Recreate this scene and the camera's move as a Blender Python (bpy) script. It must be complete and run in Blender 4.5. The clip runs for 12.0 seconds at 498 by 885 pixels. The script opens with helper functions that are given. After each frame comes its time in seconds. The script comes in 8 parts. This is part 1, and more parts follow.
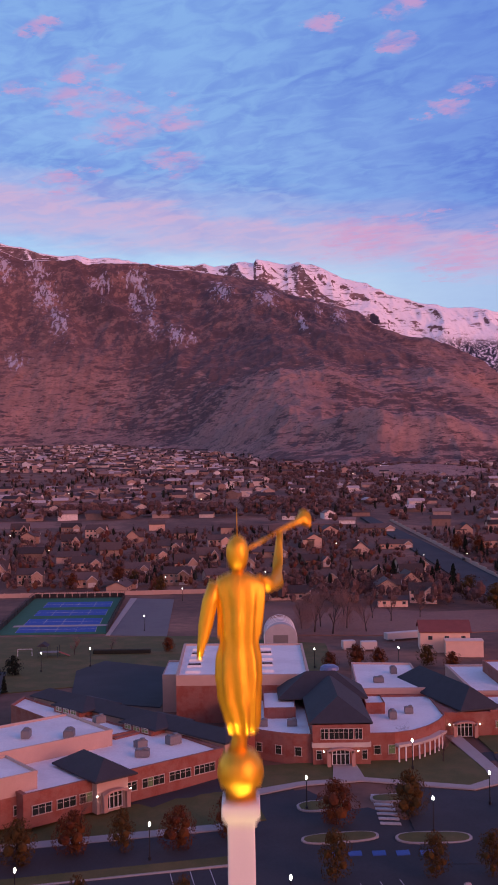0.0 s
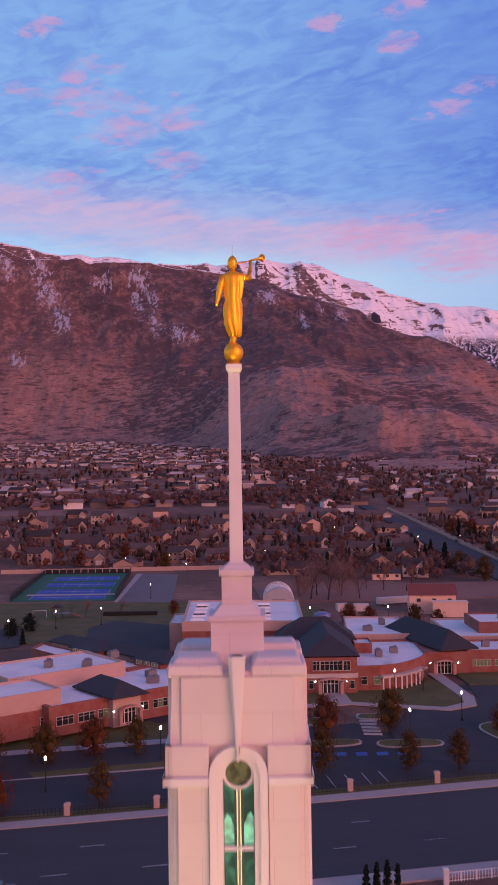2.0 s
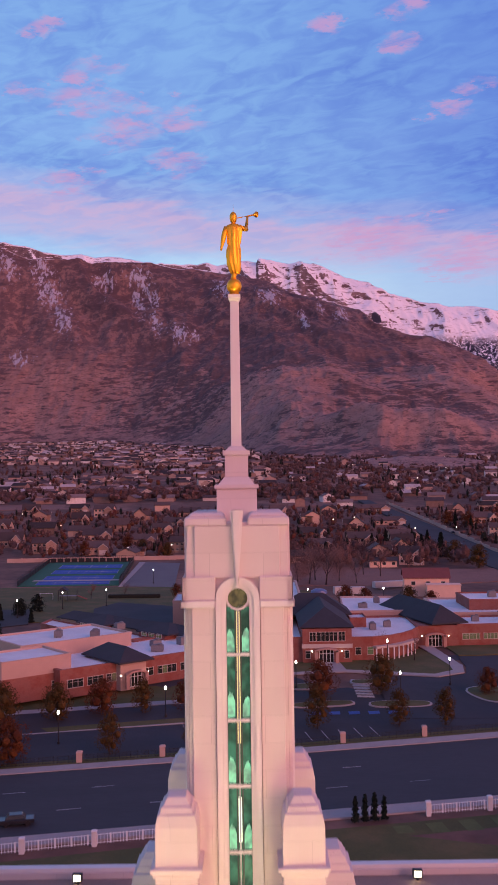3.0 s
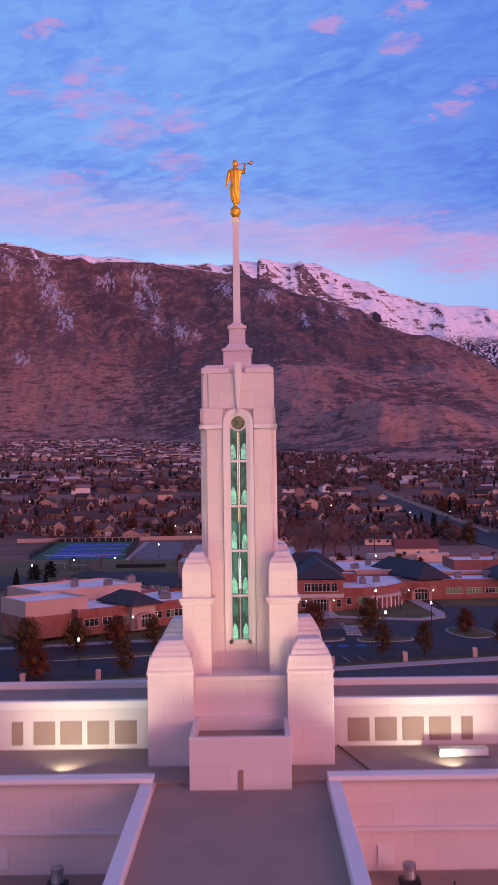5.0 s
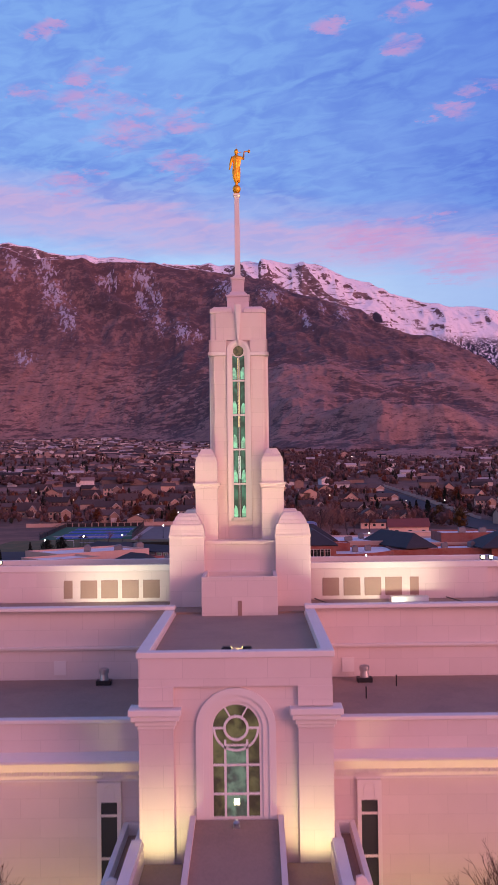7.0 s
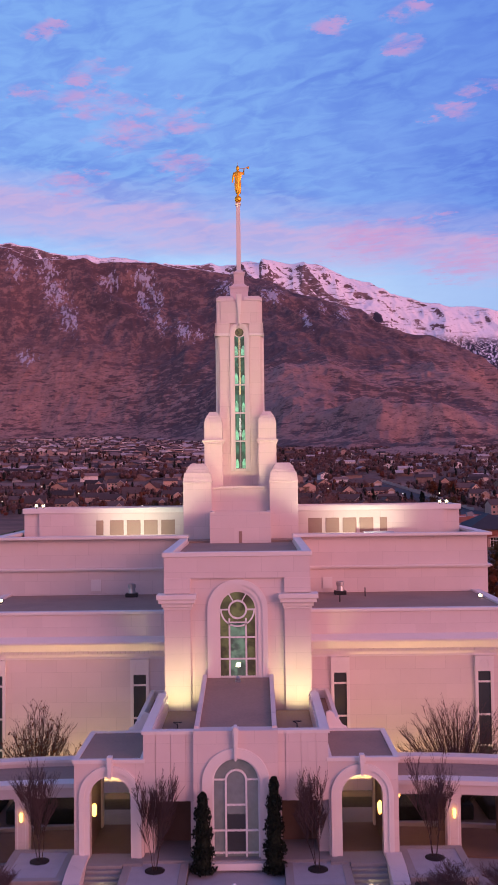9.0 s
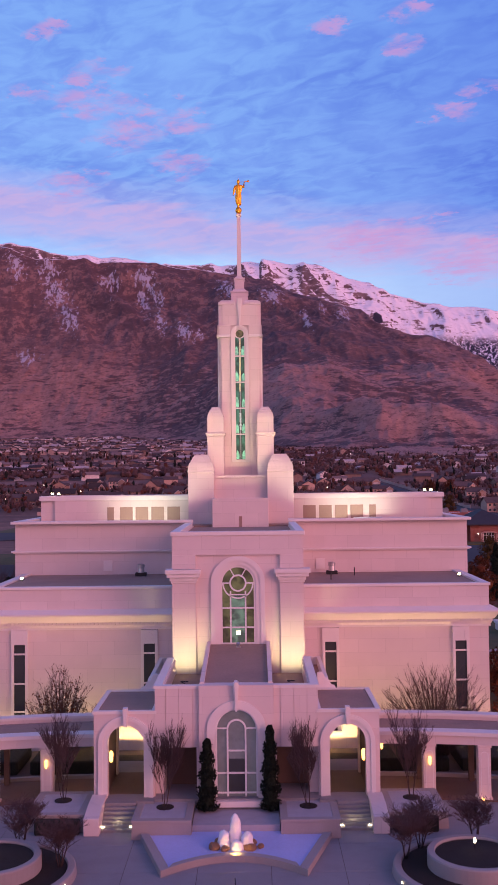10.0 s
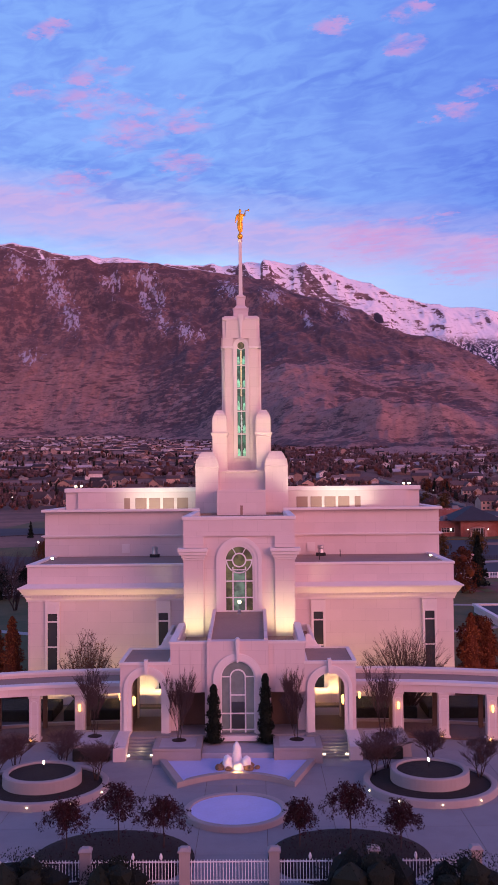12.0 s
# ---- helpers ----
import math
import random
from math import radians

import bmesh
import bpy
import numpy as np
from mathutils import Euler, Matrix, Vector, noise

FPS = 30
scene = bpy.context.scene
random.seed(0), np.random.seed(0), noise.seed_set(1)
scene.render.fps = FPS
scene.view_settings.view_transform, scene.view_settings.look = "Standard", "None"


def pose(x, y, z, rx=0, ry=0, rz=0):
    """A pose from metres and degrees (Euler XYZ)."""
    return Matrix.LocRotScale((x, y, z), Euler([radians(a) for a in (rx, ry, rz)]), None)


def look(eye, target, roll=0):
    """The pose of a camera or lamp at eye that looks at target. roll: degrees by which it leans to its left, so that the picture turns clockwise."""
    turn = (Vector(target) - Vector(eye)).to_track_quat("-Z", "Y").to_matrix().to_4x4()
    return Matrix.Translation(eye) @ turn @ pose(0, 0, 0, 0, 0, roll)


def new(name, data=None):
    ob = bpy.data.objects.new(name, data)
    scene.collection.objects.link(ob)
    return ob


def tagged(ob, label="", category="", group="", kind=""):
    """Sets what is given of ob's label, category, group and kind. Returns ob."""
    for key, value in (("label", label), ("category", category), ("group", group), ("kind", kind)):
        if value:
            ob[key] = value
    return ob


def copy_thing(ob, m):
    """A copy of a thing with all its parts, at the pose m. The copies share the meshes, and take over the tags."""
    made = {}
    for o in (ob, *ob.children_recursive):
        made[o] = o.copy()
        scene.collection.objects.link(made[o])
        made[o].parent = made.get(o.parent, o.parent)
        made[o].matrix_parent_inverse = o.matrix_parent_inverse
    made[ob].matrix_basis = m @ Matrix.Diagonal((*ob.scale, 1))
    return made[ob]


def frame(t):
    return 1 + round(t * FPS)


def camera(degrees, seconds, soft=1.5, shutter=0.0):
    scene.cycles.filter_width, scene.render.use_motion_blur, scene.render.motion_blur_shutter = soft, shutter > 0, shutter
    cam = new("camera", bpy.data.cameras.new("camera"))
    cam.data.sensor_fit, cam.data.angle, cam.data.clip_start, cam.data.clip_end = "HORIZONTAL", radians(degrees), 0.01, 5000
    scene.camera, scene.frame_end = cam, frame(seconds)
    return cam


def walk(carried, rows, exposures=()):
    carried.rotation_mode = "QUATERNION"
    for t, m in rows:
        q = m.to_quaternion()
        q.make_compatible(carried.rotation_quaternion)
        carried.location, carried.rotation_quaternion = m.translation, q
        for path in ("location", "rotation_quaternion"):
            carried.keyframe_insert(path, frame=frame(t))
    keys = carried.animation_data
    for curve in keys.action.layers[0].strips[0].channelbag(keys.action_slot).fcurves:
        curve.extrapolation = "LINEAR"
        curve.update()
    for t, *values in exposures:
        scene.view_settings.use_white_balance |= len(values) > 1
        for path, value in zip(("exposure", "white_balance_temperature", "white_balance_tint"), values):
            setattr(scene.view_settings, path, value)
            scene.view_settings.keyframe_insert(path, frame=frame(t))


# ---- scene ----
cam = camera(29.0, 12.0, 1.5, 0.5)
PATH = [
    (0, pose(0.203, -14.783, 58.878, 92.156, 0.872, 0.027)),
    (0.5, pose(0.286, -19.924, 56.640, 92.151, 0.863, 0.073)),
    (1, pose(0.410, -24.910, 54.362, 92.171, 0.853, 0.099)),
    (1.5, pose(0.478, -29.986, 52.115, 92.179, 0.849, 0.119)),
    (2, pose(0.576, -35.024, 49.845, 92.163, 0.841, 0.131)),
    (2.5, pose(0.659, -40.463, 47.519, 92.181, 0.819, 0.160)),
    (3, pose(0.714, -45.442, 45.276, 92.182, 0.803, 0.172)),
    (5, pose(0.929, -64.633, 36.264, 92.236, 0.808, 0.240)),
    (5.5, pose(0.968, -69.258, 34.223, 92.276, 0.834, 0.243)),
    (6, pose(1.066, -73.912, 32.300, 92.292, 0.804, 0.278)),
    (6.5, pose(1.138, -78.378, 30.628, 92.291, 0.754, 0.304)),
    (7, pose(1.198, -82.829, 29.067, 92.295, 0.724, 0.306)),
    (9, pose(1.421, -100.351, 24.748, 92.305, 0.702, 0.355)),
    (9.5, pose(1.459, -104.483, 24.101, 92.304, 0.684, 0.342)),
    (10, pose(1.509, -108.456, 23.632, 92.311, 0.644, 0.350)),
    (10.5, pose(1.552, -112.323, 23.316, 92.331, 0.608, 0.351)),
    (11, pose(1.586, -116.026, 23.115, 92.323, 0.568, 0.354)),
    (11.5, pose(1.665, -119.586, 23.027, 92.308, 0.567, 0.391)),
    (12, pose(1.718, -122.916, 22.930, 92.298, 0.552, 0.407)),
]
# the picture darkens a little and turns bluer as the bright walls come in
EXPOSURE = [(0, 0.0, 6900, -1), (3, -0.02, 6700, -2), (5, -0.1, 5950, 8), (7, -0.06, 6350, 4), (9, -0.02, 6250, 2), (9.7, -0.02, 6180, 4), (10.5, 0.0, 6000, 12), (12, 0.02, 6100, 12)]
walk(cam, PATH, EXPOSURE)

# the lights that the place has: dusk sky, the glow in the west, flood lamps
world = bpy.data.worlds.new("dusk_sky")
scene.world = world
world.use_nodes = True


def build_sky():
    nt = world.node_tree
    N, L = nt.nodes, nt.links
    N.clear()
    out = N.new("ShaderNodeOutputWorld")
    bg = N.new("ShaderNodeBackground")
    tc = N.new("ShaderNodeTexCoord")
    sep = N.new("ShaderNodeSeparateXYZ")
    L.new(tc.outputs["Generated"], sep.inputs[0])

    def math_node(op, a, b=None, clamp=False):
        m = N.new("ShaderNodeMath")
        m.operation, m.use_clamp = op, clamp
        for i, v in enumerate((a, b)):
            if v is None:
                continue
            if isinstance(v, (int, float)):
                m.inputs[i].default_value = v
            else:
                L.new(v, m.inputs[i])
        return m.outputs[0]

    def ramp(fac, stops, mode="EASE"):
        r = N.new("ShaderNodeValToRGB")
        r.color_ramp.interpolation = mode
        e = r.color_ramp.elements
        e[0].position, e[0].color = stops[0][0], (*stops[0][1], 1)
        e[1].position, e[1].color = stops[-1][0], (*stops[-1][1], 1)
        for p, c in stops[1:-1]:
            k = e.new(p)
            k.color = (*c, 1)
        L.new(fac, r.inputs[0])
        return r.outputs[0]

    def mix(fac, a, b, blend="MIX"):
        m = N.new("ShaderNodeMix")
        m.data_type, m.blend_type = "RGBA", blend
        for sock, v in ((m.inputs[0], fac), (m.inputs[6], a), (m.inputs[7], b)):
            if isinstance(v, (int, float)):
                sock.default_value = v
            elif isinstance(v, tuple):
                sock.default_value = (*v, 1)
            else:
                L.new(v, sock)
        return m.outputs[2]

    def noise_node(vec, scale, detail, rough, distortion=0.0):
        n = N.new("ShaderNodeTexNoise")
        n.inputs["Scale"].default_value, n.inputs["Detail"].default_value = scale, detail
        n.inputs["Roughness"].default_value, n.inputs["Distortion"].default_value = rough, distortion
        L.new(vec, n.inputs["Vector"])
        return n.outputs["Fac"]

    up = math_node("MAXIMUM", sep.outputs[2], 0.0)
    # clear air: pale at the rim, blue above
    clear = ramp(up, [(0.0, SKY_RIM), (0.19, SKY_RIM), (0.27, SKY_LOW), (0.45, SKY_HIGH), (0.62, SKY_TOP), (1.0, SKY_TOP)])
    sky = N.new("ShaderNodeTexSky")
    sky.sky_type, sky.sun_disc = "NISHITA", False
    sky.sun_elevation, sky.sun_rotation = radians(SUN_ELEVATION), radians(SUN_ROTATION)
    clear = mix(0.12, clear, sky.outputs[0])
    # a cloud sheet at one height: the way divided by its rise
    den = math_node("ADD", up, 0.06)
    px = math_node("DIVIDE", sep.outputs[0], den)
    py = math_node("DIVIDE", sep.outputs[1], den)

    def sheet_at(kx, ky, shear, sx=0.0, sy=0.0):
        comb = N.new("ShaderNodeCombineXYZ")
        L.new(math_node("ADD", math_node("MULTIPLY", px, kx), sx), comb.inputs[0])
        L.new(math_node("ADD", math_node("ADD", math_node("MULTIPLY", py, ky), math_node("MULTIPLY", px, shear)), sy), comb.inputs[1])
        return comb.outputs[0]

    veil = ramp(noise_node(sheet_at(1.0, 0.8, -0.3), 1.8, 5.0, 0.6, 0.15), [(0.36, (0, 0, 0)), (0.66, (1, 1, 1))])
    ripple = ramp(noise_node(sheet_at(1.0, 1.25, 0.45, 5.0), 12.0, 4.0, 0.55, 0.7), [(0.34, (0, 0, 0)), (0.68, (1, 1, 1))])
    grey = mix(ripple, CLOUD_SHADE, CLOUD_LIGHT)
    thin = ramp(up, [(0.19, (0.15, 0.15, 0.15)), (0.29, (1, 1, 1))])
    body = mix(math_node("MULTIPLY", math_node("ADD", math_node("MULTIPLY", veil, 0.45), 0.36), thin), clear, grey)
    # small pink lit patches, and a belt above the range that thins to the south
    ahead = math_node("MAXIMUM", sep.outputs[1], 0.02)
    puff = noise_node(sheet_at(1.0, 1.3, 0.25, 3.7, 1.9), 11.0, 6.0, 0.65, 0.3)
    stir = math_node("MULTIPLY", math_node("SUBTRACT", noise_node(sheet_at(1.0, 1.0, 0.0, 7.7, 0.4), 10.0, 5.0, 0.65), 0.5), 0.11)
    aside = math_node("ADD", math_node("DIVIDE", sep.outputs[0], ahead), stir)
    above = math_node("ADD", math_node("DIVIDE", sep.outputs[2], ahead), math_node("MULTIPLY", stir, 0.6))
    patch = None
    for u0, e0, w in PUFFS:
        far = math_node("ADD", math_node("POWER", math_node("ABSOLUTE", math_node("DIVIDE", math_node("SUBTRACT", aside, u0), w)), 2.0), math_node("POWER", math_node("ABSOLUTE", math_node("DIVIDE", math_node("SUBTRACT", above, e0), w * 0.42)), 2.0))
        near = math_node("SUBTRACT", 1.0, math_node("MULTIPLY", far, 0.55), True)
        patch = near if patch is None else math_node("MAXIMUM", patch, near)
    patch = math_node("MULTIPLY", ramp(patch, [(0.0, (0, 0, 0)), (1.0, (1, 1, 1))]), ramp(puff, [(0.36, (0.15, 0.15, 0.15)), (0.62, (1, 1, 1))]))
    lean = math_node("ADD", up, math_node("MULTIPLY", sep.outputs[0], 0.10))
    lean = math_node("ADD", lean, math_node("MULTIPLY", math_node("SUBTRACT", noise_node(sheet_at(1.0, 1.6, 0.2), 2.6, 5.0, 0.62, 0.3), 0.5), 0.055))
    belt = ramp(lean, [(0.212, (0, 0, 0)), (0.242, (0.62, 0.62, 0.62)), (0.258, (0.75, 0.75, 0.75)), (0.272, (0.2, 0.2, 0.2)), (0.30, (0, 0, 0))])
    soft_belt = math_node("MULTIPLY", belt, math_node("ADD", math_node("MULTIPLY", ripple, 0.35), 0.65))
    # deeper blue away from the glow
    body = mix(ramp(math_node("ADD", sep.outputs[0], 0.5), [(0.46, (0, 0, 0)), (0.76, (1, 1, 1))]), body, mix(1.0, body, (0.70, 0.72, 0.92), "MULTIPLY"))
    body = mix(soft_belt, body, BELT_PINK)
    body = mix(math_node("MULTIPLY", patch, 0.66), body, CLOUD_PINK)
    # the west, behind the viewer, where the sun has gone down
    body = mix(ramp(up, [(0.47, (0, 0, 0)), (0.75, (0.85, 0.85, 0.85))]), body, SKY_TOP)
    west = math_node("ADD", math_node("MULTIPLY", sep.outputs[1], -0.84), math_node("MULTIPLY", sep.outputs[0], 0.54), True)
    low = ramp(up, [(0.0, (1, 1, 1)), (0.35, (0.8, 0.8, 0.8)), (0.85, (0, 0, 0))])
    glow = math_node("MULTIPLY", math_node("POWER", west, 0.75), low)
    body = mix(glow, body, WEST_GLOW)
    L.new(body, bg.inputs[0])
    bg.inputs[1].default_value = SKY_STRENGTH
    L.new(bg.outputs[0], out.inputs[0])


# pink lit puffs: sideways and up over distance, half width
PUFFS = [(-0.208, 0.484, 0.016), (-0.160, 0.435, 0.026), (-0.233, 0.412, 0.024), (-0.171, 0.401, 0.036), (-0.114, 0.394, 0.026), (-0.072, 0.378, 0.028), (-0.131, 0.366, 0.032), (-0.076, 0.335, 0.028), (0.087, 0.480, 0.019),
         (0.161, 0.459, 0.020), (0.213, 0.388, 0.024), (0.167, 0.494, 0.016), (0.246, 0.412, 0.016), (0.196, 0.272, 0.012), (0.221, 0.226, 0.040), (0.242, 0.247, 0.024), (-0.19, 0.315, 0.03), (0.13, 0.252, 0.05)]
SUN_ELEVATION, SUN_ROTATION = 4.0, 148.0
SKY_STRENGTH = 1.0
SKY_RIM, SKY_LOW = (0.47, 0.57, 0.85), (0.19, 0.32, 0.80)
SKY_HIGH, SKY_TOP = (0.17, 0.33, 0.82), (0.13, 0.175, 0.50)
CLOUD_SHADE, CLOUD_LIGHT, CLOUD_PINK = (0.135, 0.235, 0.76), (0.22, 0.385, 0.85), (0.68, 0.33, 0.62)
BELT_PINK = (0.70, 0.42, 0.69)
WEST_GLOW = (0.95, 0.33, 0.40)
build_sky()

sun = new("sun", bpy.data.lights.new("sun", "SUN"))
sun.data.energy, sun.data.angle, sun.data.color = 1.98, radians(36), (1.0, 0.37, 0.36)
sun.matrix_world = look((230, -215, 66), (0, 0, 0))


def flood(name, eye, target, power, size=90, color=(1.0, 0.80, 0.42), radius=0.15):
    """A flood lamp of the building's own lighting."""
    d = bpy.data.lights.new(name, "SPOT")
    d.energy, d.spot_size, d.spot_blend, d.color, d.shadow_soft_size = power, radians(size), 0.8, color, radius
    ob = new(name, d)
    ob.matrix_world = look(eye, target)
    return ob


def bulb(name, at, power, color=(1.0, 0.62, 0.25), radius=0.12):
    d = bpy.data.lights.new(name, "POINT")
    d.energy, d.color, d.shadow_soft_size = power, color, radius
    ob = new(name, d)
    ob.location = at
    return ob


def wash(name, eye, target, length, power, color):
    """A long row of wall lights, as one strip."""
    d = bpy.data.lights.new(name, "AREA")
    d.shape, d.size, d.size_y, d.energy, d.color, d.spread = "RECTANGLE", length, 0.3, power, color, radians(120)
    ob = new(name, d)
    ob.matrix_world = look(eye, target)
    return ob


# ---------------------------------------------------------------- materials
def mat(name, color, rough=0.7, metal=0.0, vary=0.18, scale=3.0, fine=40.0, bump=0.15, second=None, emit=None, power=0.0,
        world_space=False, patch=(0.45, 0.62), stretch=(1, 1, 1), random=0.0, bump_scale=None, coat=0.0):
    """A surface with grain at two scales; second is a colour that shows in patches."""
    m = bpy.data.materials.new(name)
    m.use_nodes = True
    nt = m.node_tree
    N, L = nt.nodes, nt.links
    b = N["Principled BSDF"]
    b.inputs["Roughness"].default_value, b.inputs["Metallic"].default_value = rough, metal
    b.inputs["Coat Weight"].default_value = coat
    if world_space:
        src = N.new("ShaderNodeNewGeometry").outputs["Position"]
    else:
        src = N.new("ShaderNodeTexCoord").outputs["Object"]
    mp = N.new("ShaderNodeMapping")
    mp.inputs["Scale"].default_value = stretch
    L.new(src, mp.inputs[0])
    big, small = N.new("ShaderNodeTexNoise"), N.new("ShaderNodeTexNoise")
    for n, s, d in ((big, scale, 5), (small, fine, 3)):
        n.inputs["Scale"].default_value, n.inputs["Detail"].default_value = s, d
        n.inputs["Roughness"].default_value = 0.62
        L.new(mp.outputs[0], n.inputs["Vector"])
    base = N.new("ShaderNodeRGB")
    base.outputs[0].default_value = (*color, 1)
    col = base.outputs[0]
    if second:
        r = N.new("ShaderNodeValToRGB")
        r.color_ramp.elements[0].position, r.color_ramp.elements[1].position = patch
        L.new(big.outputs["Fac"], r.inputs[0])
        x = N.new("ShaderNodeMix")
        x.data_type = "RGBA"
        L.new(r.outputs[0], x.inputs[0])
        L.new(col, x.inputs[6])
        x.inputs[7].default_value = (*second, 1)
        col = x.outputs[2]
    add = N.new("ShaderNodeMath")
    add.operation = "ADD"
    L.new(big.outputs["Fac"], add.inputs[0])
    L.new(small.outputs["Fac"], add.inputs[1])
    rng = N.new("ShaderNodeMapRange")
    rng.inputs[1].default_value, rng.inputs[2].default_value = 0.6, 1.4
    rng.inputs[3].default_value, rng.inputs[4].default_value = 1 - vary, 1 + vary
    L.new(add.outputs[0], rng.inputs[0])
    val = rng.outputs[0]
    if random:
        info = N.new("ShaderNodeObjectInfo")
        r2 = N.new("ShaderNodeMapRange")
        r2.inputs[3].default_value, r2.inputs[4].default_value = 1 - random, 1 + random
        L.new(info.outputs["Random"], r2.inputs[0])
        mul = N.new("ShaderNodeMath")
        mul.operation = "MULTIPLY"
        L.new(val, mul.inputs[0])
        L.new(r2.outputs[0], mul.inputs[1])
        val = mul.outputs[0]
    hsv = N.new("ShaderNodeHueSaturation")
    L.new(col, hsv.inputs["Color"])
    L.new(val, hsv.inputs["Value"])
    L.new(hsv.outputs[0], b.inputs["Base Color"])
    if bump:
        bp = N.new("ShaderNodeBump")
        bp.inputs["Strength"].default_value = bump
        bp.inputs["Distance"].default_value = bump_scale or 0.03
        L.new(add.outputs[0], bp.inputs["Height"])
        L.new(bp.outputs[0], b.inputs["Normal"])
    if emit:
        b.inputs["Emission Color"].default_value = (*emit, 1)
        b.inputs["Emission Strength"].default_value = power
    return m


def island_mat(name, colors, rough=0.8, spread=0.25):
    """For joined pieces: each piece takes its own tone between the given colours."""
    m = bpy.data.materials.new(name)
    m.use_nodes = True
    N, L = m.node_tree.nodes, m.node_tree.links
    b = N["Principled BSDF"]
    b.inputs["Roughness"].default_value = rough
    b.inputs["Specular IOR Level"].default_value = 0.15
    g = N.new("ShaderNodeNewGeometry")
    r = N.new("ShaderNodeValToRGB")
    r.color_ramp.interpolation = "CONSTANT" if len(colors) > 3 else "LINEAR"
    e = r.color_ramp.elements
    while len(e) < len(colors):
        e.new(0.5)
    for i, c in enumerate(colors):
        e[i].position, e[i].color = i / len(colors), (*c, 1)
    L.new(g.outputs["Random Per Island"], r.inputs[0])
    n = N.new("ShaderNodeTexNoise")
    n.inputs["Scale"].default_value = 0.6
    L.new(g.outputs["Position"], n.inputs["Vector"])
    rng = N.new("ShaderNodeMapRange")
    rng.inputs[3].default_value, rng.inputs[4].default_value = 1 - spread, 1 + spread
    L.new(n.outputs["Fac"], rng.inputs[0])
    h = N.new("ShaderNodeHueSaturation")
    L.new(r.outputs[0], h.inputs["Color"])
    L.new(rng.outputs[0], h.inputs["Value"])
    L.new(h.outputs[0], b.inputs["Base Color"])
    return m


def panelled(m, width, height, depth=0.012, line=0.012):
    """Fine joints of cladding slabs as relief, on upright faces."""
    nt = m.node_tree
    N, L = nt.nodes, nt.links
    b = N["Principled BSDF"]
    tc = N.new("ShaderNodeTexCoord")
    sep, comb = N.new("ShaderNodeSeparateXYZ"), N.new("ShaderNodeCombineXYZ")
    L.new(tc.outputs["Object"], sep.inputs[0])
    add = N.new("ShaderNodeMath")
    add.operation = "ADD"
    L.new(sep.outputs[0], add.inputs[0])
    L.new(sep.outputs[1], add.inputs[1])
    L.new(add.outputs[0], comb.inputs[0])
    L.new(sep.outputs[2], comb.inputs[1])
    br = N.new("ShaderNodeTexBrick")
    br.offset = 0.5
    br.inputs["Scale"].default_value = 1.0
    br.inputs["Brick Width"].default_value, br.inputs["Row Height"].default_value = width, height
    br.inputs["Mortar Size"].default_value, br.inputs["Mortar Smooth"].default_value = line, 0.3
    br.inputs["Color1"].default_value, br.inputs["Color2"].default_value = (1, 1, 1, 1), (0.94, 0.94, 0.94, 1)
    br.inputs["Mortar"].default_value = (0.80, 0.80, 0.80, 1)
    L.new(comb.outputs[0], br.inputs["Vector"])
    old = b.inputs["Base Color"].links[0].from_socket
    x = N.new("ShaderNodeMix")
    x.data_type, x.blend_type = "RGBA", "MULTIPLY"
    x.inputs[0].default_value = 1.0
    L.new(old, x.inputs[6])
    L.new(br.outputs["Color"], x.inputs[7])
    L.new(x.outputs[2], b.inputs["Base Color"])
    return m


STONE = panelled(mat("white_granite", (0.69, 0.605, 0.585), 0.62, vary=0.06, scale=0.35, fine=60, bump=0.05), 2.4, 1.2)
TRIM = mat("pale_stone_trim", (0.74, 0.70, 0.68), 0.55, vary=0.05, scale=0.6, fine=50, bump=0.04)
MEMBRANE = mat("grey_roof_membrane", (0.34, 0.235, 0.185), 0.85, vary=0.16, scale=0.25, fine=6, bump=0.1, second=(0.27, 0.19, 0.155))
DARK_GLASS = mat("dark_window_glass", (0.05, 0.06, 0.06), 0.12, vary=0.05, scale=1, fine=3, bump=0.0)
def art_glass(name, dark, light, power, low=0.40, high=0.68, scale=1.1):
    """Backlit glass, uneven: the light from inside is painted as soft clouds of emission."""
    m = mat(name, dark, 0.12, vary=0.4, scale=0.9, fine=4, bump=0.0)
    N, L = m.node_tree.nodes, m.node_tree.links
    b = N["Principled BSDF"]
    tc, n, r = N.new("ShaderNodeTexCoord"), N.new("ShaderNodeTexNoise"), N.new("ShaderNodeMapRange")
    n.inputs["Scale"].default_value, n.inputs["Detail"].default_value, n.inputs["Distortion"].default_value = scale, 3.0, 0.6
    r.interpolation_type = "SMOOTHSTEP"
    r.inputs[1].default_value, r.inputs[2].default_value, r.inputs[3].default_value, r.inputs[4].default_value = low, high, 0.12 * power, power
    L.new(tc.outputs["Object"], n.inputs["Vector"])
    L.new(n.outputs["Fac"], r.inputs[0])
    L.new(r.outputs[0], b.inputs["Emission Strength"])
    b.inputs["Emission Color"].default_value = (*light, 1)
    return m


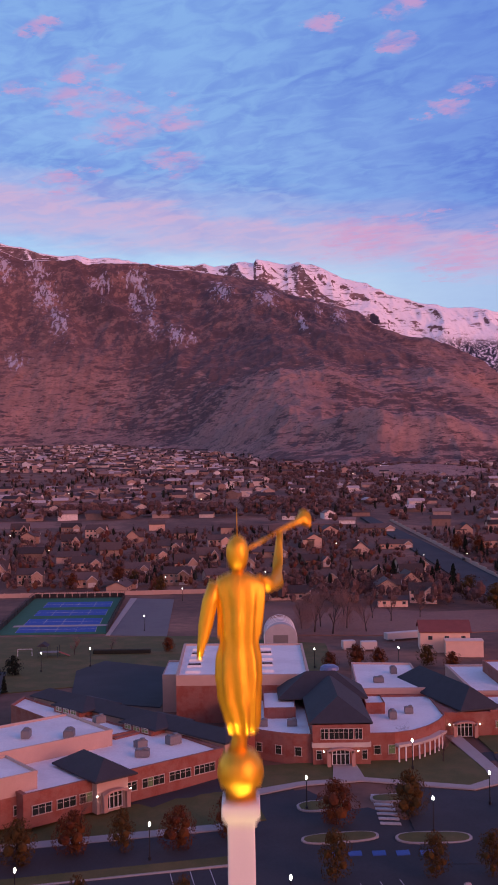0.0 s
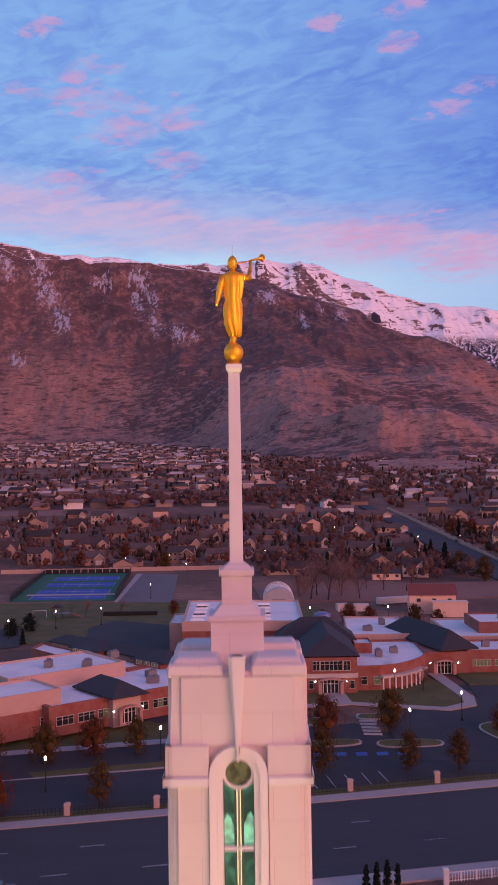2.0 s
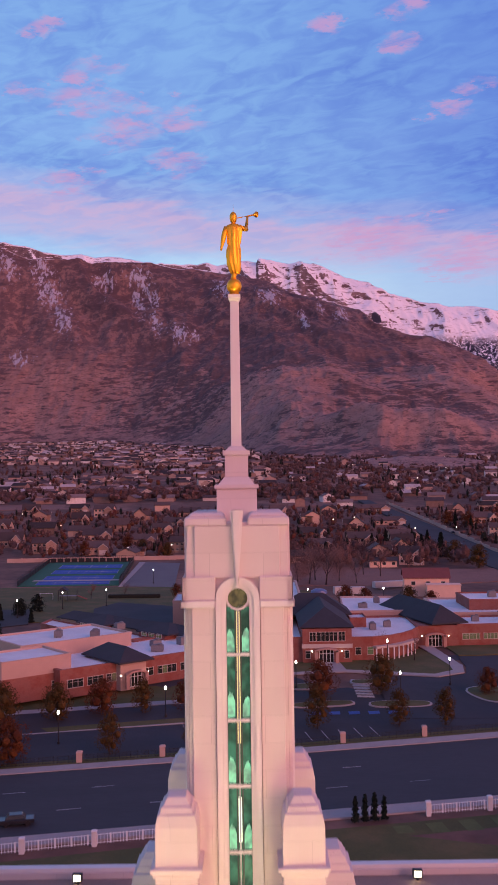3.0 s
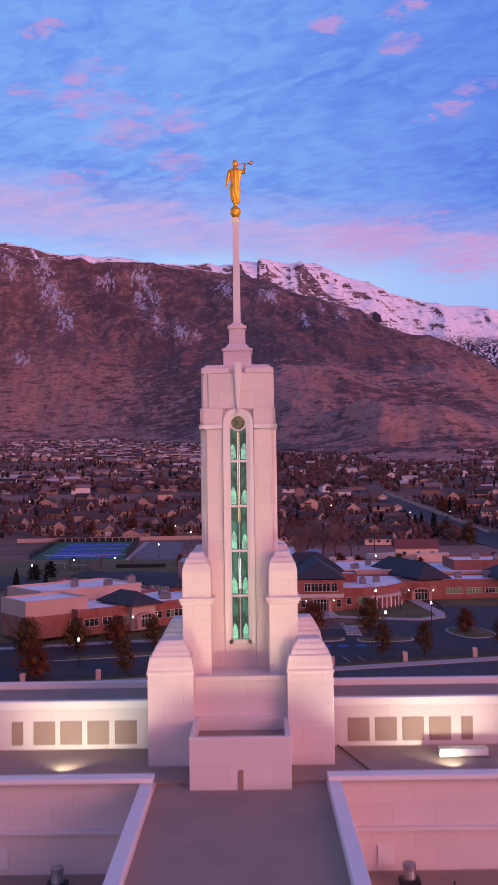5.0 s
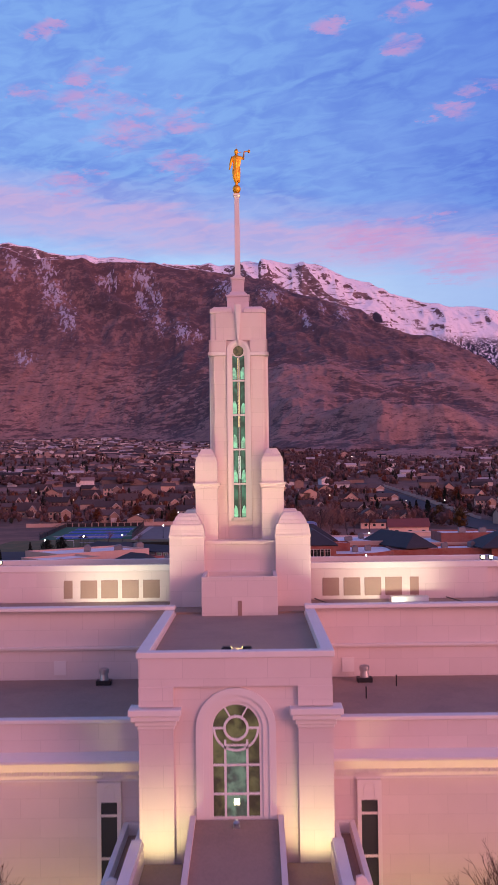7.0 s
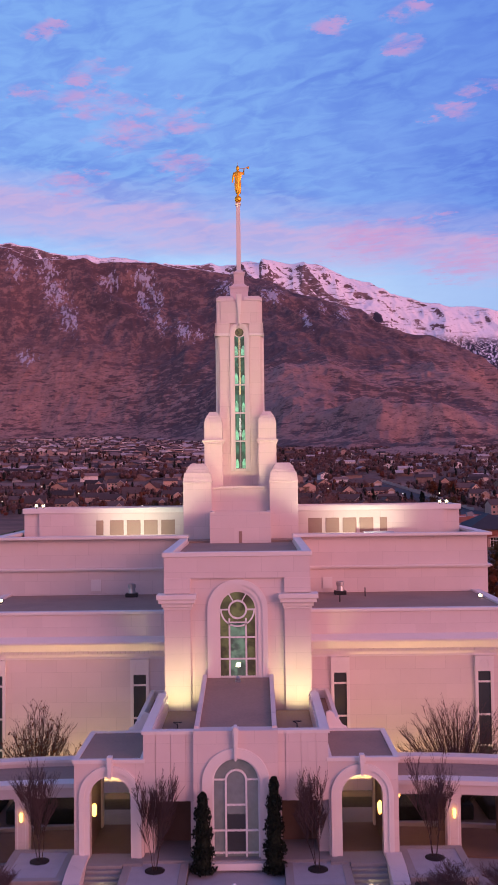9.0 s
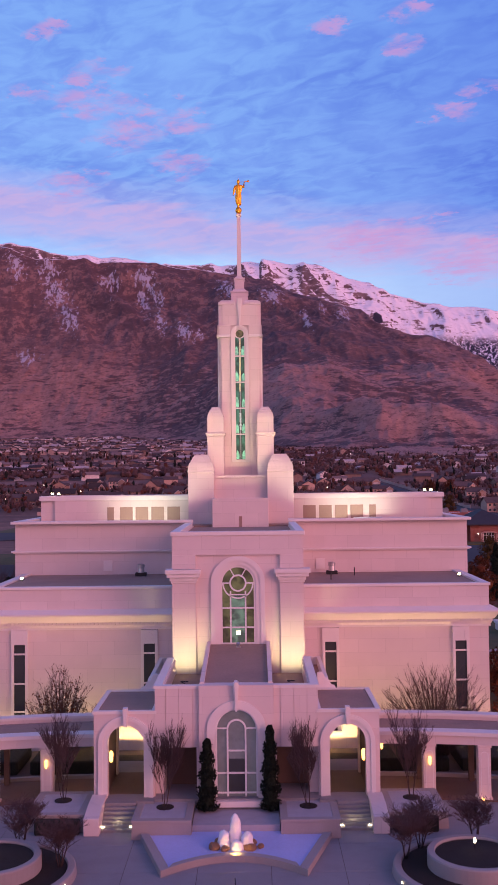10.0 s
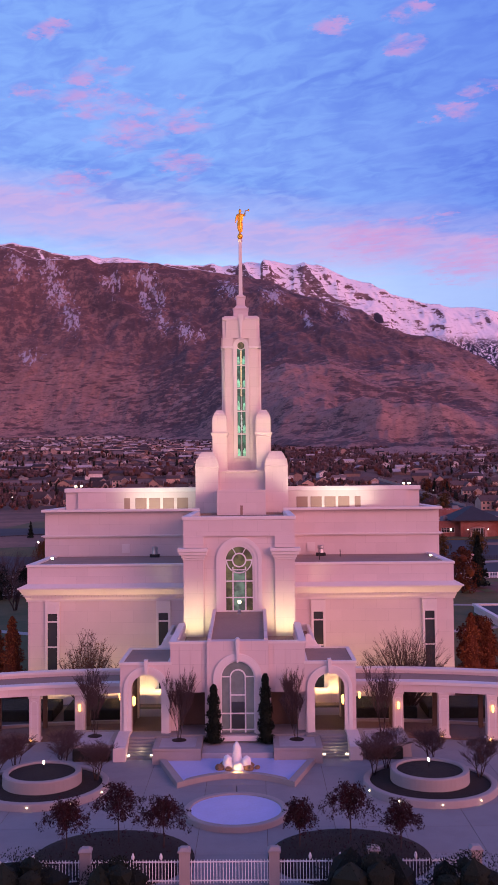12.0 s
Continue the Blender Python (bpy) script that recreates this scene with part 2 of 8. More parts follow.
GREEN_GLASS = art_glass("lit_green_art_glass", (0.035, 0.085, 0.065), (0.07, 0.24, 0.15), 0.75)
PALE_GREEN = art_glass("green_glow_on_glass", (0.2, 0.45, 0.33), (0.20, 0.62, 0.38), 0.85, 0.30, 0.62, 2.2)
ROUNDEL = art_glass("bronze_green_roundel", (0.06, 0.08, 0.05), (0.22, 0.16, 0.06), 0.5, 0.35, 0.6, 2.5)
WHITE_STREAK = mat("white_glow_streak", (0.8, 0.9, 0.8), 0.4, bump=0.0, emit=(0.80, 1.0, 0.85), power=1.4)
WARM_STREAK = mat("warm_glow_streak", (0.8, 0.8, 0.5), 0.4, bump=0.0, emit=(0.95, 0.80, 0.34), power=0.8)
LEAD = mat("dark_lead_bar", (0.07, 0.10, 0.08), 0.5, 0.3, bump=0.0)
HALL_GLASS = art_glass("lit_hall_window_glass", (0.06, 0.065, 0.045), (0.26, 0.22, 0.09), 0.45, 0.38, 0.66, 0.8)
HALL_MID = art_glass("etched_grey_green_glass", (0.08, 0.12, 0.10), (0.16, 0.24, 0.17), 0.75, 0.35, 0.62, 1.4)
DOOR_GLASS = mat("grey_lobby_glass", (0.14, 0.15, 0.16), 0.1, vary=0.3, scale=0.7, fine=2, bump=0.0, emit=(0.16, 0.14, 0.15), power=0.25)
GOLD = mat("gold_leaf", (1.0, 0.47, 0.035), 0.36, 0.72, vary=0.14, scale=4, fine=20, bump=0.3, bump_scale=0.04)
STEEL = mat("galvanised_steel", (0.45, 0.46, 0.48), 0.35, 0.9, vary=0.15, bump=0.05)
BLACK = mat("black_painted_metal", (0.02, 0.02, 0.022), 0.5, 0.2, bump=0.02)
WHITE_PAINT = mat("white_painted_metal", (0.78, 0.78, 0.78), 0.45, vary=0.05, bump=0.02)
# Dark brown for the insides of openings; some of their shade is in it.
WALNUT = mat("dark_brown_inside", (0.13, 0.085, 0.065), 0.7, vary=0.2, scale=0.8, fine=20)
LAMP = mat("lamp_lens", (1, 0.9, 0.7), 0.4, bump=0.0, emit=(1.0, 0.78, 0.48), power=7.0)
COOL_LAMP = mat("street_lamp_lens", (1, 1, 1), 0.4, bump=0.0, emit=(1.0, 0.93, 0.86), power=9.0)
SCONCE = mat("amber_sconce_glass", (1, 0.7, 0.3), 0.4, bump=0.0, emit=(1.0, 0.46, 0.11), power=4.5)


# ---------------------------------------------------------------- mesh helpers
def bx(bm, x0, x1, y0, y1, z0, z1):
    v = [bm.verts.new((x, y, z)) for x in (x0, x1) for y in (y0, y1) for z in (z0, z1)]
    for f in ((0, 1, 3, 2), (4, 6, 7, 5), (0, 4, 5, 1), (2, 3, 7, 6), (0, 2, 6, 4), (1, 5, 7, 3)):
        bm.faces.new([v[i] for i in f])
    return bm


def prism(bm, pts, a0, a1, axis="y"):
    """A flat outline drawn out along an axis: (x, z) along y, (x, y) along z, (y, z) along x."""
    put = {"y": lambda p, a: (p[0], a, p[1]), "z": lambda p, a: (p[0], p[1], a), "x": lambda p, a: (a, p[0], p[1])}[axis]
    lo, hi = [bm.verts.new(put(p, a0)) for p in pts], [bm.verts.new(put(p, a1)) for p in pts]
    bm.faces.new(lo)
    bm.faces.new(hi[::-1])
    n = len(pts)
    for i in range(n):
        bm.faces.new((lo[i], hi[i], hi[(i + 1) % n], lo[(i + 1) % n]))
    return bm


def frustum(bm, cx, cy, z0, z1, a0, b0, a1, b1):
    """A box whose half sizes go from (a0, b0) at z0 to (a1, b1) at z1."""
    lo = [bm.verts.new((cx + sx * a0, cy + sy * b0, z0)) for sx, sy in ((-1, -1), (1, -1), (1, 1), (-1, 1))]
    hi = [bm.verts.new((cx + sx * a1, cy + sy * b1, z1)) for sx, sy in ((-1, -1), (1, -1), (1, 1), (-1, 1))]
    bm.faces.new(lo[::-1])
    bm.faces.new(hi)
    for i in range(4):
        j = (i + 1) % 4
        bm.faces.new((lo[i], lo[j], hi[j], hi[i]))
    return bm


def lathe(bm, profile, n=24, cx=0.0, cy=0.0, sx=1.0, sy=1.0):
    rings = [[bm.verts.new((cx + r * sx * math.cos(2 * math.pi * i / n), cy + r * sy * math.sin(2 * math.pi * i / n), z)) for i in range(n)] for r, z in profile]
    for a, b in zip(rings, rings[1:]):
        for i in range(n):
            j = (i + 1) % n
            bm.faces.new((a[i], a[j], b[j], b[i]))
    bm.faces.new(rings[0][::-1])
    bm.faces.new(rings[-1])
    return bm


def tube(bm, path, n=7):
    """A limb along (x, y, z, radius) points."""
    rings = []
    for k, (x, y, z, r) in enumerate(path):
        a, b = path[max(k - 1, 0)], path[min(k + 1, len(path) - 1)]
        d = Vector((b[0] - a[0], b[1] - a[1], b[2] - a[2])).normalized()
        u = d.orthogonal().normalized()
        w = d.cross(u)
        rings.append([bm.verts.new(Vector((x, y, z)) + r * (math.cos(2 * math.pi * i / n) * u + math.sin(2 * math.pi * i / n) * w)) for i in range(n)])
    for a, b in zip(rings, rings[1:]):
        for i in range(n):
            j = (i + 1) % n
            bm.faces.new((a[i], a[j], b[j], b[i]))
    bm.faces.new(rings[0][::-1])
    bm.faces.new(rings[-1])
    return bm


def arch_points(cx, hw, zs, n=20, rise=1.0):
    return [(cx - hw * math.cos(math.pi * i / n), zs + rise * hw * math.sin(math.pi * i / n)) for i in range(n + 1)]


def arch_wall(bm, x0, x1, z0, z1, cx, hw, zs, y0, y1):
    """A wall with an arched opening."""
    bx(bm, x0, cx - hw, y0, y1, z0, z1)
    bx(bm, cx + hw, x1, y0, y1, z0, z1)
    p = arch_points(cx, hw, zs)
    for a, b in zip(p, p[1:]):
        prism(bm, [a, b, (b[0], z1), (a[0], z1)], y0, y1)
    return bm


def arch_ring(bm, cx, hin, hout, z0, zs, y0, y1, n=24):
    """A moulding round an arched opening, with its two legs."""
    bx(bm, cx - hout, cx - hin, y0, y1, z0, zs)
    bx(bm, cx + hin, cx + hout, y0, y1, z0, zs)
    a, b = arch_points(cx, hin, zs, n), arch_points(cx, hout, zs, n)
    for i in range(n):
        prism(bm, [a[i], a[i + 1], b[i + 1], b[i]], y0, y1)
    return bm


def arch_pane(bm, cx, hw, z0, zs, y0, y1, n=20):
    prism(bm, [(cx - hw, z0)] + arch_points(cx, hw, zs, n) + [(cx + hw, z0)], y0, y1)
    return bm


def ring_xz(bm, cx, cz, r0, r1, y0, y1, a0=0.0, a1=360.0, n=28):
    for i in range(n):
        t, u = radians(a0 + (a1 - a0) * i / n), radians(a0 + (a1 - a0) * (i + 1) / n)
        q = lambda r, a: (cx + r * math.cos(a), cz + r * math.sin(a))
        prism(bm, [q(r0, t), q(r1, t), q(r1, u), q(r0, u)], y0, y1)
    return bm


def thing(name, label, category, at=(0, 0, 0), group="", kind="", turn=0.0):
    ob = new(name)
    ob.matrix_basis = pose(*at, 0, 0, turn)
    ob.empty_display_size = 0.2
    return tagged(ob, label, category, group, kind)


def weld(bm):
    """Join pieces that touch, and drop the faces between them."""
    bmesh.ops.remove_doubles(bm, verts=bm.verts, dist=1e-4)
    seen = {}
    for f in bm.faces:
        seen.setdefault(frozenset(v.index for v in f.verts), []).append(f)
    twins = [f for group in seen.values() if len(group) > 1 for f in group]
    if twins:
        bmesh.ops.delete(bm, geom=twins, context="FACES")
    return bm


def mesh_of(name, bm, material, bevel=0.0, smooth=False):
    if len(bm.faces) < 4000:
        bm.verts.index_update()
        weld(bm)
    if bevel:
        bmesh.ops.remove_doubles(bm, verts=bm.verts, dist=1e-5)
        edges = [e for e in bm.edges if len(e.link_faces) == 2 and e.calc_face_angle(0) > 0.6]
        bmesh.ops.bevel(bm, geom=edges, offset=bevel, segments=1, affect="EDGES", clamp_overlap=True)
    bmesh.ops.recalc_face_normals(bm, faces=bm.faces)
    me = bpy.data.meshes.new(name)
    bm.to_mesh(me)
    bm.free()
    if smooth:
        me.polygons.foreach_set("use_smooth", [True] * len(me.polygons))
    me.materials.append(material)
    return me


def part(name, bm, material, parent=None, label="", bevel=0.0, smooth=False):
    ob = new(name, mesh_of(name, bm, material, bevel, smooth))
    ob.parent = parent
    return tagged(ob, label)


def single(name, bm, material, label, category, kind="", group="", bevel=0.0, smooth=False, at=(0, 0, 0), turn=0.0):
    ob = new(name, mesh_of(name, bm, material, bevel, smooth))
    ob.matrix_basis = pose(*at, 0, 0, turn)
    return tagged(ob, label, category, group, kind)


def B():
    return bmesh.new()


def grid_mesh(name, verts, nu, nv, material, smooth=True):
    """A sheet from nu x nv points, as arrays."""
    me = bpy.data.meshes.new(name)
    i = np.arange(nu * nv).reshape(nu, nv)
    f = np.stack([i[:-1, :-1], i[1:, :-1], i[1:, 1:], i[:-1, 1:]], -1).reshape(-1, 4)
    me.vertices.add(len(verts))
    me.vertices.foreach_set("co", np.ascontiguousarray(verts, np.float32).ravel())
    me.loops.add(f.size)
    me.loops.foreach_set("vertex_index", f.ravel().astype(np.int32))
    me.polygons.add(len(f))
    me.polygons.foreach_set("loop_start", (np.arange(len(f)) * 4).astype(np.int32))
    me.polygons.foreach_set("loop_total", np.full(len(f), 4, np.int32))
    me.update(calc_edges=True)
    me.polygons.foreach_set("use_smooth", np.full(len(f), smooth))
    me.materials.append(material)
    return me

# ---------------------------------------------------------------- ground and mountains
GROUND_Y = [-400, -66, 60, 74, 112, 118, 165, 240, 430, 480, 600, 900, 1500, 2780, 3000, 3300]
GROUND_Z = [-4, 0, 0, 1.2, 1.5, 1.8, 4.0, 4.6, 6.0, 8.0, 15.0, 31.0, 68.0, 146.0, 166.0, 190.0]


def gz(y):
    return float(np.interp(y, GROUND_Y, GROUND_Z))


_table = np.random.RandomState(7).rand(256, 256)


def value_noise(x, y):
    xi, yi = np.floor(x).astype(int), np.floor(y).astype(int)
    fx, fy = x - xi, y - yi
    fx, fy = fx * fx * (3 - 2 * fx), fy * fy * (3 - 2 * fy)
    g = lambda a, b: _table[a % 256, b % 256]
    return (g(xi, yi) * (1 - fx) + g(xi + 1, yi) * fx) * (1 - fy) + (g(xi, yi + 1) * (1 - fx) + g(xi + 1, yi + 1) * fx) * fy


def fractal(x, y, octaves=5, gain=0.5, ridged=False):
    total, amp, norm = 0.0, 1.0, 0.0
    for k in range(octaves):
        n = value_noise(x * 2**k + 17.3 * k, y * 2**k + 9.1 * k)
        total = total + amp * ((1 - np.abs(2 * n - 1)) if ridged else n)
        norm += amp
        amp *= gain
    return total / norm


DRY = mat("dry_town_ground", (0.135, 0.066, 0.048), 0.95, vary=0.45, scale=0.02, fine=0.25, second=(0.22, 0.110, 0.076), world_space=True, bump=0.2, bump_scale=0.3)


def build_ground():
    xs = np.concatenate([np.linspace(-2600, -320, 20), np.linspace(-300, 300, 61), np.linspace(320, 2600, 20)])
    ys = np.concatenate([np.linspace(-400, -80, 9), np.linspace(-70, 240, 63), np.linspace(250, 3300, 121)])
    X, Y = np.meshgrid(xs, ys, indexing="ij")
    Z = np.interp(Y, GROUND_Y, GROUND_Z) - 0.12
    Z = Z + np.clip((Y - 450) / 600, 0, 1) * 6 * (fractal(X / 220, Y / 220, 3) - 0.5)
    ob = new("ground", grid_mesh("ground", np.stack([X, Y, Z], -1).reshape(-1, 3), len(xs), len(ys), DRY))
    tagged(ob, "dry brown winter ground under the town", "ground", "", "structure")


def slope_material(name, snowy):
    """Scrub and dry grass below, rock and snow above."""
    m = bpy.data.materials.new(name)
    m.use_nodes = True
    N, L = m.node_tree.nodes, m.node_tree.links
    b = N["Principled BSDF"]
    b.inputs["Roughness"].default_value = 0.95
    geo = N.new("ShaderNodeNewGeometry")
    pos = geo.outputs["Position"]
    sep = N.new("ShaderNodeSeparateXYZ")
    L.new(pos, sep.inputs[0])

    def noise_at(scale, detail=6, rough=0.62, stretch=None, turn=0.0):
        v = pos
        if stretch:
            mp = N.new("ShaderNodeMapping")
            mp.inputs["Scale"].default_value = stretch
            mp.inputs["Rotation"].default_value = (0, radians(turn), 0)
            L.new(pos, mp.inputs[0])
            v = mp.outputs[0]
        n = N.new("ShaderNodeTexNoise")
        n.inputs["Scale"].default_value, n.inputs["Detail"].default_value, n.inputs["Roughness"].default_value = scale, detail, rough
        L.new(v, n.inputs["Vector"])
        return n.outputs["Fac"]

    def ramp(fac, p0, p1):
        r = N.new("ShaderNodeMapRange")
        r.interpolation_type = "SMOOTHSTEP"
        r.inputs[1].default_value, r.inputs[2].default_value = p0, p1
        L.new(fac, r.inputs[0])
        return r.outputs[0]

    def mix(fac, a, c):
        x = N.new("ShaderNodeMix")
        x.data_type = "RGBA"
        L.new(fac, x.inputs[0])
        for s, v in ((x.inputs[6], a), (x.inputs[7], c)):
            if isinstance(v, tuple):
                s.default_value = (*v, 1)
            else:
                L.new(v, s)
        return x.outputs[2]

    def mul(a, c, op="MULTIPLY"):
        k = N.new("ShaderNodeMath")
        k.operation = op
        for i, v in enumerate((a, c)):
            if isinstance(v, (int, float)):
                k.inputs[i].default_value = v
            else:
                L.new(v, k.inputs[i])
        return k.outputs[0]

    def field(name):
        n = N.new("ShaderNodeAttribute")
        n.attribute_name = name
        return n.outputs["Fac"]

    sepn = N.new("ShaderNodeSeparateXYZ")
    L.new(geo.outputs["Normal"], sepn.inputs[0])
    if not snowy:
        grass = mix(ramp(noise_at(0.006, 7, 0.65), 0.38, 0.62), (0.40, 0.228, 0.192), (0.30, 0.172, 0.150))
        grass = mix(ramp(noise_at(0.05, 7, 0.74, (0.8, 0.8, 1.3), 25), 0.44, 0.64), grass, (0.235, 0.130, 0.118))
        # brush stands thick in the gullies and higher up, in lone streaks on the low spurs
        high = mul(ramp(sep.outputs[2], 240, 520), 0.055)
        clump = mul(mul(noise_at(0.042, 10, 0.76, (0.42, 0.5, 2.0), 12), mul(field("brush_cover"), 0.13), "ADD"), high, "ADD")
        brush = mix(ramp(noise_at(0.06, 6, 0.75), 0.35, 0.7), (0.085, 0.052, 0.056), (0.165, 0.095, 0.09))
        col = mix(ramp(clump, 0.578, 0.612), grass, brush)
        dots = ramp(noise_at(0.11, 5, 0.75, (0.6, 0.7, 1.8), 10), 0.575, 0.61)
        col = mix(mul(dots, 0.7), col, (0.098, 0.060, 0.060))
        tall = ramp(sep.outputs[2], 330, 640)
        rough_rock = mix(ramp(noise_at(0.035, 9, 0.78, (1.0, 0.8, 0.8), 25), 0.45, 0.56), (0.095, 0.060, 0.067), (0.25, 0.145, 0.132))
        rough_rock = mix(ramp(noise_at(0.012, 8, 0.74, (0.8, 0.7, 1.6), 25), 0.47, 0.58), rough_rock, (0.082, 0.052, 0.062))
        col = mix(mul(tall, 0.85), col, rough_rock)
        # snow lies broken by trees in the high chutes
        streak = noise_at(0.05, 7, 0.75, (1.5, 0.7, 0.55), 10)
        lie = mul(mul(field("snow_cover"), 0.215), streak, "ADD")
        col = mix(ramp(lie, 0.68, 0.725), col, (0.40, 0.39, 0.47))
        rim = mul(ramp(noise_at(0.012, 4, 0.6), 0.40, 0.50), ramp(sepn.outputs[2], 0.80, 0.90))
        col = mix(mul(rim, ramp(sep.outputs[2], 900, 960)), col, (0.80, 0.80, 0.84))
    else:
        rock = mix(ramp(noise_at(0.03), 0.4, 0.6), (0.13, 0.085, 0.09), (0.22, 0.15, 0.15))
        strata = ramp(noise_at(0.014, 10, 0.78, (0.55, 0.45, 3.4), 9), 0.565, 0.60)
        thin = ramp(noise_at(0.03, 9, 0.78, (0.45, 0.4, 3.6), 9), 0.59, 0.62)
        strata = mul(strata, mul(thin, 0.8), "MAXIMUM")
        speck = ramp(noise_at(0.07, 7, 0.75), 0.60, 0.66)
        ledge = mul(noise_at(0.045, 8, 0.75, (0.6, 0.6, 2.0), 7), ramp(sepn.outputs[2], 0.80, 0.50), "MULTIPLY")
        amount = mul(mul(strata, 0.9), ramp(ledge, 0.40, 0.46), "MAXIMUM")
        amount = mul(amount, mul(speck, ramp(sep.outputs[2], 900, 560)), "MAXIMUM")
        forest = mul(ramp(noise_at(0.06, 7, 0.75, (1.5, 1, 0.45)), 0.45, 0.50), ramp(sep.outputs[2], 690, 610))
        forest = mul(forest, ramp(mul(field("snow_cover"), noise_at(0.07, 7, 0.8), "MULTIPLY"), 0.26, 0.30), "MAXIMUM")
        amount = mul(amount, forest, "MAXIMUM")
        col = mix(amount, (0.90, 0.90, 0.95), rock)
        col = mix(forest, col, (0.030, 0.032, 0.055))
    L.new(col, b.inputs["Base Color"])
    bp = N.new("ShaderNodeBump")
    bp.inputs["Strength"].default_value, bp.inputs["Distance"].default_value = 0.6, 9.0
    L.new(noise_at(0.03, 9, 0.74), bp.inputs["Height"])
    L.new(bp.outputs[0], b.inputs["Normal"])
    return m


# outline of the ranges as rise over distance, by sideways over distance
RIDGE_U = [-0.95, -0.60, -0.252, -0.227, -0.193, -0.148, -0.106, -0.086, -0.044, -0.015, 0.0135, 0.038, 0.063, 0.10, 0.12, 0.145, 0.165, 0.186, 0.2145, 0.252, 0.34, 0.60, 0.95]
RIDGE_E = [0.2105, 0.2455, 0.245, 0.2345, 0.2355, 0.230, 0.229, 0.224, 0.220, 0.2145, 0.207, 0.1957, 0.186, 0.175, 0.163, 0.1537, 0.145, 0.142, 0.1257, 0.1045, 0.0855, 0.0705, 0.0605]
PEAK_U = [-0.95, -0.50, -0.252, -0.19, -0.1275, -0.086, -0.069, -0.044, -0.032, -0.017, -0.007, -0.001, 0.0076, 0.0097, 0.022, 0.039, 0.068, 0.080, 0.101, 0.1236, 0.146, 0.179, 0.204, 0.227, 0.2546, 0.40, 0.95]
PEAK_E = [0.158, 0.228, 0.2542, 0.2385, 0.2335, 0.2305, 0.229, 0.2268, 0.2225, 0.2218, 0.227, 0.2268, 0.2242, 0.2275, 0.2277, 0.2229, 0.2224, 0.2189, 0.2081, 0.2032, 0.1907, 0.1839, 0.1802, 0.179, 0.1752, 0.1425, 0.1125]
FOOT_U, FOOT_Y = [-0.95, -0.22, -0.12, -0.06, -0.02, 0.0, 0.03, 0.06, 0.12, 0.22, 0.35, 0.95], [3220, 3180, 2960, 2620, 2260, 2060, 1800, 1600, 1370, 1190, 1150, 1150]


def build_range(name, label, us, es, y_foot, y_crest, y_back, z_foot, material, rough, nu, nv, power, patches, eye_z=25.0):
    u = np.concatenate([np.linspace(-0.95, -0.31, 40), np.linspace(-0.30, 0.30, nu), np.linspace(0.31, 0.95, 40)])
    s = np.concatenate([np.linspace(0, 1, nv), np.linspace(1.02, 1.6, 14)])
    U, S = np.meshgrid(u, s, indexing="ij")
    crest = np.interp(u, us, es)[:, None]
    wander = 140 * (fractal(u * 9 + 3, u * 0 + 2.5, 3) - 0.5)[:, None]
    if y_foot is None:
        y_foot = np.interp(u, FOOT_U, FOOT_Y)[:, None]
        z_foot = np.interp(y_foot, GROUND_Y, GROUND_Z) - 2
    Y = np.where(S <= 1, y_foot + (y_crest + wander - y_foot) * S, y_crest + wander + (y_back - y_crest) * (S - 1) / 0.6)
    X = U * (Y + 120)
    top = eye_z + crest * (y_crest + wander + 120)
    rise = np.clip(S, 0, 1)
    Z = z_foot + (top - z_foot) * (0.30 * rise + 0.70 * rise**power)
    Z = np.where(S > 1, top - (S - 1) * 500, Z)
    # gullies that run down the slope, with spurs between
    warp = 1.2 * fractal(X / 500 + 5, Y / 500, 4)
    across, down = X * 0.80 + Y * 0.60, Y * 0.80 - X * 0.60
    gul = fractal(across / 420 + warp * 0.5, down / 1500 + warp * 0.3, 5, 0.5, True)
    low = np.clip(1.25 - rise * 1.6, 0, 1)
    big = fractal(across / 330 + warp * 0.5 + 8, down / 900 + warp * 0.3, 3, 0.42, True)
    gul = gul * (1 - low) + (0.62 + (big - 0.66) * 1.05) * low
    hum = fractal(X / 160 + 40, Y / 260 + 11, 5, 0.55, True)
    fade = np.clip(rise * 5, 0, 1) * np.clip((1.03 - S) * 7, 0.05, 1)
    Z = Z + fade * rough * ((gul - 0.62) * 1.7 * (1 - 0.55 * low) + (hum - 0.6) * 0.34)
    Z = Z + np.clip(1 - np.abs(S - 1) * 8, 0, 1) * rough * 0.07 * (fractal(X / 45, Y / 90, 4, 0.6) - 0.5)
    me = grid_mesh(name, np.stack([X, Y, Z], -1).reshape(-1, 3), len(u), len(s), material)
    # where brush and snow lie: brush on the shaded side of the spurs, snow in the chutes
    side = fractal((across - 55) / 330 + warp * 0.5 + 8, down / 900 + warp * 0.3, 3, 0.42, True)
    brush = np.clip((0.62 - side) * 3.4 + 1.1 * (fractal(X / 300, Y / 300, 3) - 0.5) + 0.5, 0, 1)
    E = (Z - 45.0) / (Y + 60)
    snow = np.zeros_like(Z)
    for u0, e0, w, h in patches:
        snow = np.maximum(snow, np.exp(-((U - u0 + 0.25 * (E - e0)) / (1.5 * w)) ** 2 - ((E - e0) / (1.5 * h)) ** 2))
    for label_name, values in (("brush_cover", brush), ("snow_cover", snow)):
        me.attributes.new(label_name, "FLOAT", "POINT").data.foreach_set("value", values.astype(np.float32).ravel())
    ob = new(name, me)
    tagged(ob, label, "mountain", "", "structure")


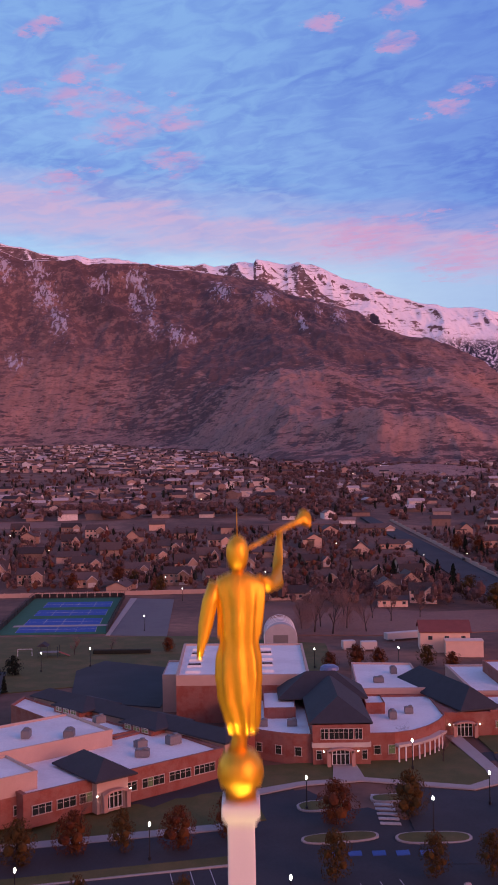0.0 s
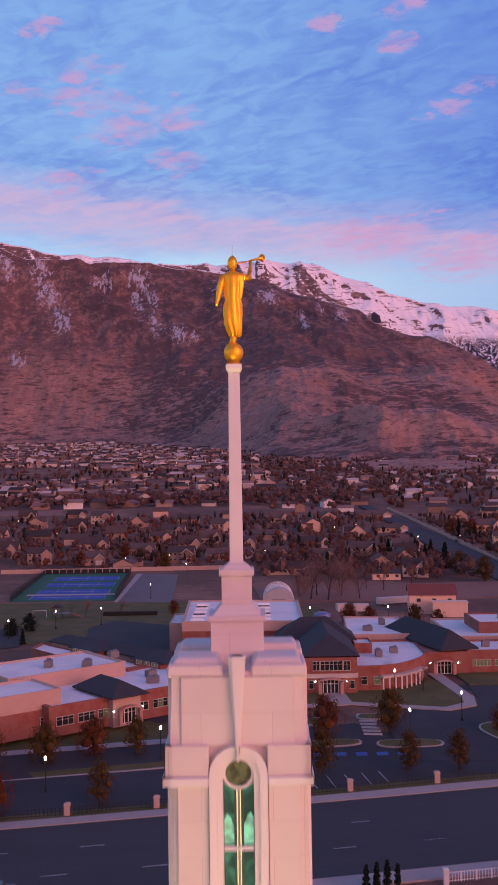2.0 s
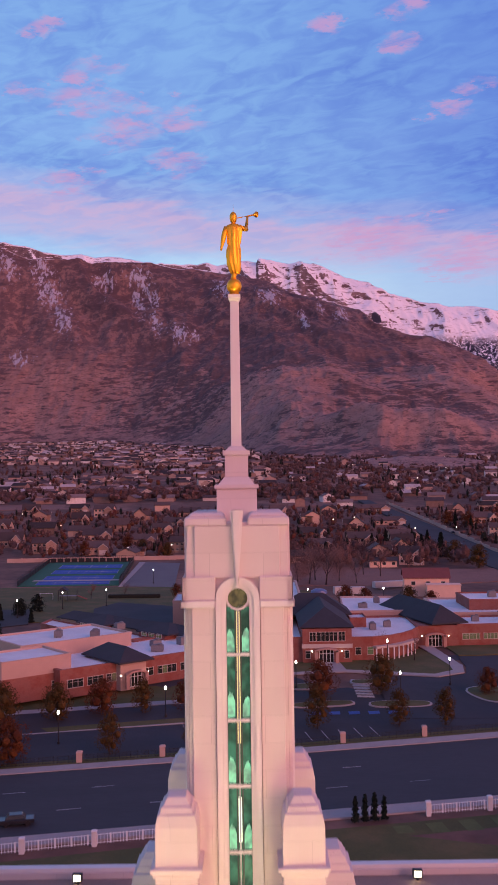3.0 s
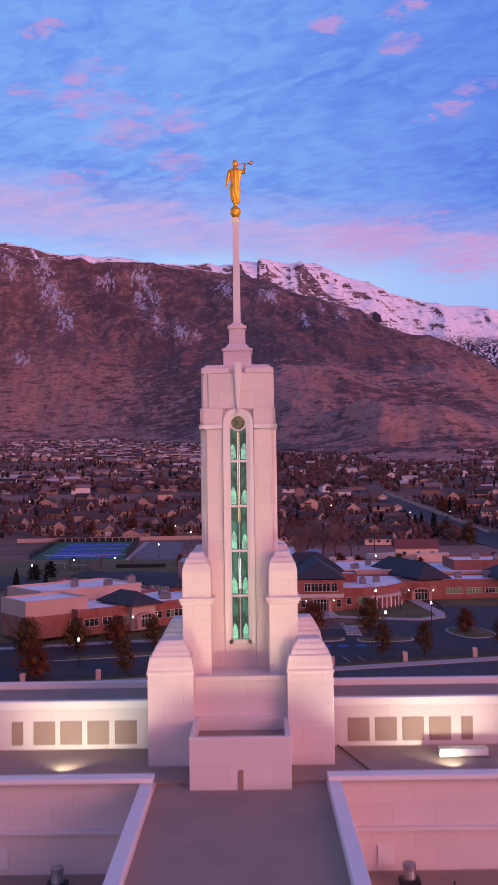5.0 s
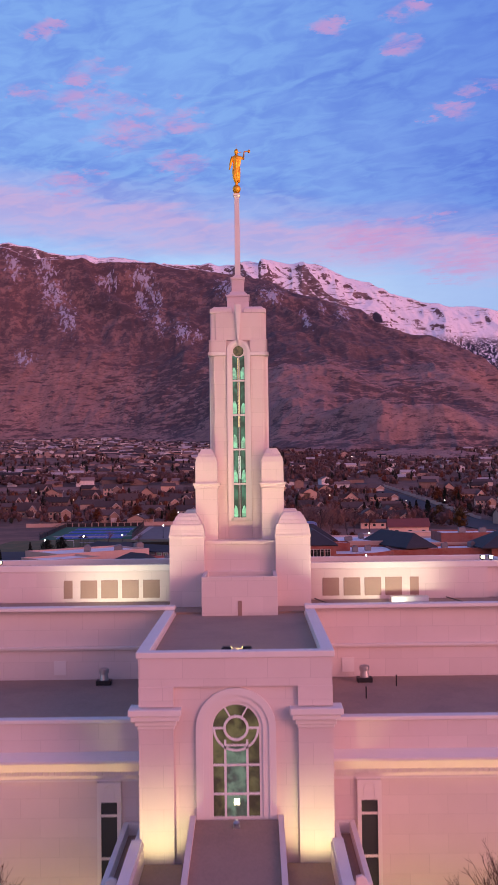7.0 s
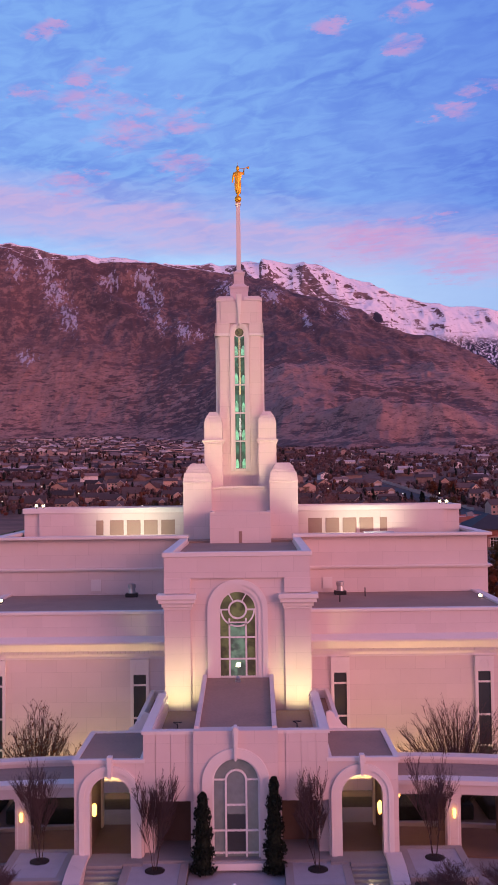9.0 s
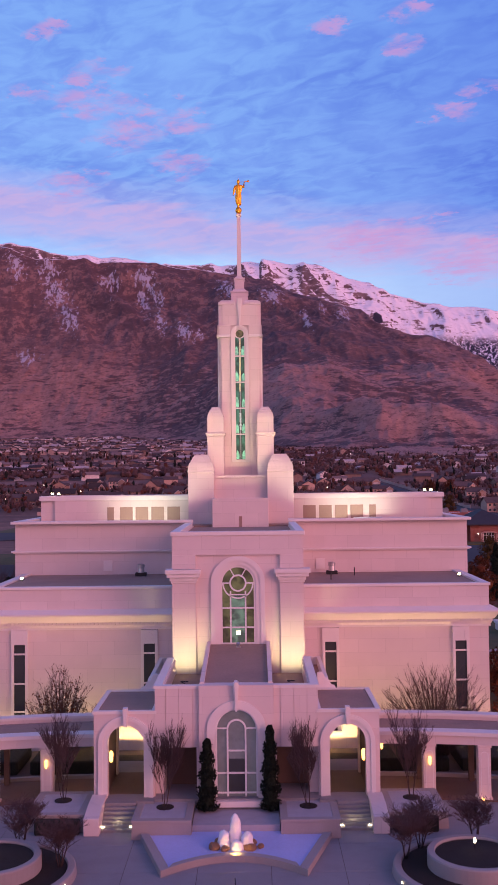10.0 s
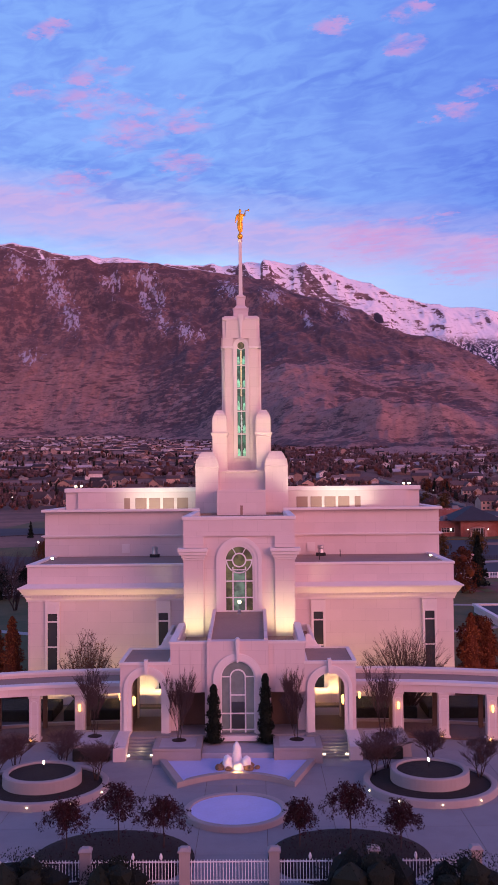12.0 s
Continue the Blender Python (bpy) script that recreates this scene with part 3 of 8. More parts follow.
# snowy chutes: sideways and up over distance, half width, half height
CHUTES = [
    (-0.247, 0.226, 0.009, 0.016), (-0.212, 0.222, 0.012, 0.014), (-0.205, 0.198, 0.012, 0.020), (-0.192, 0.170, 0.009, 0.018),
    (-0.149, 0.208, 0.010, 0.010), (-0.112, 0.211, 0.011, 0.012), (-0.114, 0.187, 0.007, 0.014), (-0.100, 0.190, 0.007, 0.012),
    (-0.095, 0.163, 0.007, 0.010), (-0.070, 0.153, 0.009, 0.009), (-0.056, 0.150, 0.006, 0.006), (-0.026, 0.199, 0.010, 0.009),
    (0.020, 0.191, 0.011, 0.008), (0.055, 0.165, 0.004, 0.010), (0.094, 0.170, 0.008, 0.008), (0.073, 0.176, 0.004, 0.006),
    (-0.235, 0.128, 0.010, 0.009),
]
FOREST = [(0.130, 0.166, 0.004, 0.005)]


build_ground()
build_range("backdrop_foothills", "brown scrub-covered mountain slope with snowy chutes", RIDGE_U, RIDGE_E, None, 3950, 4300, None, slope_material("scrub_slope", False), 150, 620, 260, 1.55, CHUTES)
build_range("backdrop_snow_peak", "high snow-covered mountain ridge with rock bands", PEAK_U, PEAK_E, 3950, 4560, 4780, 420, slope_material("snow_rock", True), 170, 620, 150, 1.1, FOREST)

# ---------------------------------------------------------------- the white temple
temple = thing("temple", "white granite temple with a tall central spire, floodlit at dusk", "temple")


def stepped(bm, cx, cy, rings):
    """One skin over rectangles (half width, half depth, height), stacked with steps."""
    made = [[bm.verts.new((cx + sx * a, cy + sy * c, z)) for sx, sy in ((-1, -1), (1, -1), (1, 1), (-1, 1))] for a, c, z in rings]
    for p, q in zip(made, made[1:]):
        for i in range(4):
            j = (i + 1) % 4
            bm.faces.new((p[i], p[j], q[j], q[i]))
    bm.faces.new(made[0][::-1])
    bm.faces.new(made[-1])


def mirrored(name, fill, material, label="", bevel=0.0):
    """A part and its twin on the other side of the middle axis."""
    for s in (-1, 1):
        b = B()
        fill(b)
        if s < 0:
            for v in b.verts:
                v.co.x = -v.co.x
        part(name, b, material, temple, label, bevel)


def shell(b, x0, x1, y0, y1, z0, z1, roof, wall=0.55):
    """Walls round a flat roof that lies lower than their top, as one ring."""
    o, w = [(x0, y0), (x1, y0), (x1, y1), (x0, y1)], wall
    n = [(x0 + w, y0 + w), (x1 - w, y0 + w), (x1 - w, y1 - w), (x0 + w, y1 - w)]
    V = [[b.verts.new((x, y, z)) for x, y in ring] for ring in (o, n) for z in (z0, z1)]
    for i in range(4):
        j = (i + 1) % 4
        for p, q in ((0, 1), (1, 3), (3, 2), (2, 0)):
            b.faces.new((V[p][i], V[p][j], V[q][j], V[q][i]))


def flat(x0, x1, y0, y1, z, name="roof", label="grey membrane roof"):
    b = B()
    bx(b, x0, x1, y0, y1, z - 0.3, z)
    part(name, b, MEMBRANE, temple, label)


# lower body with cornice and parapet
b = B()
shell(b, -22.05, 22.05, -22.5, 30, 0, 12.3, 0)
part("wall", b, STONE, temple)
b = B()
shell(b, -22.12, 22.12, -22.57, 30.07, 12.3, 14.2, 0, 0.6)
part("parapet", b, STONE, temple)
b = B()
shell(b, -22.25, 22.25, -22.7, 30.2, 14.2, 14.45, 0, 0.75)
part("coping", b, TRIM, temple, bevel=0.03)
def cove(name, z0, z1, o0, o1, label=""):
    """A moulding on all four sides whose face leans out from o0 at its foot to o1 at its top."""
    q = B()
    rings = [[q.verts.new((sx * (22.05 + o), y, z)) for sx, y in ((-1, -22.5 - o), (1, -22.5 - o), (1, 30 + o), (-1, 30 + o))] for o, z in ((0.004, z0), (o0, z0), (o1, z1), (0.004, z1))]
    for k in range(4):
        m, n = rings[k], rings[(k + 1) % 4]
        for e in range(4):
            f = (e + 1) % 4
            q.faces.new((m[e], m[f], n[f], n[e]))
    part(name, q, TRIM, temple, label)


cove("cornice", 10.65, 10.78, 0.16, 0.16)
cove("cornice", 10.78, 11.05, 0.12, 0.26)
cove("cornice", 11.05, 11.32, 0.27, 0.27)
cove("cornice", 11.32, 11.95, 0.42, 0.82)
cove("cornice", 11.95, 12.10, 0.95, 0.95)
cove("cornice_slope", 12.10, 12.45, 0.95, 0.10)
tooth = B()
bx(tooth, -0.10, 0.10, -0.40, -0.27, 11.10, 11.31)
tooth_mesh = mesh_of("dentil", tooth, TRIM)
for s in (-1, 1):
    for k in range(45):
        d = new("dentil", tooth_mesh)
        d.parent = temple
        d.matrix_basis = pose(s * (5.85 + 0.372 * k), -22.5, 0)
flat(-21.55, 21.55, -22, 29.5, 14.28)

# tall narrow windows of the wings
WIN = [(-19.5, 1), (-8.0, 1), (8.05, 1), (19.55, 1)]
for cx, _ in WIN:
    w = new("window")
    w.parent = temple
    b = B()
    for s in (-1, 1):
        bx(b, cx + s * 0.62 - 0.12, cx + s * 0.62 + 0.12, -22.72, -22.48, 1.6, 9.4)
    bx(b, cx - 0.74, cx + 0.74, -22.78, -22.48, 9.4, 10.62)
    bx(b, cx - 0.9, cx + 0.9, -22.85, -22.48, 1.3, 1.6)
    for z in (8.55, 5.95, 3.5):
        bx(b, cx - 0.5, cx + 0.5, -22.66, -22.5, z - 0.07, z + 0.07)
    part("window_frame", b, TRIM, w, "pale stone surround")
    b = B()
    ring_xz(b, cx, 10.05, 0.30, 0.36, -22.82, -22.76, 0, 180, 14)
    bx(b, cx - 0.36, cx - 0.30, -22.82, -22.76, 9.6, 10.05)
    bx(b, cx + 0.30, cx + 0.36, -22.82, -22.76, 9.6, 10.05)
    part("panel_moulding", b, TRIM, w)
    for z0, z1 in ((1.6, 3.43), (3.57, 5.88), (6.02, 8.48), (8.62, 9.4)):
        b = B()
        bx(b, cx - 0.5, cx + 0.5, -22.58, -22.505, z0, z1)
        part("pane", b, DARK_GLASS, w)

# upper body
b = B()
prism(b, [(-5.46, -9.7), (-23.1, -9.7), (-23.1, 6.0), (23.1, 6.0), (23.1, -9.7), (5.46, -9.7), (5.46, -9.15), (22.55, -9.15), (22.55, 5.45), (-22.55, 5.45), (-22.55, -9.15), (-5.46, -9.15)], 14.1, 19.5, "z")
part("upper_wall", b, STONE, temple)
b = B()
prism(b, [(-4.87, -10.5), (-23.4, -10.5), (-23.4, 6.3), (23.4, 6.3), (23.4, -10.5), (4.87, -10.5), (4.87, -9.5), (22.4, -9.5), (22.4, 5.3), (-22.4, 5.3), (-22.4, -9.5), (-4.87, -9.5)], 19.5, 19.78, "z")
part("coping", b, TRIM, temple, bevel=0.03)
for z0, z1, o in ((16.5, 16.62, 0.2), (16.62, 16.76, 0.36)):
    b = B()
    shell(b, -23.1 - o, 23.1 + o, -9.7 - o, 6.0 + o, z0, z1, 0, o - 0.004)
    part("string_course", b, TRIM, temple)
flat(-22.5, 22.5, -9.155, 5.4, 19.15)
b = B()
shell(b, -22.9, 22.9, 6.01, 25.0, 14.1, 17.3, 0)
part("rear_wall", b, STONE, temple)
b = B()
shell(b, -23.0, 23.0, 6.37, 25.3, 17.3, 17.6, 0, 0.7)
part("coping", b, TRIM, temple, bevel=0.03)
flat(-22.3, 22.3, 6.6, 24.4, 16.9)
for cx, s in ((-13.6, 1), (8.1, 1)):
    b = B()
    bx(b, cx - 0.45, cx + 0.45, -9.8, -9.69, 14.65, 15.7)
    part("access_panel", b, TRIM, temple, "small pale service hatch")
# attic with its row of blind panels
b = B()
bx(b, -22.2, 22.2, -1.8, 3.9, 18.9, 21.7)
part("attic_wall", b, STONE, temple)
b = B()
bx(b, -20.6, 20.6, -2.15, -1.795, 18.9, 21.9)
part("attic_wall", b, STONE, temple)
b = B()
shell(b, -22.3, 22.3, -2.2, 4.1, 21.7, 22.22, 0, 0.45)
part("coping", b, TRIM, temple, bevel=0.03)
flat(-21.8, 21.8, -1.7, 3.6, 21.78)
PANEL = mat("dusty_rose_panel", (0.30, 0.20, 0.165), 0.6, vary=0.1, scale=0.8, fine=20)
for cx, hw in ((7.48, 0.7), (9.24, 0.7), (10.98, 0.7), (12.7, 0.7), (14.43, 0.37)):
    def blind(q, cx=cx, hw=hw):
        bx(q, cx - hw, cx + hw, -2.19, -2.14, 19.45, 20.95)
    mirrored("blind_panel", blind, PANEL, "recessed rose-coloured panel", 0.02)

# front block with the great window
b = B()
prism(b, [(-5.45, -28.0), (5.45, -28.0), (5.45, -9.2), (4.85, -9.2), (4.85, -27.4), (-4.85, -27.4), (-4.85, -9.2), (-5.45, -9.2)], 0, 19.15, "z")
part("block_wall", b, STONE, temple)
b = B()
prism(b, [(-5.6, -28.3), (5.6, -28.3), (5.6, -10.51), (4.87, -10.51), (4.87, -27.55), (-4.87, -27.55), (-4.87, -10.51), (-5.6, -10.51)], 19.15, 19.5, "z")
part("coping", b, TRIM, temple, bevel=0.03)
flat(-4.9, 4.9, -27.5, -9.16, 19.0)
b = B()
bx(b, -5.45, 5.45, -28.22, -28.0, 17.55, 19.15)
part("frieze", b, STONE, temple)


def pilaster(q):
    bx(q, 3.5, 5.45, -28.32, -28.0, 0, 15.3)
    bx(q, 3.5, 5.45, -28.3, -28.0, 16.45, 17.55)


mirrored("pilaster", pilaster, STONE)


def capital(q):
    for z0, z1, o in ((15.25, 15.45, 0.08), (15.45, 15.75, 0.2), (15.75, 16.05, 0.42), (16.05, 16.4, 0.55)):
        bx(q, 3.5 - o * 0.85, 5.45 + o, -28.32 - o, -27.4, z0, z1)


mirrored("capital", capital, TRIM, "moulded pale stone capital", 0.025)
big = new("arched_window")
big.parent = temple
tagged(big, "tall arched window with a ringed white frame, dimly lit")
b = B()
arch_ring(b, 0, 1.85, 2.25, 9.9, 15.2, -28.22, -27.95)
part("outer_moulding", b, TRIM, big)
b = B()
arch_ring(b, 0, 1.5, 1.852, 9.9, 15.2, -28.14, -27.9)
part("inner_moulding", b, TRIM, big)
b = B()
arch_ring(b, 0, 1.3, 1.502, 9.9, 15.2, -28.06, -27.86)
bx(b, -1.5, 1.5, -28.1, -27.8, 9.9, 10.3)
part("window_frame", b, TRIM, big)
b = B()
for x in (-0.62, 0.62):
    bx(b, x - 0.065, x + 0.065, -28.1, -28.02, 10.3, 14.55)
for z in (11.55, 13.15):
    bx(b, -1.3, 1.3, -28.095, -28.025, z - 0.06, z + 0.06)
bx(b, -1.3, -0.6, -28.095, -28.025, 15.14, 15.26)
bx(b, 0.6, 1.3, -28.095, -28.025, 15.14, 15.26)
bx(b, -0.62, 0.62, -28.095, -28.025, 14.2, 14.3)
ring_xz(b, 0, 15.2, 0.58, 0.72, -28.11, -28.015)
ring_xz(b, 0, 15.2, 1.18, 1.3, -28.1, -28.02, 180, 360, 20)
for a in (62, 118):
    c, s = math.cos(radians(a)), math.sin(radians(a))
    prism(b, [(0.66 * c - 0.05, 15.2 + 0.66 * s), (0.66 * c + 0.05, 15.2 + 0.66 * s), (1.42 * c + 0.05, 15.2 + 1.36 * s), (1.42 * c - 0.05, 15.2 + 1.36 * s)], -28.09, -28.03)
part("muntins", b, WHITE_PAINT, big, "white glazing bars with a ring")
b = B()
arch_pane(b, 0, 1.32, 10.25, 15.2, -28.02, -28.005)
part("pane", b, HALL_GLASS, big)
b = B()
bx(b, -0.55, 0.55, -28.04, -28.022, 10.3, 14.2)
part("centre_pane", b, HALL_MID, big, "etched blue-green glass")
b = B()
bx(b, -0.16, 0.16, -28.07, -28.045, 10.95, 11.25)
part("lamp_glow", b, LAMP, big)

# tower base: hollow box, walls and stepped buttresses
b = B()
shell(b, -2.86, 2.86, -10.2, -5.2, 18.8, 21.9, 0, 0.3)
part("tower_porch", b, STONE, temple, bevel=0.02)
flat(-2.6, 2.6, -9.9, -5.4, 21.1)
b = B()
bx(b, -0.14, 0.16, -10.24, -10.19, 18.87, 20.1)
part("service_door", b, PANEL, temple, "narrow grey service door")
b = B()
bx(b, -2.85, 2.85, -5.2, 5.2, 18.6, 24.0)
bx(b, -2.95, 2.95, -5.3, 5.3, 24.0, 24.3)
part("tower_base", b, STONE, temple, bevel=0.03)
for sy in (-1, 1):
    def low_buttress(q, sy=sy):
        y0, y1 = sorted((sy * 6.15, sy * 3.2))
        cx, cy, a, c = 4.21, (y0 + y1) / 2, 1.39, (y1 - y0) / 2
        steps = ((0, 18.6), (0, 24.62), (-0.05, 24.64), (-0.05, 24.8), (0, 24.82), (0, 25.0), (0.12, 25.65), (0.24, 25.66), (0.3, 25.95), (0.36, 25.96), (0.5, 26.3), (0.56, 26.31), (0.7, 26.55))
        stepped(q, cx, cy, [(a - d, c - d, z) for d, z in steps])

    mirrored("lower_buttress", low_buttress, STONE, "stepped white stone buttress", 0.03)

    def high_buttress(q, sy=sy):
        y0, y1 = sorted((sy * 4.25, sy * 2.2))
        cx, cy, a, c = 2.7, (y0 + y1) / 2, 0.9, (y1 - y0) / 2
        steps = ((0, 18.6), (0, 28.53), (-0.1, 28.55), (-0.1, 28.75), (-0.2, 28.76), (-0.2, 28.95), (0, 28.97), (0, 30.6), (0.1, 31.1), (0.18, 31.11), (0.25, 31.4), (0.32, 31.41), (0.5, 31.75))
        stepped(q, cx, cy, [(a - d, c - d, z) for d, z in steps])

    mirrored("upper_buttress", high_buttress, STONE, "stepped white stone buttress", 0.03)

# tower shaft
b = B()
bx(b, -2.2, 2.2, -2.2, 2.2, 18.6, 39.6)
part("tower_shaft", b, STONE, temple)
for q in range(4):
    def face_turn(bm, q=q):
        bmesh.ops.transform(bm, matrix=Matrix.Rotation(q * math.pi / 2, 4, "Z"), verts=bm.verts)

    for s in (-1, 1):
        b = B()
        x0, x1 = sorted((s * 1.0, s * 2.05))
        bx(b, x0, x1, -2.36, -2.2, 24.3, 39.6)
        face_turn(b)
        part("shaft_pilaster", b, STONE, temple, bevel=0.02)
    w = new("tower_window")
    w.parent = temple
    tagged(w, "slender green art-glass tower window lit from within")
    b = B()
    arch_ring(b, 0, 0.72, 0.98, 25.8, 39.95, -2.5, -2.2)
    arch_ring(b, 0, 0.52, 0.722, 25.8, 39.95, -2.4, -2.2)
    bx(b, -0.72, 0.72, -2.4, -2.2, 25.8, 26.05)
    face_turn(b)
    part("window_frame", b, TRIM, w)
    for z in (37.5, 34.6, 31.72, 28.84):
        b = B()
        bx(b, -0.5, 0.5, -2.36, -2.24, z - 0.07, z + 0.07)
        face_turn(b)
        part("transom", b, TRIM, w)
    b = B()
    ring_xz(b, 0, 39.98, 0.44, 0.53, -2.34, -2.24)
    face_turn(b)
    part("roundel_rim", b, TRIM, w)
    for x, wide in ((-0.115, 0.04), (0.115, 0.04), (0.0, 0.035)):
        b = B()
        bx(b, x - wide, x + wide, -2.33, -2.25, 26.05, 39.5)
        face_turn(b)
        part("mullion", b, LEAD if x else STEEL, w)
    # Light seen through the gaps between bars, painted as thin emissive streaks.
    for x in (-0.058, 0.058):
        for z0, z1, glass in ((29.3, 31.2, WHITE_STREAK), (33.6, 39.4, WARM_STREAK)):
            b = B()
            bx(b, x - 0.02, x + 0.02, -2.30, -2.262, z0, z1)
            face_turn(b)
            part("glow_streak", b, glass, w, "inside light between the bars, painted as a thin glowing streak")
    for k, (z0, z1) in enumerate(((26.05, 28.77), (28.91, 31.65), (31.79, 34.53), (34.67, 37.43), (37.57, 39.6))):
        b = B()
        bx(b, -0.5, 0.5, -2.26, -2.23, z0, z1)
        face_turn(b)
        part("pane", b, GREEN_GLASS, w)
        # the inside lamps' glow, painted as uneven pale patches at the foot of each length
        for s in (-1, 1):
            b = B()
            rng = random.Random(10 * k + s)
            top = z0 + 0.85 + 0.35 * rng.random()
            edge = [(s * 0.165, z0 + 0.06), (s * 0.495, z0 + 0.06), (s * 0.495, top - 0.25 * rng.random()), (s * 0.40, top + 0.12), (s * 0.28, top + 0.05 * rng.random()), (s * 0.165, top - 0.3)]
            prism(b, edge, -2.268, -2.262)
            bmesh.ops.recalc_face_normals(b, faces=b.faces)
            face_turn(b)
            part("glow_patch", b, PALE_GREEN, w, "pale green glow painted on the pane")
    b = B()
    prism(b, [(0.46 * math.cos(2 * math.pi * i / 20), 40.0 + 0.46 * math.sin(2 * math.pi * i / 20)) for i in range(20)], -2.26, -2.235)
    face_turn(b)
    part("roundel", b, ROUNDEL, w, "bronze-green glass roundel")
    # fin that drops from the crown to the arch
    if q % 2 == 0:
        b = B()
        for a, c, d in ((0.30, 0.05, 0.30), (0.17, 0.03, 0.42)):
            prism(b, [(-a, 43.9), (a, 43.9), (c, 40.45), (-c, 40.45)], -2.2 - d, -2.15)
        face_turn(b)
        part("fin", b, TRIM, temple)

# head of the tower
for q in range(4):
    for s in (-1, 1):
        b = B()
        x0, x1 = sorted((s * 0.98, s * 2.47))
        bx(b, x0, x1, -2.47, -2.2, 39.9, 40.95)
        bmesh.ops.transform(b, matrix=Matrix.Rotation(q * math.pi / 2, 4, "Z"), verts=b.verts)
        part("head_panel", b, STONE, temple, bevel=0.03)
        b = B()
        x0, x1 = sorted((s * 0.99, s * 2.55))
        bx(b, x0, x1, -2.55, -2.2, 39.6, 39.9)
        bmesh.ops.transform(b, matrix=Matrix.Rotation(q * math.pi / 2, 4, "Z"), verts=b.verts)
        part("band", b, TRIM, temple, bevel=0.03)
b = B()
bx(b, -2.195, 2.195, -2.195, 2.195, 39.6, 41.0)
frustum(b, 0, 0, 40.95, 43.35, 2.3, 2.3, 2.22, 2.22)
part("tower_head", b, STONE, temple, bevel=0.02)
for q in range(4):
    b = B()
    bx(b, -1.9, 1.9, -2.37, -2.18, 40.9, 43.2)
    bmesh.ops.transform(b, matrix=Matrix.Rotation(q * math.pi / 2, 4, "Z"), verts=b.verts)
    part("head_face", b, STONE, temple, bevel=0.02)
for sx in (-1, 1):
    for sy in (-1, 1):
        b = B()
        frustum(b, sx * 1.42, sy * 1.42, 43.2, 43.6, 0.95, 0.95, 0.92, 0.92)
        frustum(b, sx * 1.36, sy * 1.36, 43.6, 43.8, 0.85, 0.85, 0.7, 0.7)
        part("corner_cap", b, STONE, temple, bevel=0.06)
b = B()
bx(b, -0.93, 0.93, -0.93, 0.93, 43.0, 44.85)
bx(b, -1.02, 1.02, -1.02, 1.02, 44.85, 45.03)
part("spire_base", b, STONE, temple, bevel=0.02)
b = B()
frustum(b, 0, 0, 45.03, 45.4, 0.86, 0.86, 0.56, 0.56)
part("spire_shoulder", b, STONE, temple, bevel=0.02)
b = B()
bx(b, -0.54, 0.54, -0.54, 0.54, 45.4, 46.4)
part("spire_neck", b, STONE, temple, bevel=0.02)
b = B()
bx(b, -0.63, 0.63, -0.63, 0.63, 46.4, 46.62)
part("spire_collar", b, STONE, temple, bevel=0.02)
b = B()
frustum(b, 0, 0, 46.62, 46.85, 0.52, 0.52, 0.28, 0.28)
part("spire_cap", b, STONE, temple, bevel=0.02)
b = B()
frustum(b, 0, 0, 46.8, 53.7, 0.245, 0.245, 0.205, 0.205)
frustum(b, 0, 0, 53.7, 53.85, 0.21, 0.21, 0.29, 0.29)
bx(b, -0.29, 0.29, -0.29, 0.29, 53.85, 54.02)
part("spire", b, TRIM, temple, "slim square white spire", bevel=0.02)


# gilded figure with a trumpet on a ball, as plain rounded forms
def loft(bm, rings, n=18):
    """A body from stacked ellipses (cx, cy, z, rx, ry)."""
    made = [[bm.verts.new((cx + rx * math.cos(2 * math.pi * i / n), cy + ry * math.sin(2 * math.pi * i / n), z)) for i in range(n)] for cx, cy, z, rx, ry in rings]
    for a, c in zip(made, made[1:]):
        for i in range(n):
            j = (i + 1) % n
            bm.faces.new((a[i], a[j], c[j], c[i]))
    bm.faces.new(made[0][::-1])
    bm.faces.new(made[-1])


b = B()
lathe(b, [(0.05, 54.02), (0.24, 54.05), (0.22, 54.16), (0.31, 54.25), (0.36, 54.42), (0.34, 54.58), (0.26, 54.72), (0.12, 54.8)], 24)
def draped(bm, rings, folds=11, n=66):
    """Cloth from stacked ellipses (cx, cy, z, rx, ry, depth of folds, turn of folds)."""
    made = []
    for cx, cy, z, rx, ry, deep, turn in rings:
        row = []
        for i in range(n):
            t = 2 * math.pi * i / n
            k = 1 + deep * (math.sin(folds * t + turn) + 0.5 * math.sin((folds - 4) * t + 2.1 - turn))
            row.append(bm.verts.new((cx + rx * k * math.cos(t), cy + ry * k * math.sin(t), z - 0.25 * deep * math.sin(folds * t + turn))))
        made.append(row)
    for p, q in zip(made, made[1:]):
        for i in range(n):
            j = (i + 1) % n
            bm.faces.new((p[i], p[j], q[j], q[i]))
    bm.faces.new(made[0][::-1])
    bm.faces.new(made[-1])


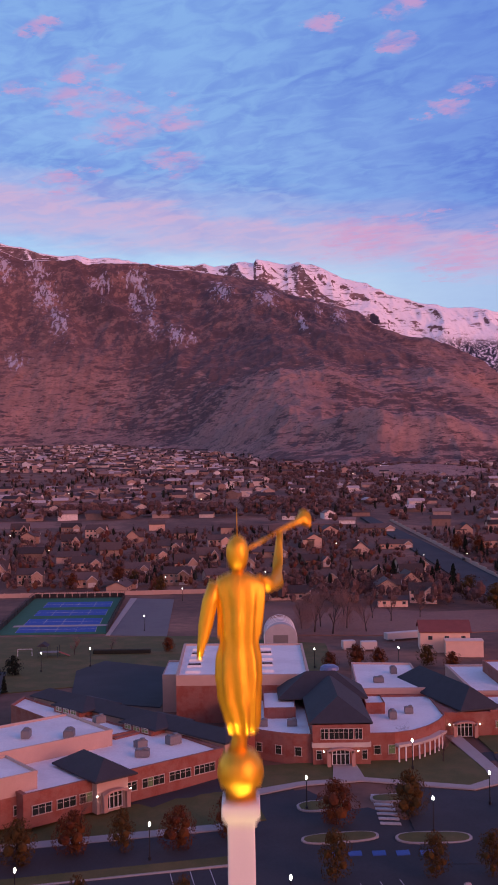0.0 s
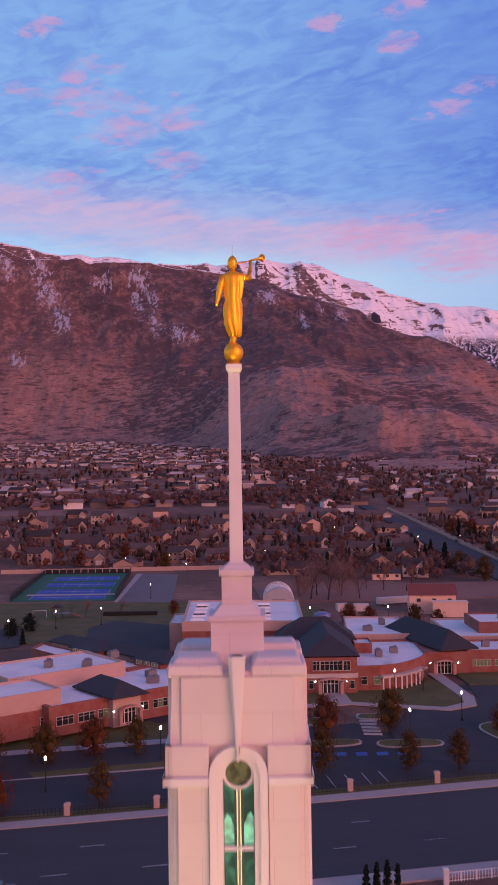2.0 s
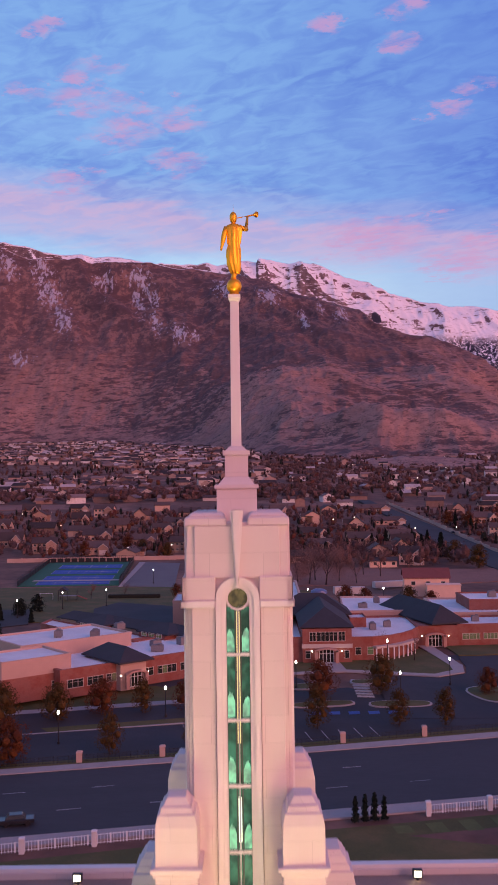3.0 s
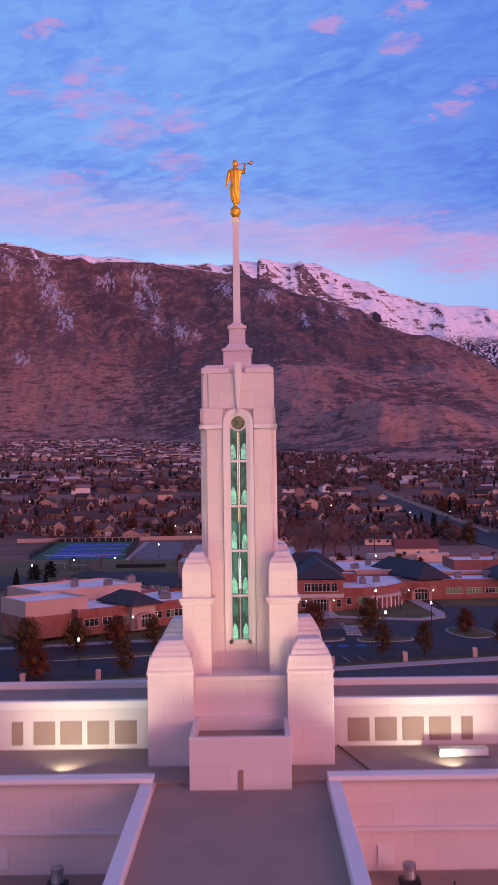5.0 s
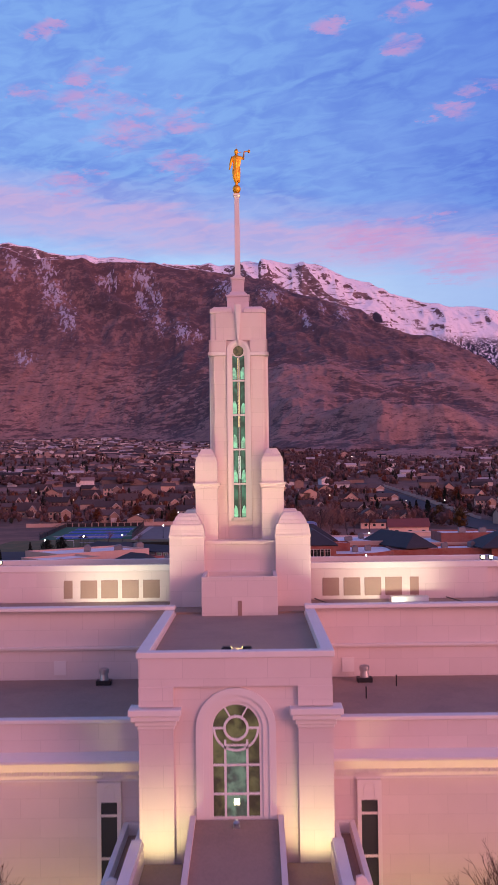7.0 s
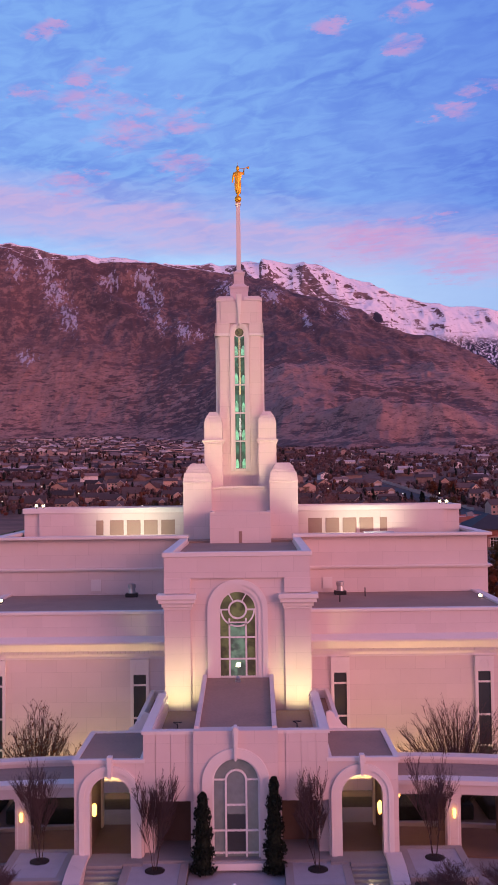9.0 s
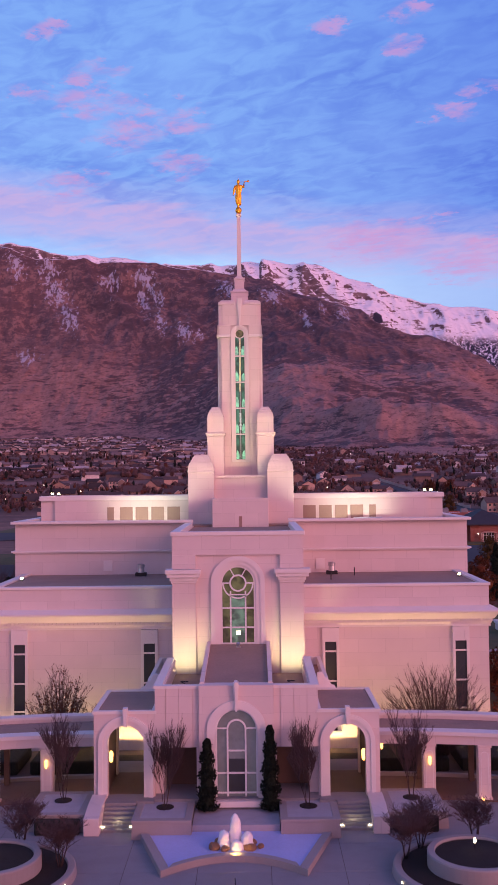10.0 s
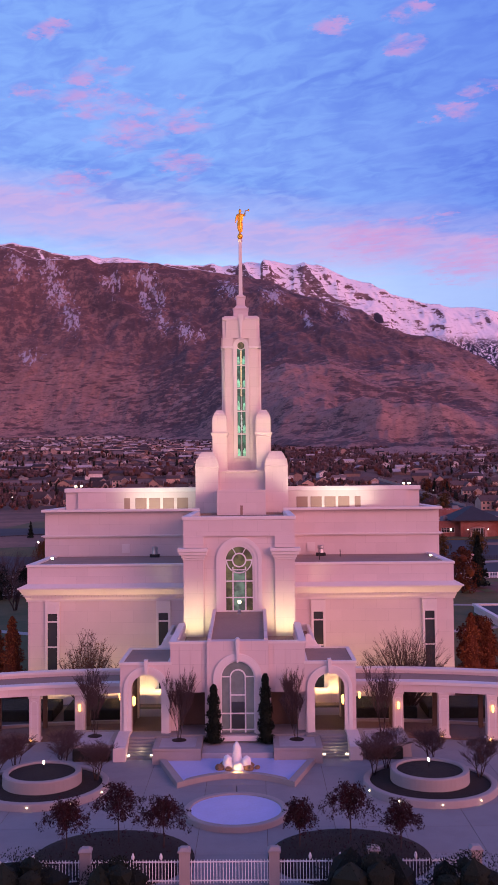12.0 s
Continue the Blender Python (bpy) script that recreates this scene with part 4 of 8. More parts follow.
loft(b, [(-0.04, 0, 54.74, 0.17, 0.15), (-0.02, 0, 54.88, 0.12, 0.13), (0.02, 0, 55.02, 0.13, 0.14), (0.05, 0, 55.2, 0.17, 0.16), (0.04, 0, 55.5, 0.2, 0.17)], 18)
draped(b, [(0.06, 0, 55.03, 0.15, 0.14, 0.02, 0.0), (0.05, 0, 55.08, 0.21, 0.19, 0.12, 0.2), (0.03, 0, 55.27, 0.25, 0.22, 0.13, 0.9), (-0.01, 0, 55.57, 0.31, 0.25, 0.115, 1.9), (0.0, 0, 55.9, 0.345, 0.25, 0.09, 2.9), (0.01, 0, 56.2, 0.33, 0.23, 0.075, 3.6),
           (0.02, 0, 56.43, 0.285, 0.2, 0.03, 4.2), (0.02, 0, 56.52, 0.315, 0.215, 0.07, 4.3), (0.04, 0, 56.78, 0.325, 0.205, 0.085, 4.6), (0.05, 0, 57.02, 0.355, 0.2, 0.06, 5.0), (0.03, 0, 57.24, 0.40, 0.19, 0.03, 5.4), (0.01, 0, 57.36, 0.33, 0.16, 0.01, 5.6), (0, 0, 57.45, 0.14, 0.11, 0.0, 5.6)], 9)
lathe(b, [(0.09, 57.38), (0.085, 57.47), (0.14, 57.55), (0.172, 57.68), (0.175, 57.82), (0.13, 57.94), (0.05, 58.02)], 18)
tube(b, [(-0.33, 0, 57.3, 0.115), (-0.43, 0.0, 57.0, 0.125), (-0.50, 0.0, 56.66, 0.115), (-0.54, -0.04, 56.45, 0.085), (-0.575, -0.06, 56.3, 0.06), (-0.60, -0.07, 56.16, 0.045)], 12)
tube(b, [(0.30, 0.02, 57.3, 0.11), (0.46, 0.14, 57.25, 0.13), (0.60, 0.34, 57.27, 0.125), (0.63, 0.52, 57.52, 0.085), (0.66, 0.70, 57.82, 0.06), (0.68, 0.80, 58.0, 0.055)], 12)
tube(b, [(0.10, 0.20, 57.76, 0.022), (0.4, 0.53, 57.9, 0.028), (0.68, 0.82, 58.03, 0.034), (0.94, 1.06, 58.14, 0.045), (1.03, 1.15, 58.18, 0.08), (1.11, 1.22, 58.21, 0.155), (1.12, 1.23, 58.21, 0.14)], 14)
tube(b, [(0, 0, 57.95, 0.010), (0, 0, 58.42, 0.005)], 6)
single("statue", b, GOLD, "gilded trumpeter statue standing on a ball atop the spire", "statue", smooth=True)

# entrance porch
b = B()
arch_wall(b, -2.65, 2.65, 0.0, 9.2, 0, 1.5, 6.05, -39.6, -38.6)
part("porch_front", b, STONE, temple, bevel=0.0)


def porch_flank(q):
    bx(q, 2.65, 5.8, -39.25, -38.6, 4.85, 8.95)
    bx(q, 5.2, 5.8, -38.6, -28.3, 0.0, 8.95)
    bx(q, 2.65, 2.85, -39.35, -38.6, 0.0, 4.85)


mirrored("porch_flank", porch_flank, STONE)


for x0, x1, dy in ((2.66, 3.12, 0.0), (3.14, 4.08, 0.05), (4.10, 5.02, 0.05), (5.04, 5.8, 0.05)):
    def flank_slab(q, x0=x0, x1=x1, dy=dy):
        bx(q, x0, x1, -39.28 - dy, -39.249, 4.8, 8.94)

    mirrored("facing_slab", flank_slab, STONE, "", 0.008)


def porch_coping(q):
    bx(q, 2.66, 5.9, -39.38, -38.8, 8.95, 9.15)
    bx(q, 5.3, 5.9, -38.8, -28.3, 8.95, 9.15)


mirrored("coping", porch_coping, TRIM)


# Dark wall put behind the flank openings in place of their shaded void.
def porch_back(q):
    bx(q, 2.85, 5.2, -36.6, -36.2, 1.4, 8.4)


mirrored("porch_back_wall", porch_back, WALNUT, "dark brown wall standing for the shade in the opening")


def spine(q):
    prism(q, [(-39.0, 8.5), (-39.0, 9.35), (-28.3, 10.45), (-28.3, 8.5)], 2.3, 2.6, "x")


mirrored("roof_kerb", spine, STONE)
b = B()
prism(b, [(-38.8, 8.4), (-38.8, 9.12), (-28.3, 10.2), (-28.3, 8.4)], -2.3, 2.3, "x")
part("roof", b, MEMBRANE, temple, "grey membrane roof")
for s in (-1, 1):
    flat(min(s * 2.6, s * 5.3), max(s * 2.6, s * 5.3), -38.7, -28.3, 7.8)
door = new("arched_doorway")
door.parent = temple
tagged(door, "tall arched glass doorway with white bars")
b = B()
arch_ring(b, 0, 1.5, 2.1, 1.3, 6.05, -39.78, -39.3)
part("outer_moulding", b, TRIM, door)
b = B()
prism(b, [(-0.2, 9.4), (0.2, 9.4), (0.11, 7.5), (-0.11, 7.5)], -39.95, -39.3)
prism(b, [(-0.11, 9.5), (0.11, 9.5), (0.06, 7.45), (-0.06, 7.45)], -40.05, -39.3)
part("keystone", b, TRIM, door)
b = B()
arch_ring(b, 0, 1.38, 1.5, 1.4, 6.05, -39.5, -39.3)
arch_ring(b, 0, 0.58, 0.70, 1.4, 6.1, -39.47, -39.35)
for z in (1.65, 3.02):
    bx(b, -0.575, 0.575, -39.44, -39.36, z - 0.055, z + 0.055)
    for x in (-1.04, 1.04):
        bx(b, x - 0.335, x + 0.335, -39.44, -39.36, z - 0.055, z + 0.055)
bx(b, -0.575, 0.575, -39.44, -39.36, 4.53, 4.64)
for x in (-1.04, 1.04):
    bx(b, x - 0.335, x + 0.335, -39.44, -39.36, 6.1, 6.2)
part("door_frame", b, WHITE_PAINT, door, "white glazing bars")
b = B()
arch_pane(b, 0, 1.5, 1.4, 6.05, -39.34, -39.31)
part("pane", b, DOOR_GLASS, door)
for z0, z1 in ((1.72, 2.95), (3.08, 4.0)):
    b = B()
    bx(b, -0.57, 0.57, -39.37, -39.345, z0, z1)
    part("lower_pane", b, DARK_GLASS, door, "dark glass")
b = B()
bx(b, -2.4, 2.4, -40.3, -39.3, 0.9, 1.3)
part("threshold", b, TRIM, door)

# low side rooms beside the block, each with a scrolled white wall
for s in (-1, 1):
    x0, x1 = sorted((s * 5.8, s * 7.05))
    b = B()
    bx(b, x0, x1, -31.9, -22.6, 0, 7.3)
    part("side_room", b, STONE, temple)
    b = B()
    shell(b, x0 - 0.05, x1 + 0.05, -32.0, -22.6, 7.3, 8.15, 0, 0.32)
    part("coping", b, TRIM, temple, bevel=0.02)
    flat(x0 + 0.27, x1 - 0.27, -31.7, -22.7, 7.45)
    b = B()
    outline = [(6.2, 7.0), (6.2, 8.55), (6.5, 8.65), (6.76, 8.45), (6.86, 8.1), (7.15, 8.0), (7.32, 7.65), (7.6, 7.55), (7.72, 7.25), (7.6, 7.0)]
    prism(b, [(s * x, z) for x, z in outline], -32.25, -32.004)
    part("scroll", b, TRIM, temple, "white scrolled end wall", bevel=0.04)

# arched gateways beside the porch
for s in (-1, 1):
    cx = s * 7.88
    x0, x1 = sorted((s * 5.8, s * 10.15))
    g = new("gateway")
    g.parent = temple
    tagged(g, "arched stone gateway with a flat roof")
    b = B()
    arch_wall(b, x0, x1, 0.0, 7.2, cx, 1.28, 5.1, -39.3, -38.7)
    arch_wall(b, x0, x1, 0.0, 7.2, cx, 1.28, 5.1, -34.2, -33.6)
    bx(b, min(s * 9.55, s * 10.15), max(s * 9.55, s * 10.15), -38.7, -34.2, 0, 7.2)
    bx(b, min(s * 5.8, s * 6.2), max(s * 5.8, s * 6.2), -38.7, -34.2, 0, 7.2)
    part("wall", b, STONE, g)
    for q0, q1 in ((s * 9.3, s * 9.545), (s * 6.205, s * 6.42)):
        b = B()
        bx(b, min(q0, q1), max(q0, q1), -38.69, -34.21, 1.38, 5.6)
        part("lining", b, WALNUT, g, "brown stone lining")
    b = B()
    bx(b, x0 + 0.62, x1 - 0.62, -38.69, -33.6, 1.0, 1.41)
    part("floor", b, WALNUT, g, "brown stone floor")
    for q in (s * 9.18, s * 6.54):
        sc = new("sconce")
        sc.parent = g
        b = B()
        lathe(b, [(0.05, 3.3), (0.14, 3.45), (0.17, 4.0), (0.06, 4.15)], 10, q, -37.6)
        part("shade", b, SCONCE, sc, "glowing amber glass")
        b = B()
        bx(b, q - 0.12, q + 0.12, -37.66, -37.54, 3.28, 3.36)
        part("bracket", b, BLACK, sc)
    b = B()
    shell(b, x0 - 0.1, x1 + 0.1, -39.4, -32.3, 7.2, 7.42, 0, 0.34)
    part("coping", b, TRIM, g)
    b = B()
    bx(b, x0 + 0.2, x1 - 0.2, -39.1, -32.6, 6.9, 7.34)
    part("roof", b, MEMBRANE, g)
    b = B()
    arch_ring(b, cx, 1.28, 1.62, 1.3, 5.1, -39.42, -39.2)
    arch_ring(b, cx, 1.62, 1.95, 1.3, 5.1, -39.5, -39.2)
    part("moulding", b, TRIM, g)
    b = B()
    prism(b, [(cx - 0.16, 7.65), (cx + 0.16, 7.65), (cx + 0.09, 6.35), (cx - 0.09, 6.35)], -39.75, -39.2)
    prism(b, [(cx - 0.22, 7.3), (cx + 0.22, 7.3), (cx + 0.13, 6.6), (cx - 0.13, 6.6)], -39.62, -39.2)
    part("keystone", b, TRIM, g)


# ---------------------------------------------------------------- plants
BARK = mat("grey_brown_bark", (0.055, 0.038, 0.036), 0.9, vary=0.25, scale=4, fine=25, bump=0.4)
TWIG = mat("reddish_bare_twigs", (0.092, 0.054, 0.052), 0.9, vary=0.25, scale=2, fine=10, bump=0.0, random=0.2)
RUST = island_mat("rust_red_leaves", [(0.098, 0.029, 0.013), (0.062, 0.021, 0.012), (0.130, 0.046, 0.015)], 0.8)
GOLDEN = island_mat("olive_gold_leaves", [(0.070, 0.043, 0.013), (0.046, 0.034, 0.012), (0.098, 0.050, 0.014)], 0.8)
WINE = island_mat("dark_wine_leaves", [(0.038, 0.013, 0.017), (0.056, 0.019, 0.022), (0.027, 0.011, 0.014)], 0.75)
NEEDLE = island_mat("dark_evergreen_needles", [(0.012, 0.019, 0.013), (0.018, 0.028, 0.018), (0.009, 0.014, 0.011)], 0.85)
EMBER = island_mat("orange_brown_cypress", [(0.19, 0.055, 0.020), (0.12, 0.036, 0.018), (0.24, 0.08, 0.028)], 0.85)


def sprouts(seed, height, spread, trunk, stems=1, levels=3, kids=5, first=0.3, lean=0.5, twig=0.016, fan=0.22):
    """Limbs of a bare tree: lists of (x, y, z, radius) paths, thick ones and thin ones."""
    rng = random.Random(seed)
    thick, thin = [], []

    def grow(p, d, length, r, level):
        q, path = Vector(p), [(*p, r)]
        for k in range(3):
            d = (d + Vector((rng.uniform(-1, 1), rng.uniform(-1, 1), rng.uniform(-0.3, 0.8))) * 0.13).normalized()
            q = q + d * length / 3
            path.append((*q, max(r * (1 - 0.22 * (k + 1)), twig * 0.6)))
        (thick if level < 2 else thin).append(path)
        if level >= levels:
            return
        for k in range(kids + (1 if level else 0)):
            f = rng.uniform(first if level == 0 else 0.25, 1.0)
            i = min(int(f * 3), 2)
            a, c = Vector(path[i][:3]), Vector(path[i + 1][:3])
            at = a.lerp(c, f * 3 - i)
            side = Vector((rng.uniform(-1, 1), rng.uniform(-1, 1), 0)).normalized() * spread
            dd = (d * (1.0 - lean * 0.4) + side * lean * 1.6 + Vector((0, 0, 0.25))).normalized()
            grow(at, dd, length * rng.uniform(0.45, 0.7), path[i][3] * 0.55, level + 1)

    for s in range(stems):
        a = 2 * math.pi * s / stems + rng.random()
        d = Vector((0, 0, 1)) if stems == 1 else Vector((fan * math.cos(a), fan * math.sin(a), 1)).normalized()
        grow((0.12 * (stems > 1) * math.cos(a), 0.12 * (stems > 1) * math.sin(a), 0), d, height * 0.62, trunk, 0)
    return thick, thin


def bare_tree(name, label, seed, height, spread, trunk, stems=1, levels=3, kids=5, group="", at=(0, 0, 0), lean=0.5, first=0.3, twigs=TWIG, fan=0.22):
    t = thing(name, label, "tree", at, group)
    thick, thin = sprouts(seed, height, spread, trunk, stems, levels, kids, first, lean, fan=fan)
    b = B()
    for p in thick:
        tube(b, p, 6)
    part("trunk", b, BARK, t, smooth=True)
    b = B()
    for p in thin:
        tube(b, p, 3)
    part("crown", b, twigs, t)
    return t


def leaf_cloud(bm, rng, count, shape, size, flat_leaf=False):
    """Many small leaf clumps at places drawn from shape()."""
    for _ in range(count):
        c = shape(rng)
        s = size * rng.uniform(0.6, 1.4)
        n = Vector((rng.uniform(-1, 1), rng.uniform(-1, 1), rng.uniform(-0.2, 1))).normalized()
        u = n.orthogonal().normalized()
        u.rotate(Matrix.Rotation(rng.random() * 6.28, 3, n))
        w = n.cross(u)
        pts = [c + u * s, c + w * s * 0.7 + n * s * 0.25, c - u * s, c - w * s * 0.7 - n * s * 0.2]
        bm.faces.new([bm.verts.new(p) for p in pts])


def egg(rx, rz, z0, taper=0.35, knots=7, seed=0):
    """Draws places inside an uneven egg made of lobes."""
    r0 = random.Random(seed)
    lobes = []
    for k in range(knots):
        a, h = 2 * math.pi * k / knots * 2.4, (k + 0.5) / knots
        w = math.sin(math.pi * (0.12 + 0.8 * h)) * (1 - taper * h)
        lobes.append((Vector((rx * 0.55 * w * math.cos(a), rx * 0.55 * w * math.sin(a), z0 + rz * h)), rx * (0.35 + 0.3 * r0.random()) * (0.5 + 0.6 * w)))

    def draw(rng):
        c, r = lobes[rng.randrange(len(lobes))]
        v = Vector((rng.gauss(0, 1), rng.gauss(0, 1), rng.gauss(0, 1))).normalized()
        return c + v * r * (0.60 + 0.45 * rng.random() ** 0.5)

    draw.lobes = lobes
    return draw


def lump(bm, c, r, seed):
    """A rough dark mass inside a crown, which the outer leaves hide."""
    made = bmesh.ops.create_icosphere(bm, subdivisions=1, radius=1.0)["verts"]
    r0 = random.Random(seed)
    for v in made:
        v.co = c + v.co * r * r0.uniform(0.75, 1.15)


def leafy_tree(name, label, seed, height, width, leaves, material, leaf=0.22, group="", at=(0, 0, 0), clear=0.18, category="tree"):
    t = thing(name, label, category, at, group)
    rng = random.Random(seed)
    thick, thin = sprouts(seed, height * 0.95, 0.7, height * 0.02, 1, 1, 6, 0.25, 0.42)
    b = B()
    for p in thick:
        tube(b, p, 6)
    part("trunk", b, BARK, t, smooth=True)
    b = B()
    shape = egg(width * 0.68, height * (1 - clear), height * clear, 0.45, 11, seed)
    for k, (c, r) in enumerate(shape.lobes):
        lump(b, c, r * 0.46, seed + k)
    leaf_cloud(b, rng, leaves, shape, leaf)
    part("crown", b, material, t)
    return t


def domed_tree(name, label, seed, height, radius, group, at, limbs=44, leaves=0):
    """Fine branches that fan out from the foot to a wide dome."""
    t = thing(name, label, "tree", at, group)
    rng = random.Random(seed)
    b, q, ends = B(), B(), []
    for k in range(limbs):
        a, tilt = 2.39996 * k + rng.uniform(-0.3, 0.3), radians(84) * ((k + 0.5) / limbs) ** 0.62
        reach = rng.uniform(0.82, 1.06)
        end = Vector((radius * math.sin(tilt) * math.cos(a), radius * math.sin(tilt) * math.sin(a), height * (0.42 + 0.58 * math.cos(tilt)))) * reach
        bow = Vector((end.x * 0.42, end.y * 0.42, end.z * 0.60))
        at_f = lambda f: bow * (2 * f * (1 - f)) + end * (f * f)
        tube(b, [(*at_f(f), 0.035 * (1 - f) + 0.012) for f in (0.02, 0.3, 0.55, 0.8, 1.0)], 4)
        for _ in range(11):
            f = rng.uniform(0.42, 1.0)
            p, d = at_f(f), (at_f(min(f + 0.05, 1.0)) - at_f(f - 0.05)).normalized()
            d = (d + Vector((rng.uniform(-1, 1), rng.uniform(-1, 1), rng.uniform(-0.2, 0.7))) * 0.55).normalized()
            n = rng.uniform(0.4, 0.95)
            m, e = p + d * n * 0.5 + Vector((0, 0, 0.04)), p + d * n
            tube(q, [(*p, 0.016), (*m, 0.012), (*e, 0.007)], 3)
            for _ in range(2):
                g = (d + Vector((rng.uniform(-1, 1), rng.uniform(-1, 1), rng.uniform(-0.3, 0.8))) * 0.7).normalized()
                tube(q, [(*m, 0.010), (*(m + g * rng.uniform(0.35, 0.75)), 0.005)], 3)
            ends.append(e)
    part("trunk", b, BARK, t, smooth=True)
    part("crown", q, TWIG, t)
    if leaves:
        b = B()
        leaf_cloud(b, rng, leaves, lambda r: ends[r.randrange(len(ends))] + Vector((r.gauss(0, 0.14), r.gauss(0, 0.14), r.gauss(0, 0.12))), 0.075)
        part("leaves", b, RUST, t, "a few clinging brown leaves")
    return t


def weeping_tree(name, label, seed, height, width, group, at, limbs=24, leaves=4600):
    """A short trunk with arching limbs and leaves that hang from them in ragged bunches."""
    t = thing(name, label, "tree", at, group)
    rng = random.Random(seed)
    b, spots = B(), []
    fork = height * 0.42
    tube(b, [(0, 0, 0, 0.055), (0.03, 0.02, fork * 0.5, 0.045), (0, 0, fork, 0.04), (0.02, 0, height * 0.8, 0.02)], 6)
    for k in range(limbs):
        a, up = 2.39996 * k + rng.uniform(-0.4, 0.4), k / limbs
        r = width / 2 * (1.0 - 0.62 * up) * rng.uniform(0.65, 1.12)
        z0 = fork + (height * 0.78 - fork) * up
        rise = height * (0.20 + 0.05 * up) * rng.uniform(0.6, 1.2)
        c, d = math.cos(a), math.sin(a)
        path = [Vector((r * f * c, r * f * d, z0 + rise * math.sin(2.3 * f) - 0.16 * height * f ** 3)) for f in (0.0, 0.3, 0.55, 0.8, 1.0)]
        tube(b, [(*p, 0.026 - 0.0045 * i) for i, p in enumerate(path)], 4)
        for f in range(1, 5):
            for _ in range(3):
                p = path[f].lerp(path[f - 1], rng.random())
                g = p + Vector((rng.gauss(0, 0.16), rng.gauss(0, 0.16), rng.uniform(-0.18, 0.28)))
                tube(b, [(*p, 0.009), (*g, 0.004)], 3)
                spots.append((g, rng.uniform(0.10, 0.42)))
    part("trunk", b, BARK, t)
    b = B()

    def hang(r):
        p, drop = spots[r.randrange(len(spots))]
        return p + Vector((r.gauss(0, 0.085), r.gauss(0, 0.085), r.gauss(0.02, 0.06) - drop * r.random()))

    leaf_cloud(b, rng, leaves, hang, 0.05)
    part("crown", b, WINE, t)
    return t


def cone_tree(name, label, seed, height, width, leaves, material, leaf=0.2, group="", at=(0, 0, 0), power=1.0):
    t = thing(name, label, "tree", at, group)
    b = B()
    tube(b, [(0, 0, 0, height * 0.022), (0, 0, height * 0.5, height * 0.014), (0, 0, height * 0.96, 0.01)], 6)
    part("trunk", b, BARK, t)

    def draw(rng):
        h = rng.random() ** 1.3
        r = width / 2 * (1 - h) ** power * (0.72 + 0.28 * math.sin(h * 26 + 3 * rng.random())) + 0.06
        a = rng.random() * 6.283
        q = rng.uniform(0.55, 1.0)
        return Vector((r * q * math.cos(a), r * q * math.sin(a), height * (0.04 + 0.95 * h)))

    b = B()
    lathe(b, [(width * 0.5 * (1 - h) ** power * 0.55 + 0.02, height * (0.04 + 0.93 * h)) for h in (0.0, 0.15, 0.35, 0.55, 0.75, 0.9, 1.0)], 7)
    leaf_cloud(b, random.Random(seed), leaves, draw, leaf)
    part("crown", b, material, t)
    return t


# ---------------------------------------------------------------- plaza
PAVING = mat("pale_concrete_paving", (0.262, 0.255, 0.265), 0.8, vary=0.14, scale=0.5, fine=14, world_space=True, bump=0.08, second=(0.225, 0.217, 0.226), random=0.05)
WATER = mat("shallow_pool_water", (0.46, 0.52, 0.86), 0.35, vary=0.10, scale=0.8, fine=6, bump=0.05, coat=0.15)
MULCH = mat("dark_bark_mulch", (0.018, 0.014, 0.012), 0.95, vary=0.4, scale=1.5, fine=18, bump=0.7, bump_scale=0.08)
FOAM = mat("white_fountain_foam", (0.85, 0.86, 0.88), 0.45, vary=0.08, scale=3, fine=14, bump=0.6, bump_scale=0.05)
ROCK = mat("brown_fountain_rock", (0.23, 0.13, 0.07), 0.75, vary=0.35, scale=2.5, fine=12, bump=0.7, bump_scale=0.08)
PLANTER_STONE = mat("weathered_planter_stone", (0.33, 0.30, 0.295), 0.7, vary=0.12, scale=0.6, fine=20, bump=0.06)
PALE_TOP = mat("pale_top_paving", (0.40, 0.39, 0.43), 0.8, vary=0.14, scale=1.2, fine=16, bump=0.05)
# Brown paving darkened by painted-in shade; under the plaza it fills the joints.
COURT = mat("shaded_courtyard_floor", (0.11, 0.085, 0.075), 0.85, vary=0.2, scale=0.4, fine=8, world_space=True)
HEDGE = mat("clipped_dark_hedge", (0.016, 0.020, 0.014), 0.95, vary=0.5, scale=3, fine=18, bump=1.0, bump_scale=0.15)

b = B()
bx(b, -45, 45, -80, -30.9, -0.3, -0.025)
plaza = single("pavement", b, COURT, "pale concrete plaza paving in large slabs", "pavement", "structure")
slab = B()
bx(slab, -2.235, 2.235, -2.235, 2.235, -0.2, 0.0)
slab_mesh = mesh_of("slab", slab, PAVING, 0.012)
for i in range(-8, 9):
    for j in range(8):
        o = new("slab", slab_mesh)
        o.parent = plaza
        o.matrix_basis = pose(i * 4.5, -69.0 + j * 4.5 - 0.4, 0)
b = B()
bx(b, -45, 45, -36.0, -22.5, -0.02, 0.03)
single("courtyard_floor", b, COURT, "brown courtyard paving behind the colonnade, shade painted into its colour", "pavement", "structure")

